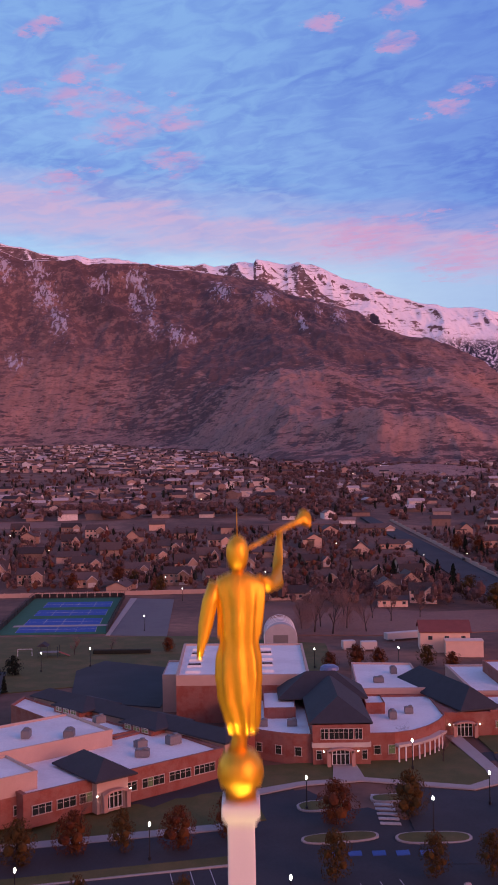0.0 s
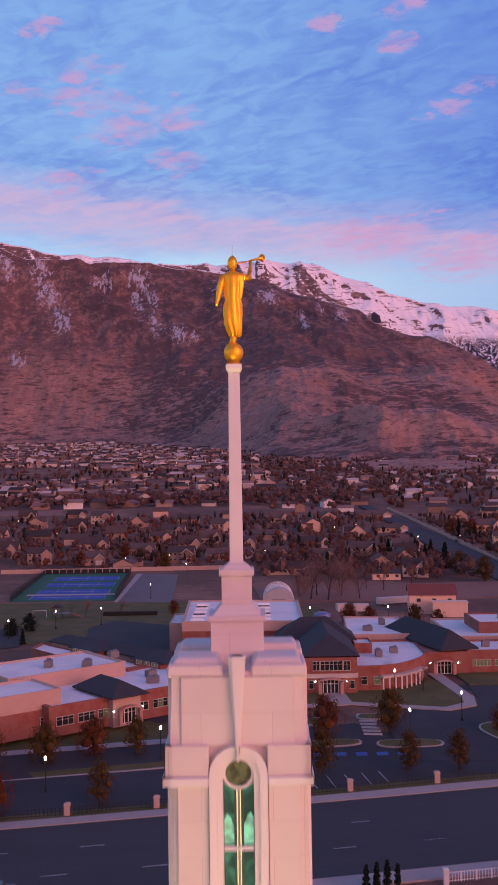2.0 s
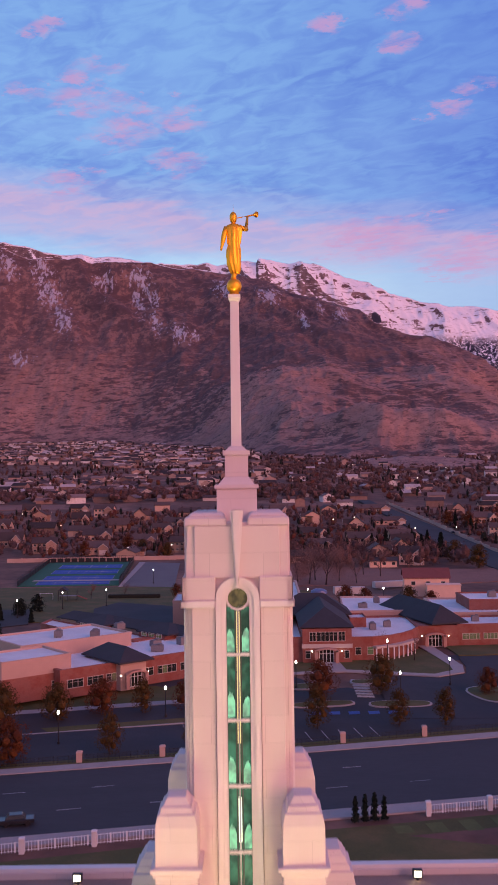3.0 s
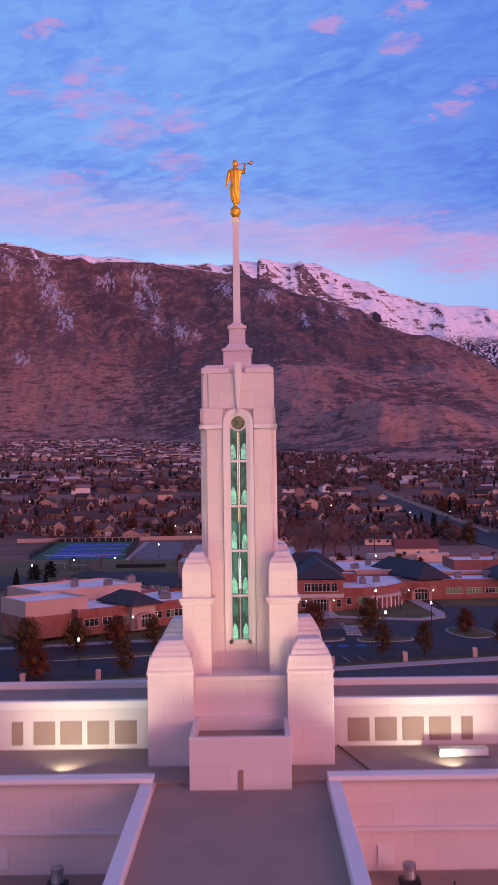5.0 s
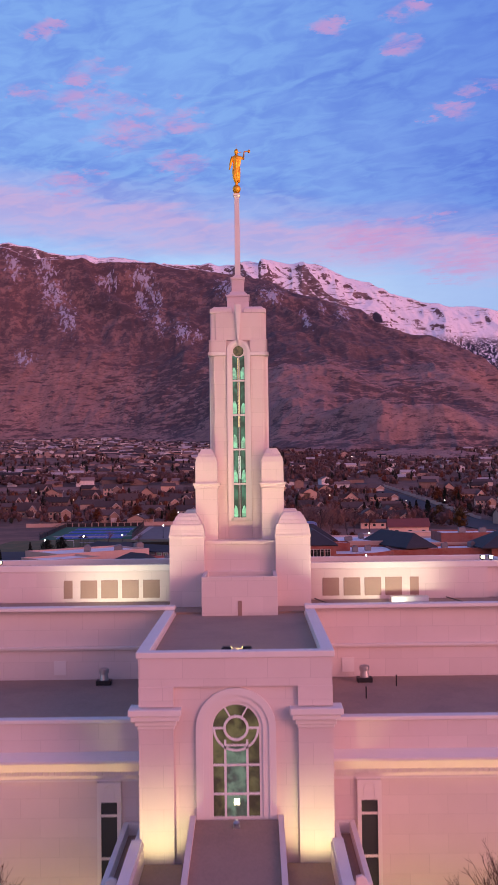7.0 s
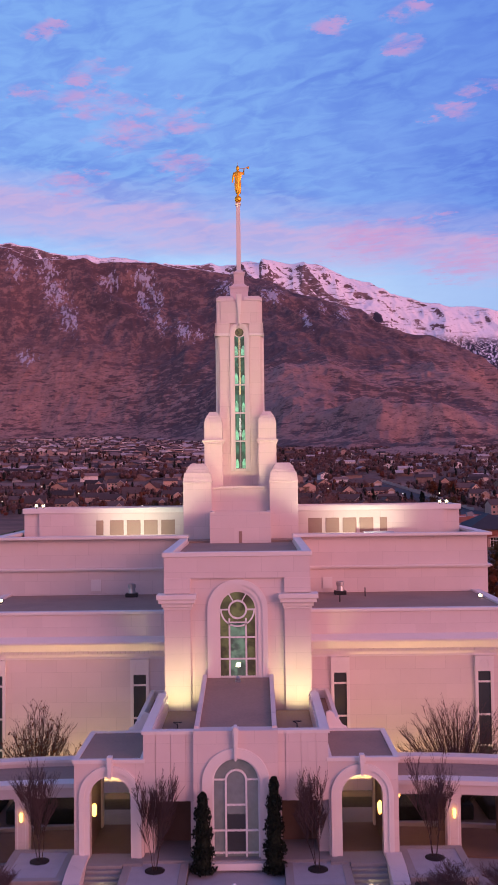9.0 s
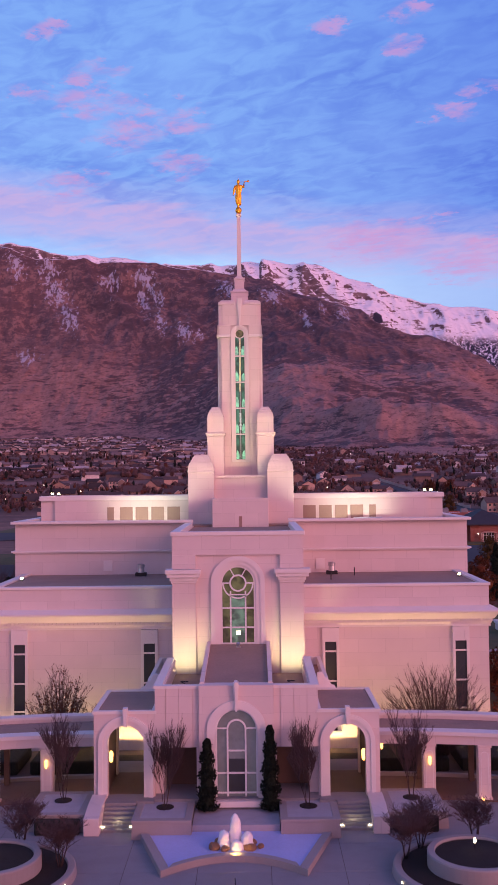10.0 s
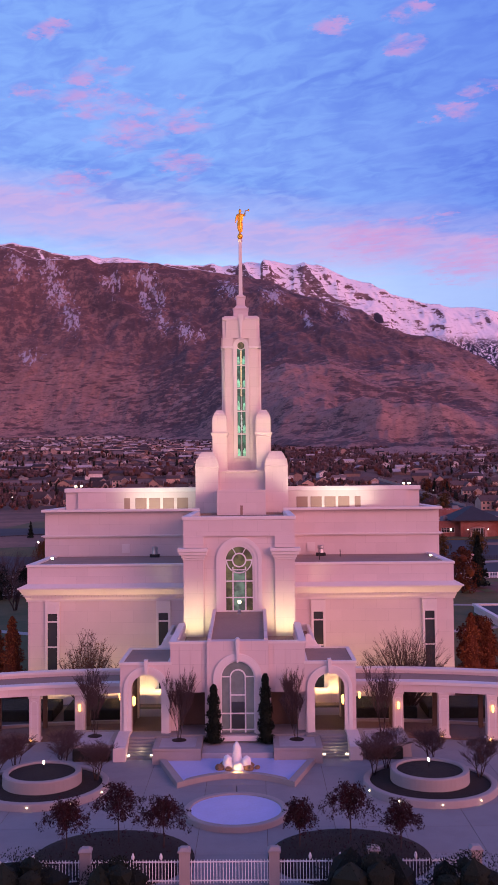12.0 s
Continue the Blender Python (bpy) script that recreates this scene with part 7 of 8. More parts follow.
for x, y, z, w in ((-34, 166, 11.5, 2.6), (-30, 176, 11.5, 2.2), (-20, 162, 8.9, 2.6), (-15, 170, 8.9, 2.6), (-21, 168, 8.9, 2.2), (-42, 166, 11.5, 2.2), (-6, 218, 14.5, 2.4),
                   (-6, 210, 14.5, 3.0), (-4, 236, 14.5, 3.0), (2, 180, 9.4, 2.2), (8, 180, 9.4, 2.0), (-2, 190, 9.4, 2.0), (29, 186, 9.1, 2.2),
                   (33, 190, 9.1, 1.8), (30, 215, 10.4, 2.4), (35, 225, 10.4, 2.2), (56, 197, 9.1, 1.8), (64, 198, 9.1, 2.0), (66, 220, 12.2, 2.2), (72, 218, 12.2, 2.2)):
    roof_unit(x, y, z, w, w * 0.7, 1.1 + 0.4 * rng.random(), rng.choice((0, 39, 90)))

# rows of skylights on the hall roof
SKY_PANE = mat("skylight_pane", (0.05, 0.05, 0.06), 0.1, bump=0.0)
for x in (-13.5, 3.5):
    for k in range(5):
        y = 209 + 7.2 * k
        t = thing("roof_skylight", "low white kerbed skylight on the hall roof", "skylight", (x, y, 14.42), "hall skylights")
        b = B()
        bx(b, -1.7, 1.7, -1.1, 1.1, 0.0, 0.5)
        part("kerb", b, WHITE_PAINT, t)
        b = B()
        bx(b, -1.5, 1.5, -0.9, 0.9, 0.5, 0.6)
        part("pane", b, SKY_PANE if k % 2 else WHITE_PAINT, t)

# street lamps of the car parks
lamp = thing("lamp_post", "dark lamp post with a glowing white globe", "street lamp", (-15.5, 130.7, gz(130.7)), "car park lamps")
b = B()
lathe(b, [(0.25, 0), (0.25, 0.55), (0.1, 0.6), (0.07, 5.0)], 8)
part("pole", b, BLACK, lamp)
b = B()
lathe(b, [(0.08, 5.0), (0.18, 5.08), (0.21, 5.3), (0.16, 5.55), (0.04, 5.65)], 10)
part("globe", b, COOL_LAMP, lamp, "glowing white lamp globe")
for x, y in ((28.4, 139.2), (4.8, 112.8), (-32, 116), (40, 150), (57, 152), (9, 149), (-55, 128), (30, 168), (-60, 262), (-47, 268), (-38, 330), (-30, 410), (18, 262), (42, 262), (-70, 244), (-41, 452)):
    copy_thing(lamp, pose(x, y, gz(y)))

# trees of the car parks
kinds = [leafy_tree("autumn_tree", "round street tree with olive-gold autumn leaves", 400, 6.2, 5.2, 3600, GOLDEN, 0.11, "car park trees", (-34.9, 129.1, gz(129)), 0.16),
         leafy_tree("autumn_tree", "round street tree with rust-red autumn leaves", 401, 5.9, 5.2, 3600, RUST, 0.11, "car park trees", (-27.5, 133.0, gz(133)), 0.16),
         leafy_tree("autumn_tree", "narrow street tree with thinning olive leaves", 402, 6.0, 3.8, 2600, GOLDEN, 0.10, "car park trees", (-20, 133.4, gz(133)), 0.18)]
for k, (x, y, kind, size) in enumerate(((-11.6, 134.3, 1, 1.0), (25.6, 145, 0, 1.1), (13.5, 142.7, 1, 1.1), (25.7, 123.6, 2, 1.0), (33.8, 124, 2, 1.0), (-9.3, 112.5, 2, 0.9), (-22.6, 110.3, 2, 1.05), (-44, 126.5, 0, 1.1),
                                         (11.45, 122.7, 2, 1.15), (-38, 106.5, 1, 1.1), (-47, 104, 0, 1.15), (50, 128, 2, 1.0), (46, 143, 1, 0.8), (60, 133, 0, 1.0), (-3.5, 139, 1, 1.0), (-52, 122, 1, 1.0))):
    copy_thing(kinds[kind], pose(x, y, gz(y), 0, 0, 67 * k) @ Matrix.Scale(size, 4))

# lawns, paths and trees at the sides of the temple
for s in (-1, 1):
    sheet("side_garden", [(s * 25.5, -18), (s * 110, -18), (s * 110, 58), (s * 25.5, 58)], LAWN, "dark lawn beside the temple", "lawn", 0.06)
    sheet("garden_path", [(s * 27, 20), (s * 37, 25), (s * 70, 44), (s * 70, 46.2), (s * 36.4, 27), (s * 27, 22)], KERB, "pale path across the side lawn", "pavement", 0.1)
    sheet("garden_path", [(s * 26, 55), (s * 42, 52), (s * 90, 62), (s * 90, 64), (s * 42, 54), (s * 26, 57)], KERB, "pale path across the side lawn", "pavement", 0.1)
annex = thing("low_annex", "low flat-roofed garden building with a pale rim", "building", (46, 35, 0))
b = B()
bx(b, -7, 7, -9, 9, 0, 1.1)
part("wall", b, STONE, annex)
b = B()
shell(b, -7.2, 7.2, -9.2, 9.2, 1.1, 1.5, 0, 0.7)
part("rim", b, TRIM, annex)
b = B()
bx(b, -6.6, 6.6, -8.6, 8.6, 1.1, 1.2)
part("roof", b, ASPHALT, annex, "dark flat roof")
cone_tree("dark_fir", "tall dark fir beside the lawn", 701, 10.5, 5.0, 3000, NEEDLE, 0.22, "garden firs", (46.5, 73, gz(73)), 0.8)
cone_tree("dark_fir", "tall dark fir beside the lawn", 702, 9.5, 4.6, 2600, NEEDLE, 0.22, "garden firs", (-53, 78, gz(78)), 0.8)
leafy_tree("garden_tree", "round tree with dull rust leaves beside the lawn", 711, 8.5, 6.0, 3600, RUST, 0.16, "garden trees", (42.1, 67.5, gz(67)), 0.1)
leafy_tree("garden_tree", "broad tree with deep red leaves by the temple wall", 712, 5.6, 5.0, 6500, RUST, 0.12, "garden trees", (28.6, -4, 0), 0.1)
for k, (x, y, h) in enumerate(((-46.5, 66, 9.5), (-50.5, 62, 8.5), (-44.0, 72, 8.0), (-55, 70, 9.0), (-41.5, 50, 6.0))):
    bare_tree("garden_bare_tree", "dark leafless tree standing on the lawn", 720 + k, h, 0.7, 0.16, 4, 2, 9, "garden bare trees", (x, y, gz(y)), 0.4, 0.2, fan=0.4)
for k, (x, y, h, w) in enumerate(((-49, 64, 6.0, 6.5), (-44, 69, 5.0, 5.0))):
    leafy_tree("evergreen_shrub", "dark evergreen thicket below the bare trees", 730 + k, h, w, 1600, NEEDLE, 0.2, "garden thickets", (x, y, gz(y)), 0.03)

# ---------------------------------------------------------------- grounds beyond the school
COURT_BLUE = mat("blue_tennis_court", (0.018, 0.075, 0.36), 0.8, vary=0.15, scale=0.3, fine=6, world_space=True, bump=0.0)
COURT_GREEN = mat("green_court_surround", (0.022, 0.12, 0.062), 0.85, vary=0.15, scale=0.3, fine=6, world_space=True, bump=0.0)
LOT_GREY = mat("grey_concrete_lot", (0.15, 0.14, 0.145), 0.85, vary=0.18, scale=0.1, fine=2, world_space=True, second=(0.12, 0.11, 0.12))

sheet("rear_lawn", [(-100, 238), (-62, 236), (-22, 252), (24, 248), (24, 300), (-20, 318), (-100, 322)], LAWN, "dark grass playing field behind the school", "lawn", 0.06)
sheet("rear_car_park", [(-45, 226), (-22, 218), (-19, 262), (-44, 276), (-50, 262)], ASPHALT, "dark asphalt yard with faint lines", "road", 0.14)
sheet("side_car_park", [(-110, 200), (-64, 232), (-70, 262), (-130, 262)], ASPHALT, "dark asphalt yard beside the school", "road", 0.14)
sheet("bare_field", [(4, 318), (60, 312), (120, 330), (118, 372), (70, 366), (10, 400), (0, 372)], DIRT, "reddish bare dirt field", "field", 0.08)
sheet("court_surround", [(-90, 326), (-51, 326), (-57, 424), (-98, 424)], COURT_GREEN, "green tennis court surround", "tennis court", 0.1)
for row in range(2):
    for k in range(3):
        y0 = 330 + 16 + k * 24 if row else 330
        y1 = y0 + 16
        if row == 0 and k:
            continue
        if row == 0:
            y1 = y0 + 12
        x0, x1 = -84 - (y0 - 330) * 0.06, -55.5 - (y0 - 330) * 0.06
        sheet("tennis_court", [(x0, y0), (x1, y0), (x1 - 1.2, y1), (x0 - 1.2, y1)], COURT_BLUE, "blue tennis court with white lines", "tennis court", 0.14)
        for j in range(5):
            x = x0 + (x1 - x0) * j / 4
            sheet("court_line", [(x, y0), (x + 0.11, y0), (x - 1.09, y1), (x - 1.2, y1)], LINE, "white court line", "court line", 0.17)
        ym = (y0 + y1) / 2
        sheet("court_line", [(x0 - 0.6, ym), (x1 - 0.6, ym), (x1 - 0.6, ym + 0.25), (x0 - 0.6, ym + 0.25)], LINE, "white court line", "court line", 0.18)
sheet("court_path", [(-88, 342.5), (-53, 342.5), (-53.2, 346), (-88, 346)], KERB, "pale path between the courts", "pavement", 0.2)
sheet("hard_court", [(-49, 322), (-29, 318), (-34, 414), (-51, 420)], LOT_GREY, "grey concrete play court", "sports court", 0.1)
sheet("hard_court_kerb", [(-50.6, 322), (-49.1, 322), (-51.1, 420), (-54, 420)], KERB, "pale path beside the courts", "pavement", 0.14)
b = B()
for (x0, y0), (x1, y1) in (((-90, 326), (-98, 424)), ((-98, 424), (-57, 424)), ((-57, 424), (-51, 326))):
    n = 40
    for k in range(n):
        x, y = x0 + (x1 - x0) * k / n, y0 + (y1 - y0) * k / n
        bx(b, x - 0.05, x + 0.05, y - 0.05, y + 0.05, gz(y), gz(y) + 3.2)
    for h in (0.2, 1.6, 3.1):
        tube(b, [(x0, y0, gz(y0) + h, 0.05), (x1, y1, gz(y1) + h, 0.05)], 4)
for (x0, y0), (x1, y1) in (((-90, 326), (-98, 424)), ((-98, 424), (-57, 424)), ((-57, 424), (-51, 326))):
    for k in range(0, 12):
        f0, f1 = (k + 0.08) / 12, (k + 0.92) / 12
        p, q = (x0 + (x1 - x0) * f0, y0 + (y1 - y0) * f0), (x0 + (x1 - x0) * f1, y0 + (y1 - y0) * f1)
        nx, ny = (0.0, 0.06) if abs(y1 - y0) < 1 else (0.06, 0.0)
        prism(b, [p, q, (q[0] + nx, q[1] + ny), (p[0] + nx, p[1] + ny)], gz(p[1]) + 0.15, gz(p[1]) + 2.1, "z")
single("court_fence", b, BLACK, "tall dark wire fence round the tennis courts", "fence")
wall = thing("boundary_wall", "long pinkish block wall behind the courts", "wall", (0, 0, 0))
for k in range(15):
    x0, x1 = -120 + k * 7.5, -120 + k * 7.5 + 7.5
    b = B()
    y = 432 + 0.06 * (x0 + 60)
    bx(b, x0, x1 - 0.4, y - 0.12, y + 0.12, gz(y) - 0.2, gz(y) + 1.9)
    part("panel", b, TAN, wall)
    b = B()
    bx(b, x1 - 0.45, x1 + 0.05, y - 0.25, y + 0.25, gz(y) - 0.2, gz(y) + 2.15)
    part("pier", b, TAN, wall)
strip_y = [300, 380, 450, 520, 600, 690, 780]
b = B()
for y0, y1 in zip(strip_y, strip_y[1:]):
    xs = [np.interp(y, [300, 380, 500, 780, 1300], [104, 103, 101, 90, 84]) for y in (y0, y1)]
    lo = [(xs[0] + 1, y0), (xs[0] + np.interp(y0, [400, 480, 780], [24, 21, 10]), y0), (xs[1] + np.interp(y1, [400, 480, 780], [24, 21, 10]), y1), (xs[1] + 1, y1)]
    top = [b.verts.new((x, y, gz(y) + 0.25 + 0.004 * max(y - 450, 0))) for x, y in lo]
    bot = [b.verts.new((x, y, gz(y) - 0.5)) for x, y in lo]
    b.faces.new(top)
    b.faces.new(bot[::-1])
    for i in range(4):
        j = (i + 1) % 4
        b.faces.new((bot[i], bot[j], top[j], top[i]))
single("highway", b, ASPHALT, "wide grey street running towards the mountains", "road", "structure")
side = thing("street_wall", "pale block wall along the far street", "wall", (0, 0, 0))
for k in range(20):
    y = 440 + k * 16
    x = np.interp(y, [300, 380, 500, 780, 1300], [104, 103, 101, 90, 84]) + 21.5
    b = B()
    x2 = np.interp(y + 15.5, [300, 380, 500, 780, 1300], [104, 103, 101, 90, 84]) + 21.5
    prism(b, [(x, y), (x + 0.4, y), (x2 + 0.4, y + 15.5), (x2, y + 15.5)], gz(y) - 1, gz(y + 15) + 1.6, "z")
    part("panel", b, TAN, side)

for k, (x, y, h) in enumerate(((-70.5, 249.4, 4.6), (-67.2, 258.0, 5.0))):
    leafy_tree("evergreen_shrub", "round dark evergreen on the school lawn", 740 + k, h, 4.6, 1800, NEEDLE, 0.15, "lawn evergreens", (x, y, gz(y)), 0.03, "shrub")
b = B()
bx(b, -9, 9, -0.8, 0.8, 0, 1.3)
single("clipped_hedge", b, HEDGE, "low dark hedge on the school lawn", "hedge", at=(-40.4, 288, gz(288)), bevel=0.2)
play = thing("play_frame", "playground climbing frame of posts, deck and slide", "play frame", (-62.5, 284.5, gz(284)))
for x in (-3, 0, 3):
    for y in (-1.6, 1.6):
        b = B()
        tube(b, [(x, y, 0, 0.09), (x, y, 3.4, 0.09)], 6)
        part("post", b, BLACK, play)
for x in (-1.5, 1.5):
    b = B()
    bx(b, x - 1.4, x + 1.4, -1.5, 1.5, 1.45, 1.6)
    part("deck", b, DUCT, play)
b = B()
prism(b, [(3.1, 1.5), (3.4, 1.62), (6.6, 0.35), (6.4, 0.15)], -0.5, 0.5)
part("slide", b, BRICK, play, "red slide")
b = B()
prism(b, [(-3.4, 3.4), (0.0, 3.4), (-1.7, 4.5)], -2.0, 2.0)
part("canopy", b, SHINGLE, play)
goal = thing("goal_frame", "white goal frame on the playing field", "goal", (-70.1, 285.4, gz(285)))
for path in ([(-2.2, 0, 0, 0.07), (-2.2, 0, 2.3, 0.07)], [(2.2, 0, 0, 0.07), (2.2, 0, 2.3, 0.07)], [(-2.25, 0, 2.3, 0.07), (2.25, 0, 2.3, 0.07)]):
    b = B()
    tube(b, path, 6)
    part("bar", b, WHITE_PAINT, goal)

# ---------------------------------------------------------------- houses
SIDING = mat("pale_house_siding", (0.44, 0.30, 0.235), 0.8, vary=0.1, scale=0.5, fine=6, bump=0.05, random=0.55)
HOUSE_ROOF = mat("house_shingles", (0.075, 0.050, 0.046), 0.85, vary=0.25, scale=0.5, fine=5, bump=0.2, random=0.5)
RED_ROOF = mat("red_tile_roof", (0.20, 0.055, 0.045), 0.8, vary=0.2, scale=0.5, fine=5, bump=0.2)
GARAGE = mat("white_garage_door", (0.55, 0.50, 0.48), 0.6, vary=0.06, bump=0.0)
FLAT_PINK = mat("peach_render", (0.78, 0.54, 0.43), 0.8, vary=0.08, scale=0.5, fine=6, bump=0.05)


def gable(bm, x0, x1, y0, y1, z0, z1, over=0.45, axis="x", thick=0.22):
    """A pitched roof whose ridge runs along the axis."""
    if axis == "x":
        ym = (y0 + y1) / 2
        prism(bm, [(y0 - over, z0 - 0.25), (ym, z1), (y1 + over, z0 - 0.25), (y1 + over, z0 - 0.25 + thick), (ym, z1 + thick), (y0 - over, z0 - 0.25 + thick)], x0 - over, x1 + over, "x")
    else:
        xm = (x0 + x1) / 2
        prism(bm, [(x0 - over, z0 - 0.25), (xm, z1), (x1 + over, z0 - 0.25), (x1 + over, z0 - 0.25 + thick), (xm, z1 + thick), (x0 - over, z0 - 0.25 + thick)], y0 - over, y1 + over, "y")


def house(name, label, at, turn, w, d, h, roof_h, wing_w=5.0, wing_d=3.0, walls=None, roof=None, group="town houses", garage=True, storeys=1):
    t = thing(name, label, "house", at, group, turn=turn)
    walls, roof = walls or SIDING, roof or HOUSE_ROOF
    b = B()
    prism(b, [(-d / 2, -0.6), (d / 2, -0.6), (d / 2, h), (0, h + roof_h - 0.3), (-d / 2, h)], -w / 2, w / 2, "x")
    part("wall", b, walls, t)
    b = B()
    gable(b, -w / 2, w / 2, -d / 2, d / 2, h, h + roof_h, 0.5, "x")
    part("roof", b, roof, t)
    if wing_w:
        cx = w / 2 - wing_w / 2
        b = B()
        prism(b, [(cx - wing_w / 2, -0.6), (cx + wing_w / 2, -0.6), (cx + wing_w / 2, h * 0.9), (cx, h * 0.9 + roof_h * 0.7), (cx - wing_w / 2, h * 0.9)], -d / 2 - wing_d, 0, "y")
        part("front_wing", b, walls, t)
        b = B()
        gable(b, cx - wing_w / 2, cx + wing_w / 2, -d / 2 - wing_d, -0.2, h * 0.9, h * 0.9 + roof_h * 0.75, 0.4, "y")
        part("wing_roof", b, roof, t)
        if garage:
            b = B()
            bx(b, cx - wing_w * 0.38, cx + wing_w * 0.38, -d / 2 - wing_d - 0.06, -d / 2 - wing_d, 0.05, 2.3)
            part("garage_door", b, GARAGE, t, "white garage door")
        b = B()
        prism(b, [(cx - wing_w / 2 - 0.45, h * 0.9 - 0.3), (cx, h * 0.9 + roof_h * 0.73), (cx + wing_w / 2 + 0.45, h * 0.9 - 0.3), (cx + wing_w / 2 + 0.45, h * 0.9 + 0.0), (cx, h * 0.9 + roof_h * 0.78 + 0.25), (cx - wing_w / 2 - 0.45, h * 0.9 + 0.0)], -d / 2 - wing_d - 0.5, -d / 2 - wing_d - 0.42, "y")
        part("gable_trim", b, GARAGE, t)
    n = 3
    for lev in range(storeys):
        for k in range(n):
            x = -w / 2 + (k + 0.6) * (w - wing_w) / n
            o = new("window")
            o.parent = t
            b = B()
            bx(b, x - 0.75, x + 0.75, -d / 2 - 0.07, -d / 2, 0.9 + 2.8 * lev, 2.2 + 2.8 * lev)
            part("window_frame", b, GARAGE, o)
            b = B()
            bx(b, x - 0.62, x + 0.62, -d / 2 - 0.1, -d / 2 - 0.06, 1.0 + 2.8 * lev, 2.1 + 2.8 * lev)
            part("pane", b, DARK_GLASS, o)
    return t


variants = [
    house("house", "single-storey tan house with a dark pitched roof", (-83, 462, gz(462)), 8, 15, 10, 3.6, 3.0),
    house("house", "two-storey pale house with a gabled wing", (-36, 466, gz(466)), -6, 13, 9, 5.4, 2.8, 5.5, 2.5, storeys=2),
    house("house", "gabled house with steep roof and white trim", (-118, 623, gz(623)), 5, 12, 9, 3.4, 4.2, 5, 3),
    house("house", "low wide house with a shallow dark roof", (18, 412, gz(412)), 0, 24, 10, 3.0, 2.6, 6, 2),
]
house("peach_house", "peach two-storey house with a brown roof", (73, 396, gz(396)), -8, 11, 9, 5.2, 2.6, 5, 2.4, FLAT_PINK, storeys=2)
house("garage_shed", "low pale block shed with a pitched roof", (58.5, 385, gz(385)), -4, 12, 7, 2.8, 1.2, 0, 0, FLAT_PINK)
house("red_roofed_building", "cream two-storey building with a red tile roof", (60, 288, gz(288)), -6, 15, 12, 6.2, 2.6, 0, 0, FLAT_PINK, RED_ROOF, storeys=2)
b = B()
bx(b, -5.5, 5.5, -2.5, 2.5, -0.5, 4.4)
bx(b, -5.7, 5.7, -2.7, 2.7, 4.4, 4.7)
single("cream_annex", b, FLAT_PINK, "flat-roofed cream annex beside the red-roofed building", "building", at=(63.9, 277, gz(277)), turn=-6)
# arched shed with a pale rounded roof
shed = thing("arched_shed", "pale metal shed with a rounded roof", "shed", (9.5, 304, gz(304)))
b = B()
prism(b, [(-5.2, -0.3)] + arch_points(0, 5.2, 2.6, 16, 0.85) + [(5.2, -0.3)], -7, 8, "y")
part("shell", b, mat("weathered_shed_metal", (0.42, 0.41, 0.44), 0.55, vary=0.15, scale=0.4, fine=8), shed)
for k in range(6):
    b = B()
    arch_ring(b, 0, 5.2, 5.34, -0.3, 2.6, -7 + 2.9 * k, -6.8 + 2.9 * k, 14)
    part("rib", b, WHITE_PAINT, shed)
b = B()
bx(b, -2.4, 2.4, -7.08, -6.98, -0.2, 3.4)
part("door", b, DUCT, shed, "grey roller door")
for k, (x, y, w, h) in enumerate(((36.5, 287, 5, 2.9), (30.5, 290, 4, 2.7), (52, 306, 17, 2.6))):
    b = B()
    bx(b, -w / 2, w / 2, -1.3, 1.3, 0.5, h)
    for sx in (-0.35, 0.35):
        for sy in (-1.2, 1.2):
            lathe(b, [(0.5, 0.0), (0.5, 0.5)], 8, sx * w, sy * 0.8)
    single("white_trailer", b, GARAGE, "parked white box trailer", "trailer", group="trailers", at=(x, y, gz(y)), turn=10 * k, bevel=0.08)

rng = random.Random(77)
spots = [(-62, 446), (-109, 672), (-25, 546), (-131, 562), (-110, 470), (-135, 500), (-60, 500), (-12, 478), (14, 470), (-90, 520), (-55, 545), (-85, 575), (-50, 590), (-20, 600), (10, 560), (35, 520), (58, 470), (74, 440), (85, 500), (40, 600), (66, 560), (90, 590), (-150, 640), (-80, 640), (-45, 660), (-15, 680), (20, 660), (55, 665), (90, 680), (-170, 700), (-135, 715), (-70, 712), (140, 440), (160, 470), (145, 520), (170, 545), (150, 590), (185, 610), (150, 660), (180, 690), (128, 400), (-160, 575), (-175, 610), (35, 452), (-35, 515), (-5, 520), (60, 415), (80, 470), (-105, 548), (-150, 540)]
for k, (x, y) in enumerate(spots):
    copy_thing(variants[k % 3 if k % 7 else 3], pose(x, y, gz(y), 0, 0, rng.choice((0, 0, 90, -90, 12, 180)) + rng.uniform(-8, 8)) @ Matrix.Scale(rng.uniform(0.88, 1.1), 4))

# ---------------------------------------------------------------- far town, as one mass each of walls, roofs and trees
def far_height(x, y):
    return np.interp(y, GROUND_Y, GROUND_Z) - 0.12 + np.clip((y - 450) / 600, 0, 1) * 6 * (fractal(np.asarray(x) / 220, np.asarray(y) / 220, 3) - 0.5)


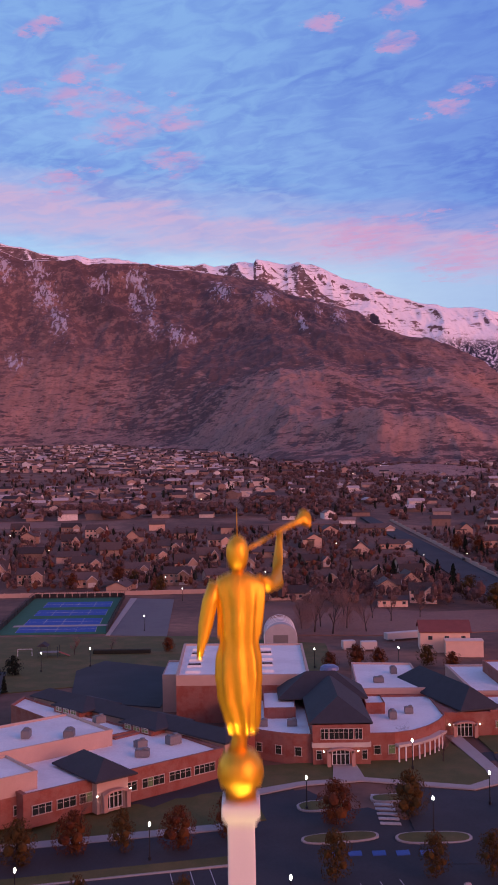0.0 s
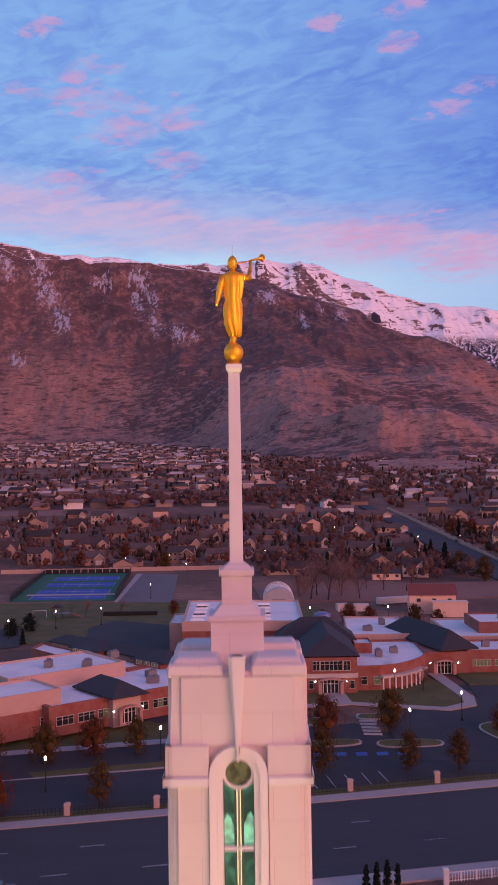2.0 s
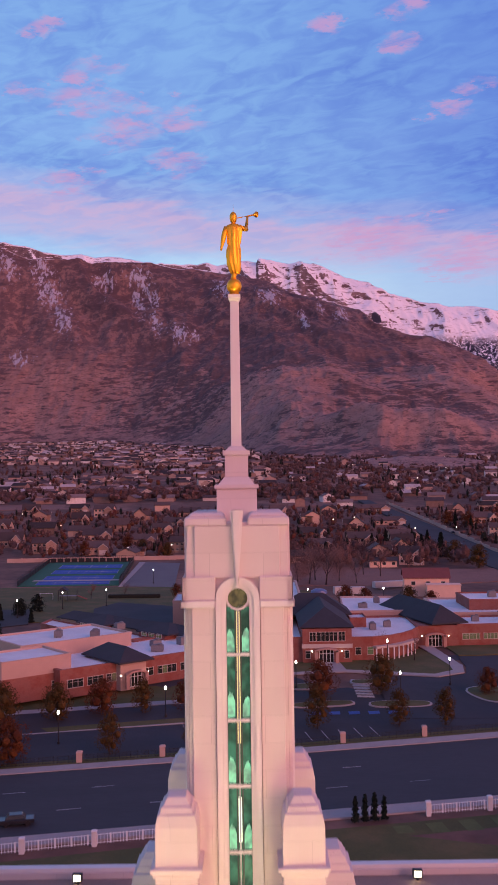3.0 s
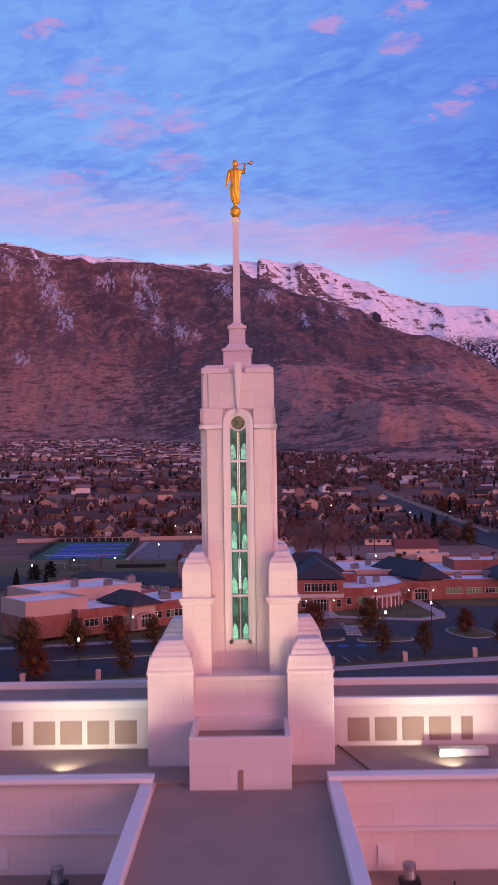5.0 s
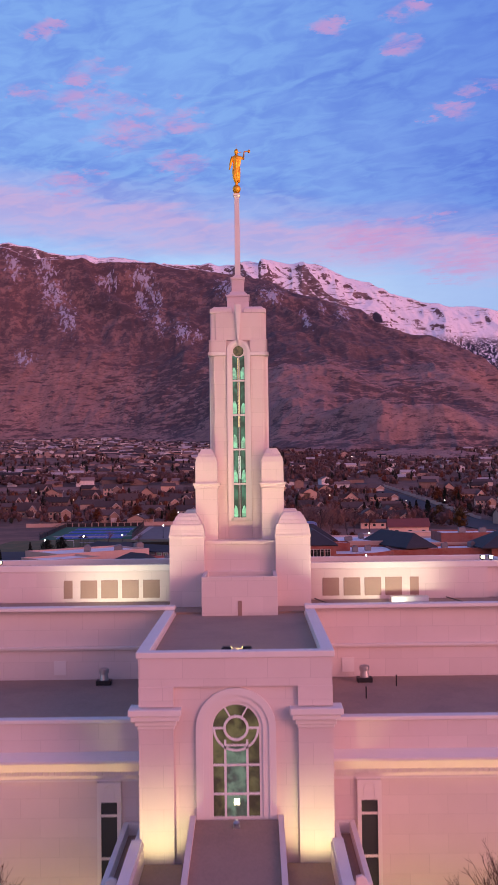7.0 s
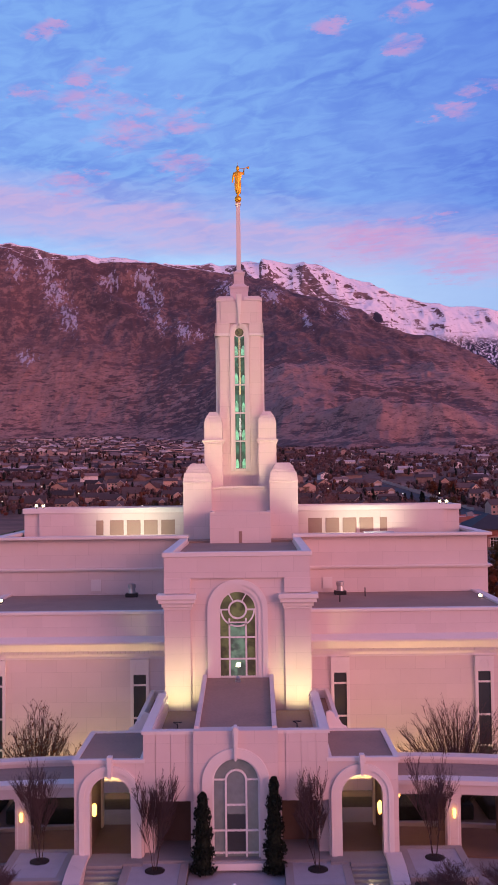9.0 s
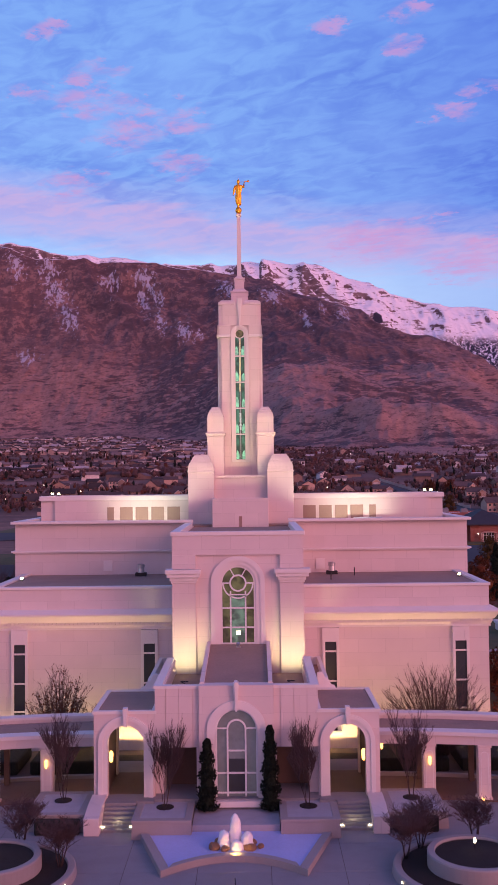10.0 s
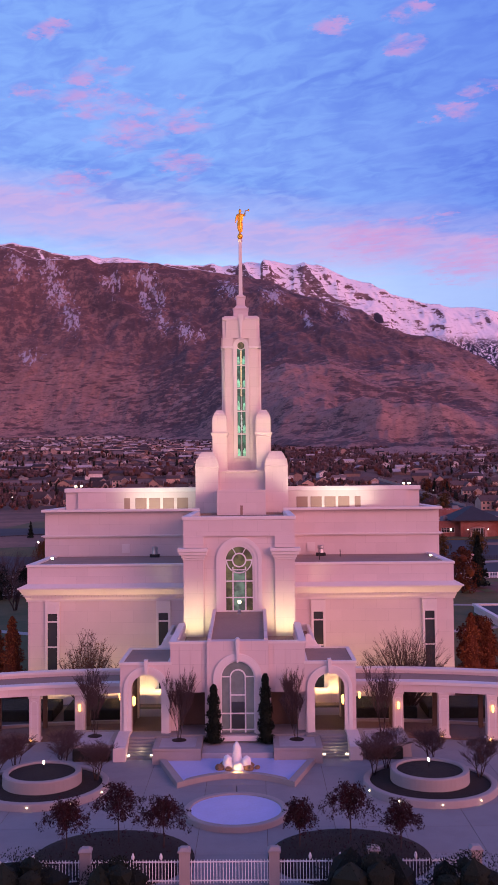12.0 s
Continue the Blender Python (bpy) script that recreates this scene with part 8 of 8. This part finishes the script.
def soup(name, quads, material, label, category):
    """One mesh from loose four-cornered faces: array n x 4 x 3."""
    q = np.asarray(quads, np.float32).reshape(-1, 4, 3)
    me = bpy.data.meshes.new(name)
    me.vertices.add(len(q) * 4)
    me.vertices.foreach_set("co", q.ravel())
    me.loops.add(len(q) * 4)
    me.loops.foreach_set("vertex_index", np.arange(len(q) * 4, dtype=np.int32))
    me.polygons.add(len(q))
    me.polygons.foreach_set("loop_start", np.arange(len(q), dtype=np.int32) * 4)
    me.polygons.foreach_set("loop_total", np.full(len(q), 4, np.int32))
    me.update(calc_edges=True)
    me.materials.append(material)
    return tagged(new(name, me), label, category, "", "stuff")


def town_mesh(name, faces_of, places, material, label, category):
    """Joined pieces with shared corners, so that each house keeps one tone."""
    verts, faces = [], []
    for p in places:
        v, f = faces_of(p)
        n = len(verts)
        verts.extend(v)
        faces.extend([[n + i for i in q] for q in f])
    me = bpy.data.meshes.new(name)
    me.from_pydata(verts, [], faces)
    me.update()
    me.materials.append(material)
    return tagged(new(name, me), label, category, "", "stuff")


def house_walls(p):
    x, y, z, w, d, h, rise, turn = p
    c, s = math.cos(turn), math.sin(turn)
    pt = lambda a, b_, k: (x + a * c - b_ * s, y + a * s + b_ * c, z + k)
    v = [pt(sx * w, sy * d, k) for k in (-2, h) for sx, sy in ((-1, -1), (1, -1), (1, 1), (-1, 1))] + [pt(-w, 0, h + rise), pt(w, 0, h + rise)]
    return v, [[0, 1, 5, 4], [1, 2, 6, 9, 5], [2, 3, 7, 6], [3, 0, 4, 8, 7]]


def house_roofs(p):
    x, y, z, w, d, h, rise, turn = p
    c, s = math.cos(turn), math.sin(turn)
    pt = lambda a, b_, k: (x + a * c - b_ * s, y + a * s + b_ * c, z + k)
    o = 0.6
    v = [pt(-w - o, -d - o, h - 0.2), pt(w + o, -d - o, h - 0.2), pt(w + o, 0, h + rise + 0.15), pt(-w - o, 0, h + rise + 0.15), pt(w + o, d + o, h - 0.2), pt(-w - o, d + o, h - 0.2)]
    return v, [[0, 1, 2, 3], [3, 2, 4, 5]]


FAR_WALL = island_mat("far_house_walls", [(0.44, 0.31, 0.27), (0.22, 0.15, 0.13), (0.62, 0.52, 0.48), (0.30, 0.20, 0.17), (0.72, 0.67, 0.66)], 0.85)
FAR_ROOF = island_mat("far_house_roofs", [(0.085, 0.062, 0.064), (0.20, 0.14, 0.135), (0.05, 0.040, 0.043), (0.24, 0.17, 0.155), (0.46, 0.40, 0.40), (0.10, 0.07, 0.068)], 0.8)
rng = random.Random(5)
places = []


def settle(n, y0, y1, u0, u1, size, gap):
    made = 0
    tries = 0
    while made < n and tries < n * 12:
        tries += 1
        y = y0 + (y1 - y0) * rng.random()
        u = rng.uniform(u0, u1)
        x = u * (y + 60)
        street_x = float(np.interp(y, [300, 380, 500, 780, 1300], [104, 103, 101, 90, 84]))
        if street_x - 10 < x < street_x + 32 and y < 800:
            continue
        if any(abs(x - q[0]) < gap and abs(y - q[1]) < gap for q in places[-260:]):
            continue
        z = float(far_height(x, y))
        big_ = rng.uniform(0.8, 1.3) * size
        places.append((x, y, z, 6.5 * big_, 4.6 * big_, rng.choice((2.9, 3.2, 5.2)) * size, 2.2 * big_, rng.choice((0, 0, math.pi / 2)) + rng.uniform(-0.25, 0.25)))
        made += 1


settle(26, 800, 900, -0.30, -0.04, 1.0, 24)
settle(150, 900, 1180, -0.30, -0.11, 1.0, 15)
settle(40, 1000, 1300, -0.12, 0.02, 1.1, 24)
settle(820, 1600, 3030, -0.32, -0.03, 1.1, 20)
settle(70, 1450, 2300, -0.05, 0.12, 1.1, 30)
settle(70, 720, 1300, 0.03, 0.32, 1.0, 26)
settle(60, 1300, 1700, 0.10, 0.32, 1.1, 30)
settle(60, 1480, 1620, -0.16, 0.0, 1.2, 16)
town_mesh("far_town_walls", house_walls, places, FAR_WALL, "many small pale houses of the distant town", "houses")
town_mesh("far_town_roofs", house_roofs, places, FAR_ROOF, "many small pitched roofs of the distant town", "roofs")

nr = np.random.RandomState(9)


def clumps(n, y0, y1, u0, u1, height, width, leaves, leaf, avoid=None, core=True):
    """Loose foliage faces for n distant trees."""
    y = y0 + (y1 - y0) * nr.rand(n)
    x = (u0 + (u1 - u0) * nr.rand(n)) * (y + 60)
    keep = np.ones(n, bool)
    sx = np.interp(y, [300, 380, 500, 780, 1300], [104, 103, 101, 90, 84])
    keep &= ~((x > sx - 4) & (x < sx + 24) & (y < 790))
    if avoid is not None:
        keep &= ~avoid(x, y)
    x, y = x[keep], y[keep]
    n = len(x)
    z = far_height(x, y)
    hgt = height * (0.6 + 0.8 * nr.rand(n))
    wid = width * (0.6 + 0.8 * nr.rand(n))
    leaves = max(int(leaves * (0.62 if core else 1.0)), 8)
    d = nr.normal(size=(n, leaves, 3))
    d /= np.linalg.norm(d, axis=2, keepdims=True)
    d *= 0.32 + 0.68 * nr.rand(n, leaves, 1) ** 0.7
    c = np.stack([x[:, None] + d[..., 0] * wid[:, None] / 2, y[:, None] + d[..., 1] * wid[:, None] / 2, z[:, None] + hgt[:, None] * (0.56 + 0.44 * d[..., 2])], -1)
    a = nr.normal(size=(n, leaves, 3))
    a /= np.linalg.norm(a, axis=2, keepdims=True)
    bb = np.cross(a, nr.normal(size=(n, leaves, 3)))
    bb /= np.linalg.norm(bb, axis=2, keepdims=True) + 1e-9
    s = leaf * 0.85 * (0.5 + nr.rand(n, leaves, 1))
    q = np.stack([c + a * s, c + bb * s * 0.6, c - a * s, c - bb * s * 0.6], 2).reshape(-1, 4, 3)
    if not core:
        return q
    # a rough inner mass of twigs, so that no crown is see-through
    lon, lat = np.linspace(0, 2 * np.pi, 8)[:-1], np.radians([-80, -35, 15, 55, 85])
    rad = (0.30 + 0.34 * nr.rand(n, 5, 7))
    px = rad * np.cos(lat)[None, :, None] * np.cos(lon)[None, None, :] * wid[:, None, None] / 2 + x[:, None, None]
    py = rad * np.cos(lat)[None, :, None] * np.sin(lon)[None, None, :] * wid[:, None, None] / 2 + y[:, None, None]
    pz = z[:, None, None] + hgt[:, None, None] * (0.50 + 0.48 * rad * np.sin(lat)[None, :, None])
    pts = np.stack([px, py, pz], -1)
    nxt = np.roll(pts, -1, 2)
    body = np.stack([pts[:, :-1], nxt[:, :-1], nxt[:, 1:], pts[:, 1:]], 3).reshape(-1, 4, 3)
    return np.concatenate([q, body])


FAR_TWIG = island_mat("far_bare_trees", [(0.120, 0.070, 0.066), (0.080, 0.047, 0.047), (0.150, 0.088, 0.080), (0.098, 0.057, 0.055)], 0.95)
FAR_RED = island_mat("far_russet_trees", [(0.15, 0.040, 0.032), (0.10, 0.032, 0.028), (0.14, 0.062, 0.034)], 0.95)
FAR_PINE = island_mat("far_dark_conifers", [(0.018, 0.022, 0.018), (0.026, 0.030, 0.022), (0.014, 0.016, 0.014)], 0.95)
strip_field = lambda x, y: (y > 735) & (y < 792) & (x < 60)
near_open = lambda x, y: strip_field(x, y) | ((y < 436) & (x < 5)) | ((y < 372) & (x > 55))
soup("far_bare_woods", np.concatenate([clumps(260, 376, 460, 0.0, 0.30, 8, 7, 170, 0.30, near_open), clumps(1250, 440, 690, -0.30, 0.30, 5.6, 5.4, 170, 0.19, strip_field), clumps(380, 792, 900, -0.30, 0.10, 9, 11, 130, 0.4), clumps(420, 900, 1400, -0.30, 0.30, 7, 9, 90, 0.5), clumps(760, 735, 1700, 0.02, 0.31, 8, 10, 95, 0.5), clumps(1100, 1350, 3060, -0.32, -0.03, 5.5, 8, 50, 0.7), clumps(900, 1350, 2000, -0.03, 0.32, 7, 10, 55, 0.7)]), FAR_TWIG, "hazy mass of bare winter trees across the town", "trees")
HAZE = island_mat("pale_reddish_twig_haze", [(0.22, 0.125, 0.112), (0.16, 0.092, 0.085), (0.26, 0.15, 0.13)], 0.95)
soup("cottonwood_twigs", clumps(16, 314, 340, 0.045, 0.098, 11, 7.5, 2200, 0.085, None, False), HAZE, "pale hazy twig crowns of tall bare cottonwoods", "trees")
soup("far_russet_woods", np.concatenate([clumps(320, 436, 690, -0.30, 0.30, 6, 5, 160, 0.2, strip_field), clumps(110, 735, 1400, -0.30, 0.30, 9, 8, 80, 0.5, strip_field), clumps(180, 1400, 2600, -0.3, 0.3, 8, 10, 50, 0.7)]), FAR_RED, "scattered trees with russet autumn leaves", "trees")
soup("far_conifers", np.concatenate([clumps(280, 440, 690, -0.30, 0.30, 7, 3.4, 200, 0.2, strip_field), clumps(260, 735, 1500, -0.30, 0.30, 11, 5.0, 80, 0.5, strip_field), clumps(520, 1500, 3000, -0.32, 0.12, 9, 6, 45, 0.7)]), FAR_PINE, "scattered dark conifers across the town", "trees")
sheet("field_strip", [(-300, 737), (70, 737), (80, 788), (-300, 790)], DIRT, "reddish brown strip of open field", "field", 0.5)
LAMPS = mat("far_town_lights", (1, 1, 1), 0.5, bump=0.0, emit=(1.0, 0.86, 0.62), power=5.0)
lights = []
for k in range(38):
    y = rng.uniform(430, 2300)
    x = rng.uniform(-0.29, 0.29) * (y + 60)
    z = float(far_height(x, y)) + 5.5
    r = 0.22 + y * 0.00022
    lights += [[(x - r, y, z), (x, y - r, z - r), (x + r, y, z), (x, y + r, z + r)], [(x - r, y, z), (x, y - r, z + r), (x + r, y, z), (x, y + r, z - r)]]
soup("far_street_lights", lights, LAMPS, "tiny glowing street lights of the town", "lights")

# larger single trees
PALE_TWIG = mat("pale_reddish_twigs", (0.20, 0.115, 0.102), 0.9, vary=0.2, scale=2, fine=10, bump=0.0)
giant = bare_tree("tall_bare_tree", "tall leafless tree with a fine reddish crown", 500, 15, 0.8, 0.3, 1, 3, 7, "tall bare trees", (22, 322, gz(322)), 0.5, 0.3, PALE_TWIG)
for k, (x, y, s) in enumerate(((28, 318, 1.05), (34, 330, 0.95), (25, 334, 0.9), (40, 322, 0.8), (18, 330, 0.85), (52, 345, 0.75), (-55, 286, 0.4), (-44, 290, 0.35), (64, 352, 0.6), (46, 352, 0.7), (36, 360, 0.7), (30, 178, 0.4), (36.5, 172, 0.42), (-28, 143, 0.36))):
    copy_thing(giant, pose(x, y, gz(y), 0, 0, 53 * k) @ Matrix.Scale(s, 4))
pine = cone_tree("dark_conifer", "dark green conifer standing by a house", 510, 11, 5.0, 900, NEEDLE, 0.45, "dark conifers", (84, 432, gz(432)), 0.8)
for k, (x, y, s) in enumerate(((94, 471, 0.85), (96.7, 446, 0.95), (88, 484, 0.8), (128, 560, 1.0), (133, 540, 0.9), (92, 425, 1.1), (62, 452, 0.9), (70, 458, 1.0), (48, 440, 0.8), (-75, 205, 0.5), (-68, 214, 0.55), (-74, 240, 0.45), (-64, 236, 0.4), (140, 425, 1.2), (150, 432, 1.1), (-10, 462, 0.7), (-48, 470, 0.8))):
    copy_thing(pine, pose(x, y, gz(y), 0, 0, 31 * k) @ Matrix.Scale(s, 4))
for k, (x, y, s, kind) in enumerate(((134.8, 555, 1.7, 1), (93.5, 400, 1.5, 0), (126, 575, 1.5, 1), (30, 262, 1.0, 1), (36, 260, 0.9, 1), (50, 262, 0.9, 0), (56, 256, 0.8, 1), (98, 372, 1.5, 0), (78, 248, 1.1, 1), (-42, 436, 1.2, 0), (-86, 452, 1.2, 1), (-57, 460, 1.1, 0), (22, 258, 0.8, 1), (-26, 290, 0.7, 1), (-66, 470, 1.3, 1), (104, 262, 1.0, 1))):
    copy_thing(kinds[kind], pose(x, y, gz(y), 0, 0, 41 * k) @ Matrix.Scale(s, 4))

# cars on the streets
CAR_PAINT = mat("parked_car_paint", (0.025, 0.025, 0.03), 0.35, 0.0, vary=0.05, bump=0.0, random=0.6, coat=0.5)


def car_at(x, y, turn, z):
    t = thing("car", "small dark parked car at the roadside", "car", (x, y, z), "cars", turn=turn)
    b = B()
    bx(b, -2.2, 2.2, -0.88, 0.88, 0.3, 0.85)
    frustum(b, -0.15, 0, 0.85, 1.42, 1.35, 0.82, 0.85, 0.68)
    part("body", b, CAR_PAINT, t, bevel=0.07)
    for sx in (-1.35, 1.35):
        for sy in (-0.82, 0.82):
            b = B()
            prism(b, [(sx + 0.32 * math.cos(2 * math.pi * i / 12), 0.32 + 0.32 * math.sin(2 * math.pi * i / 12)) for i in range(12)], sy - 0.1, sy + 0.1)
            part("wheel", b, BLACK, t)
    b = B()
    frustum(b, -0.15, 0, 0.92, 1.36, 1.27, 0.84, 0.9, 0.71)
    part("windows", b, DARK_GLASS, t)
    return t


first_car = car_at(*street(-32.5, -8.5), ROAD_TURN, 1.28)
for x, y, turn in ((112, 470, 84), (120, 530, 84), (131, 440, 80), (136, 455, 20), (126, 620, 84), (-60, 478, 0), (-40, 484, 0), (-70, 452, 0)):
    copy_thing(first_car, pose(x, y, gz(y) + 0.35, 0, 0, turn))

# ---------------------------------------------------------------- roof furniture of the temple
def roof_vent(x, y, z, h=1.3):
    t = thing("roof_vent", "grey metal roof vent with a dark curb", "roof vent", (x, y, z), "roof vents")
    b = B()
    bx(b, -0.55, 0.55, -0.4, 0.4, 0, 0.35)
    part("curb", b, BLACK, t, bevel=0.03)
    b = B()
    lathe(b, [(0.34, 0.35), (0.28, 0.8), (0.36, 0.85), (0.36, h), (0.2, h + 0.08)], 14)
    part("hood", b, STEEL, t, smooth=False)


roof_vent(-10.0, -11.6, 14.28, 1.15)
roof_vent(9.1, -11.6, 14.28, 1.15)
for x, y in ((11.2, -13.2), (8.6, -17.0)):
    b = B()
    tube(b, [(0, 0, 0, 0.05), (0, 0, 0.8, 0.05)], 8)
    single("vent_pipe", b, BLACK, "thin black vent pipe on the roof", "pipe", group="vent pipes", at=(x, y, 14.28))
for x in (-0.55, 0.66):
    b = B()
    bx(b, -0.3, 0.3, -0.3, 0.3, 0, 0.28)
    bx(b, -0.24, 0.24, -0.24, 0.24, 0.28, 0.34)
    single("roof_hatch", b, BLACK, "low black vent box near the parapet", "vent", group="parapet vents", at=(x, -25.6, 19.0), bevel=0.03)
b = B()
prism(b, [(-0.5, 0), (0.5, 0), (0.35, 0.45), (-0.35, 0.45)], -1.5, 1.5, "x")
single("skylight", b, STEEL, "low bright metal skylight on the upper roof", "skylight", at=(13.6, -4.6, 19.22), bevel=0.03)
for x0, y0, x1, y1 in ((6.1, -2.4, 7.6, -8.2), (17.0, -2.4, 18.2, -8.2)):
    b = B()
    tube(b, [(x0, y0, 19.27, 0.05), (x1, y1, 19.27, 0.05)], 6)
    single("roof_cable", b, BLACK, "dark cable lying across the roof", "cable", group="roof cables")


def flood_fixture(x, y, z, turn, k=1.0):
    t = thing("floodlight", "small black floodlight with a glowing lens", "floodlight", (x, y, z), "floodlights", turn=turn)
    b = B()
    bx(b, -0.2 * k, 0.2 * k, -0.1 * k, 0.16 * k, 0.12 * k, 0.42 * k)
    part("housing", b, BLACK, t, bevel=0.03)
    b = B()
    bx(b, -0.15 * k, 0.15 * k, -0.13 * k, -0.09 * k, 0.16 * k, 0.38 * k)
    part("lens", b, LAMP, t)
    b = B()
    bx(b, -0.06 * k, 0.06 * k, -0.06 * k, 0.06 * k, 0, 0.2 * k)
    part("stand", b, BLACK, t)


for s in (-1, 1):
    flood_fixture(s * 21.0, -15.5, 14.28, 0)
    flood_fixture(s * 20.9, -1.9, 22.22, 0)
    flood_fixture(s * 20.2, -1.9, 22.22, 0)
    flood_fixture(s * 12.0, 23.6, 16.9, 0, 1.7)
    flood_fixture(s * 13.6, 18.7, 16.9, 0, 1.2)
    flood_fixture(s * 15.0, 18.7, 16.9, 0, 1.2)
b = B()
bx(b, -0.2, 0.2, -0.15, 0.15, 0.0, 0.12)
lathe(b, [(0.12, 0.12), (0.2, 0.3), (0.08, 0.45)], 10)
single("roof_light", b, STEEL, "small metal lamp on the porch roof", "roof lamp", at=(0, -29.3, 10.09))
for s in (-1, 1):
    b = B()
    tube(b, [(0, 0, 0, 0.04), (0, 0, 0.3, 0.04), (-0.3, 0, 0.45, 0.04), (0.3, 0, 0.45, 0.04)], 6)
    single("roof_bracket", b, BLACK, "small black bracket on the side roof", "bracket", group="side roof brackets", at=(s * 4.1, -33.5, 7.8))
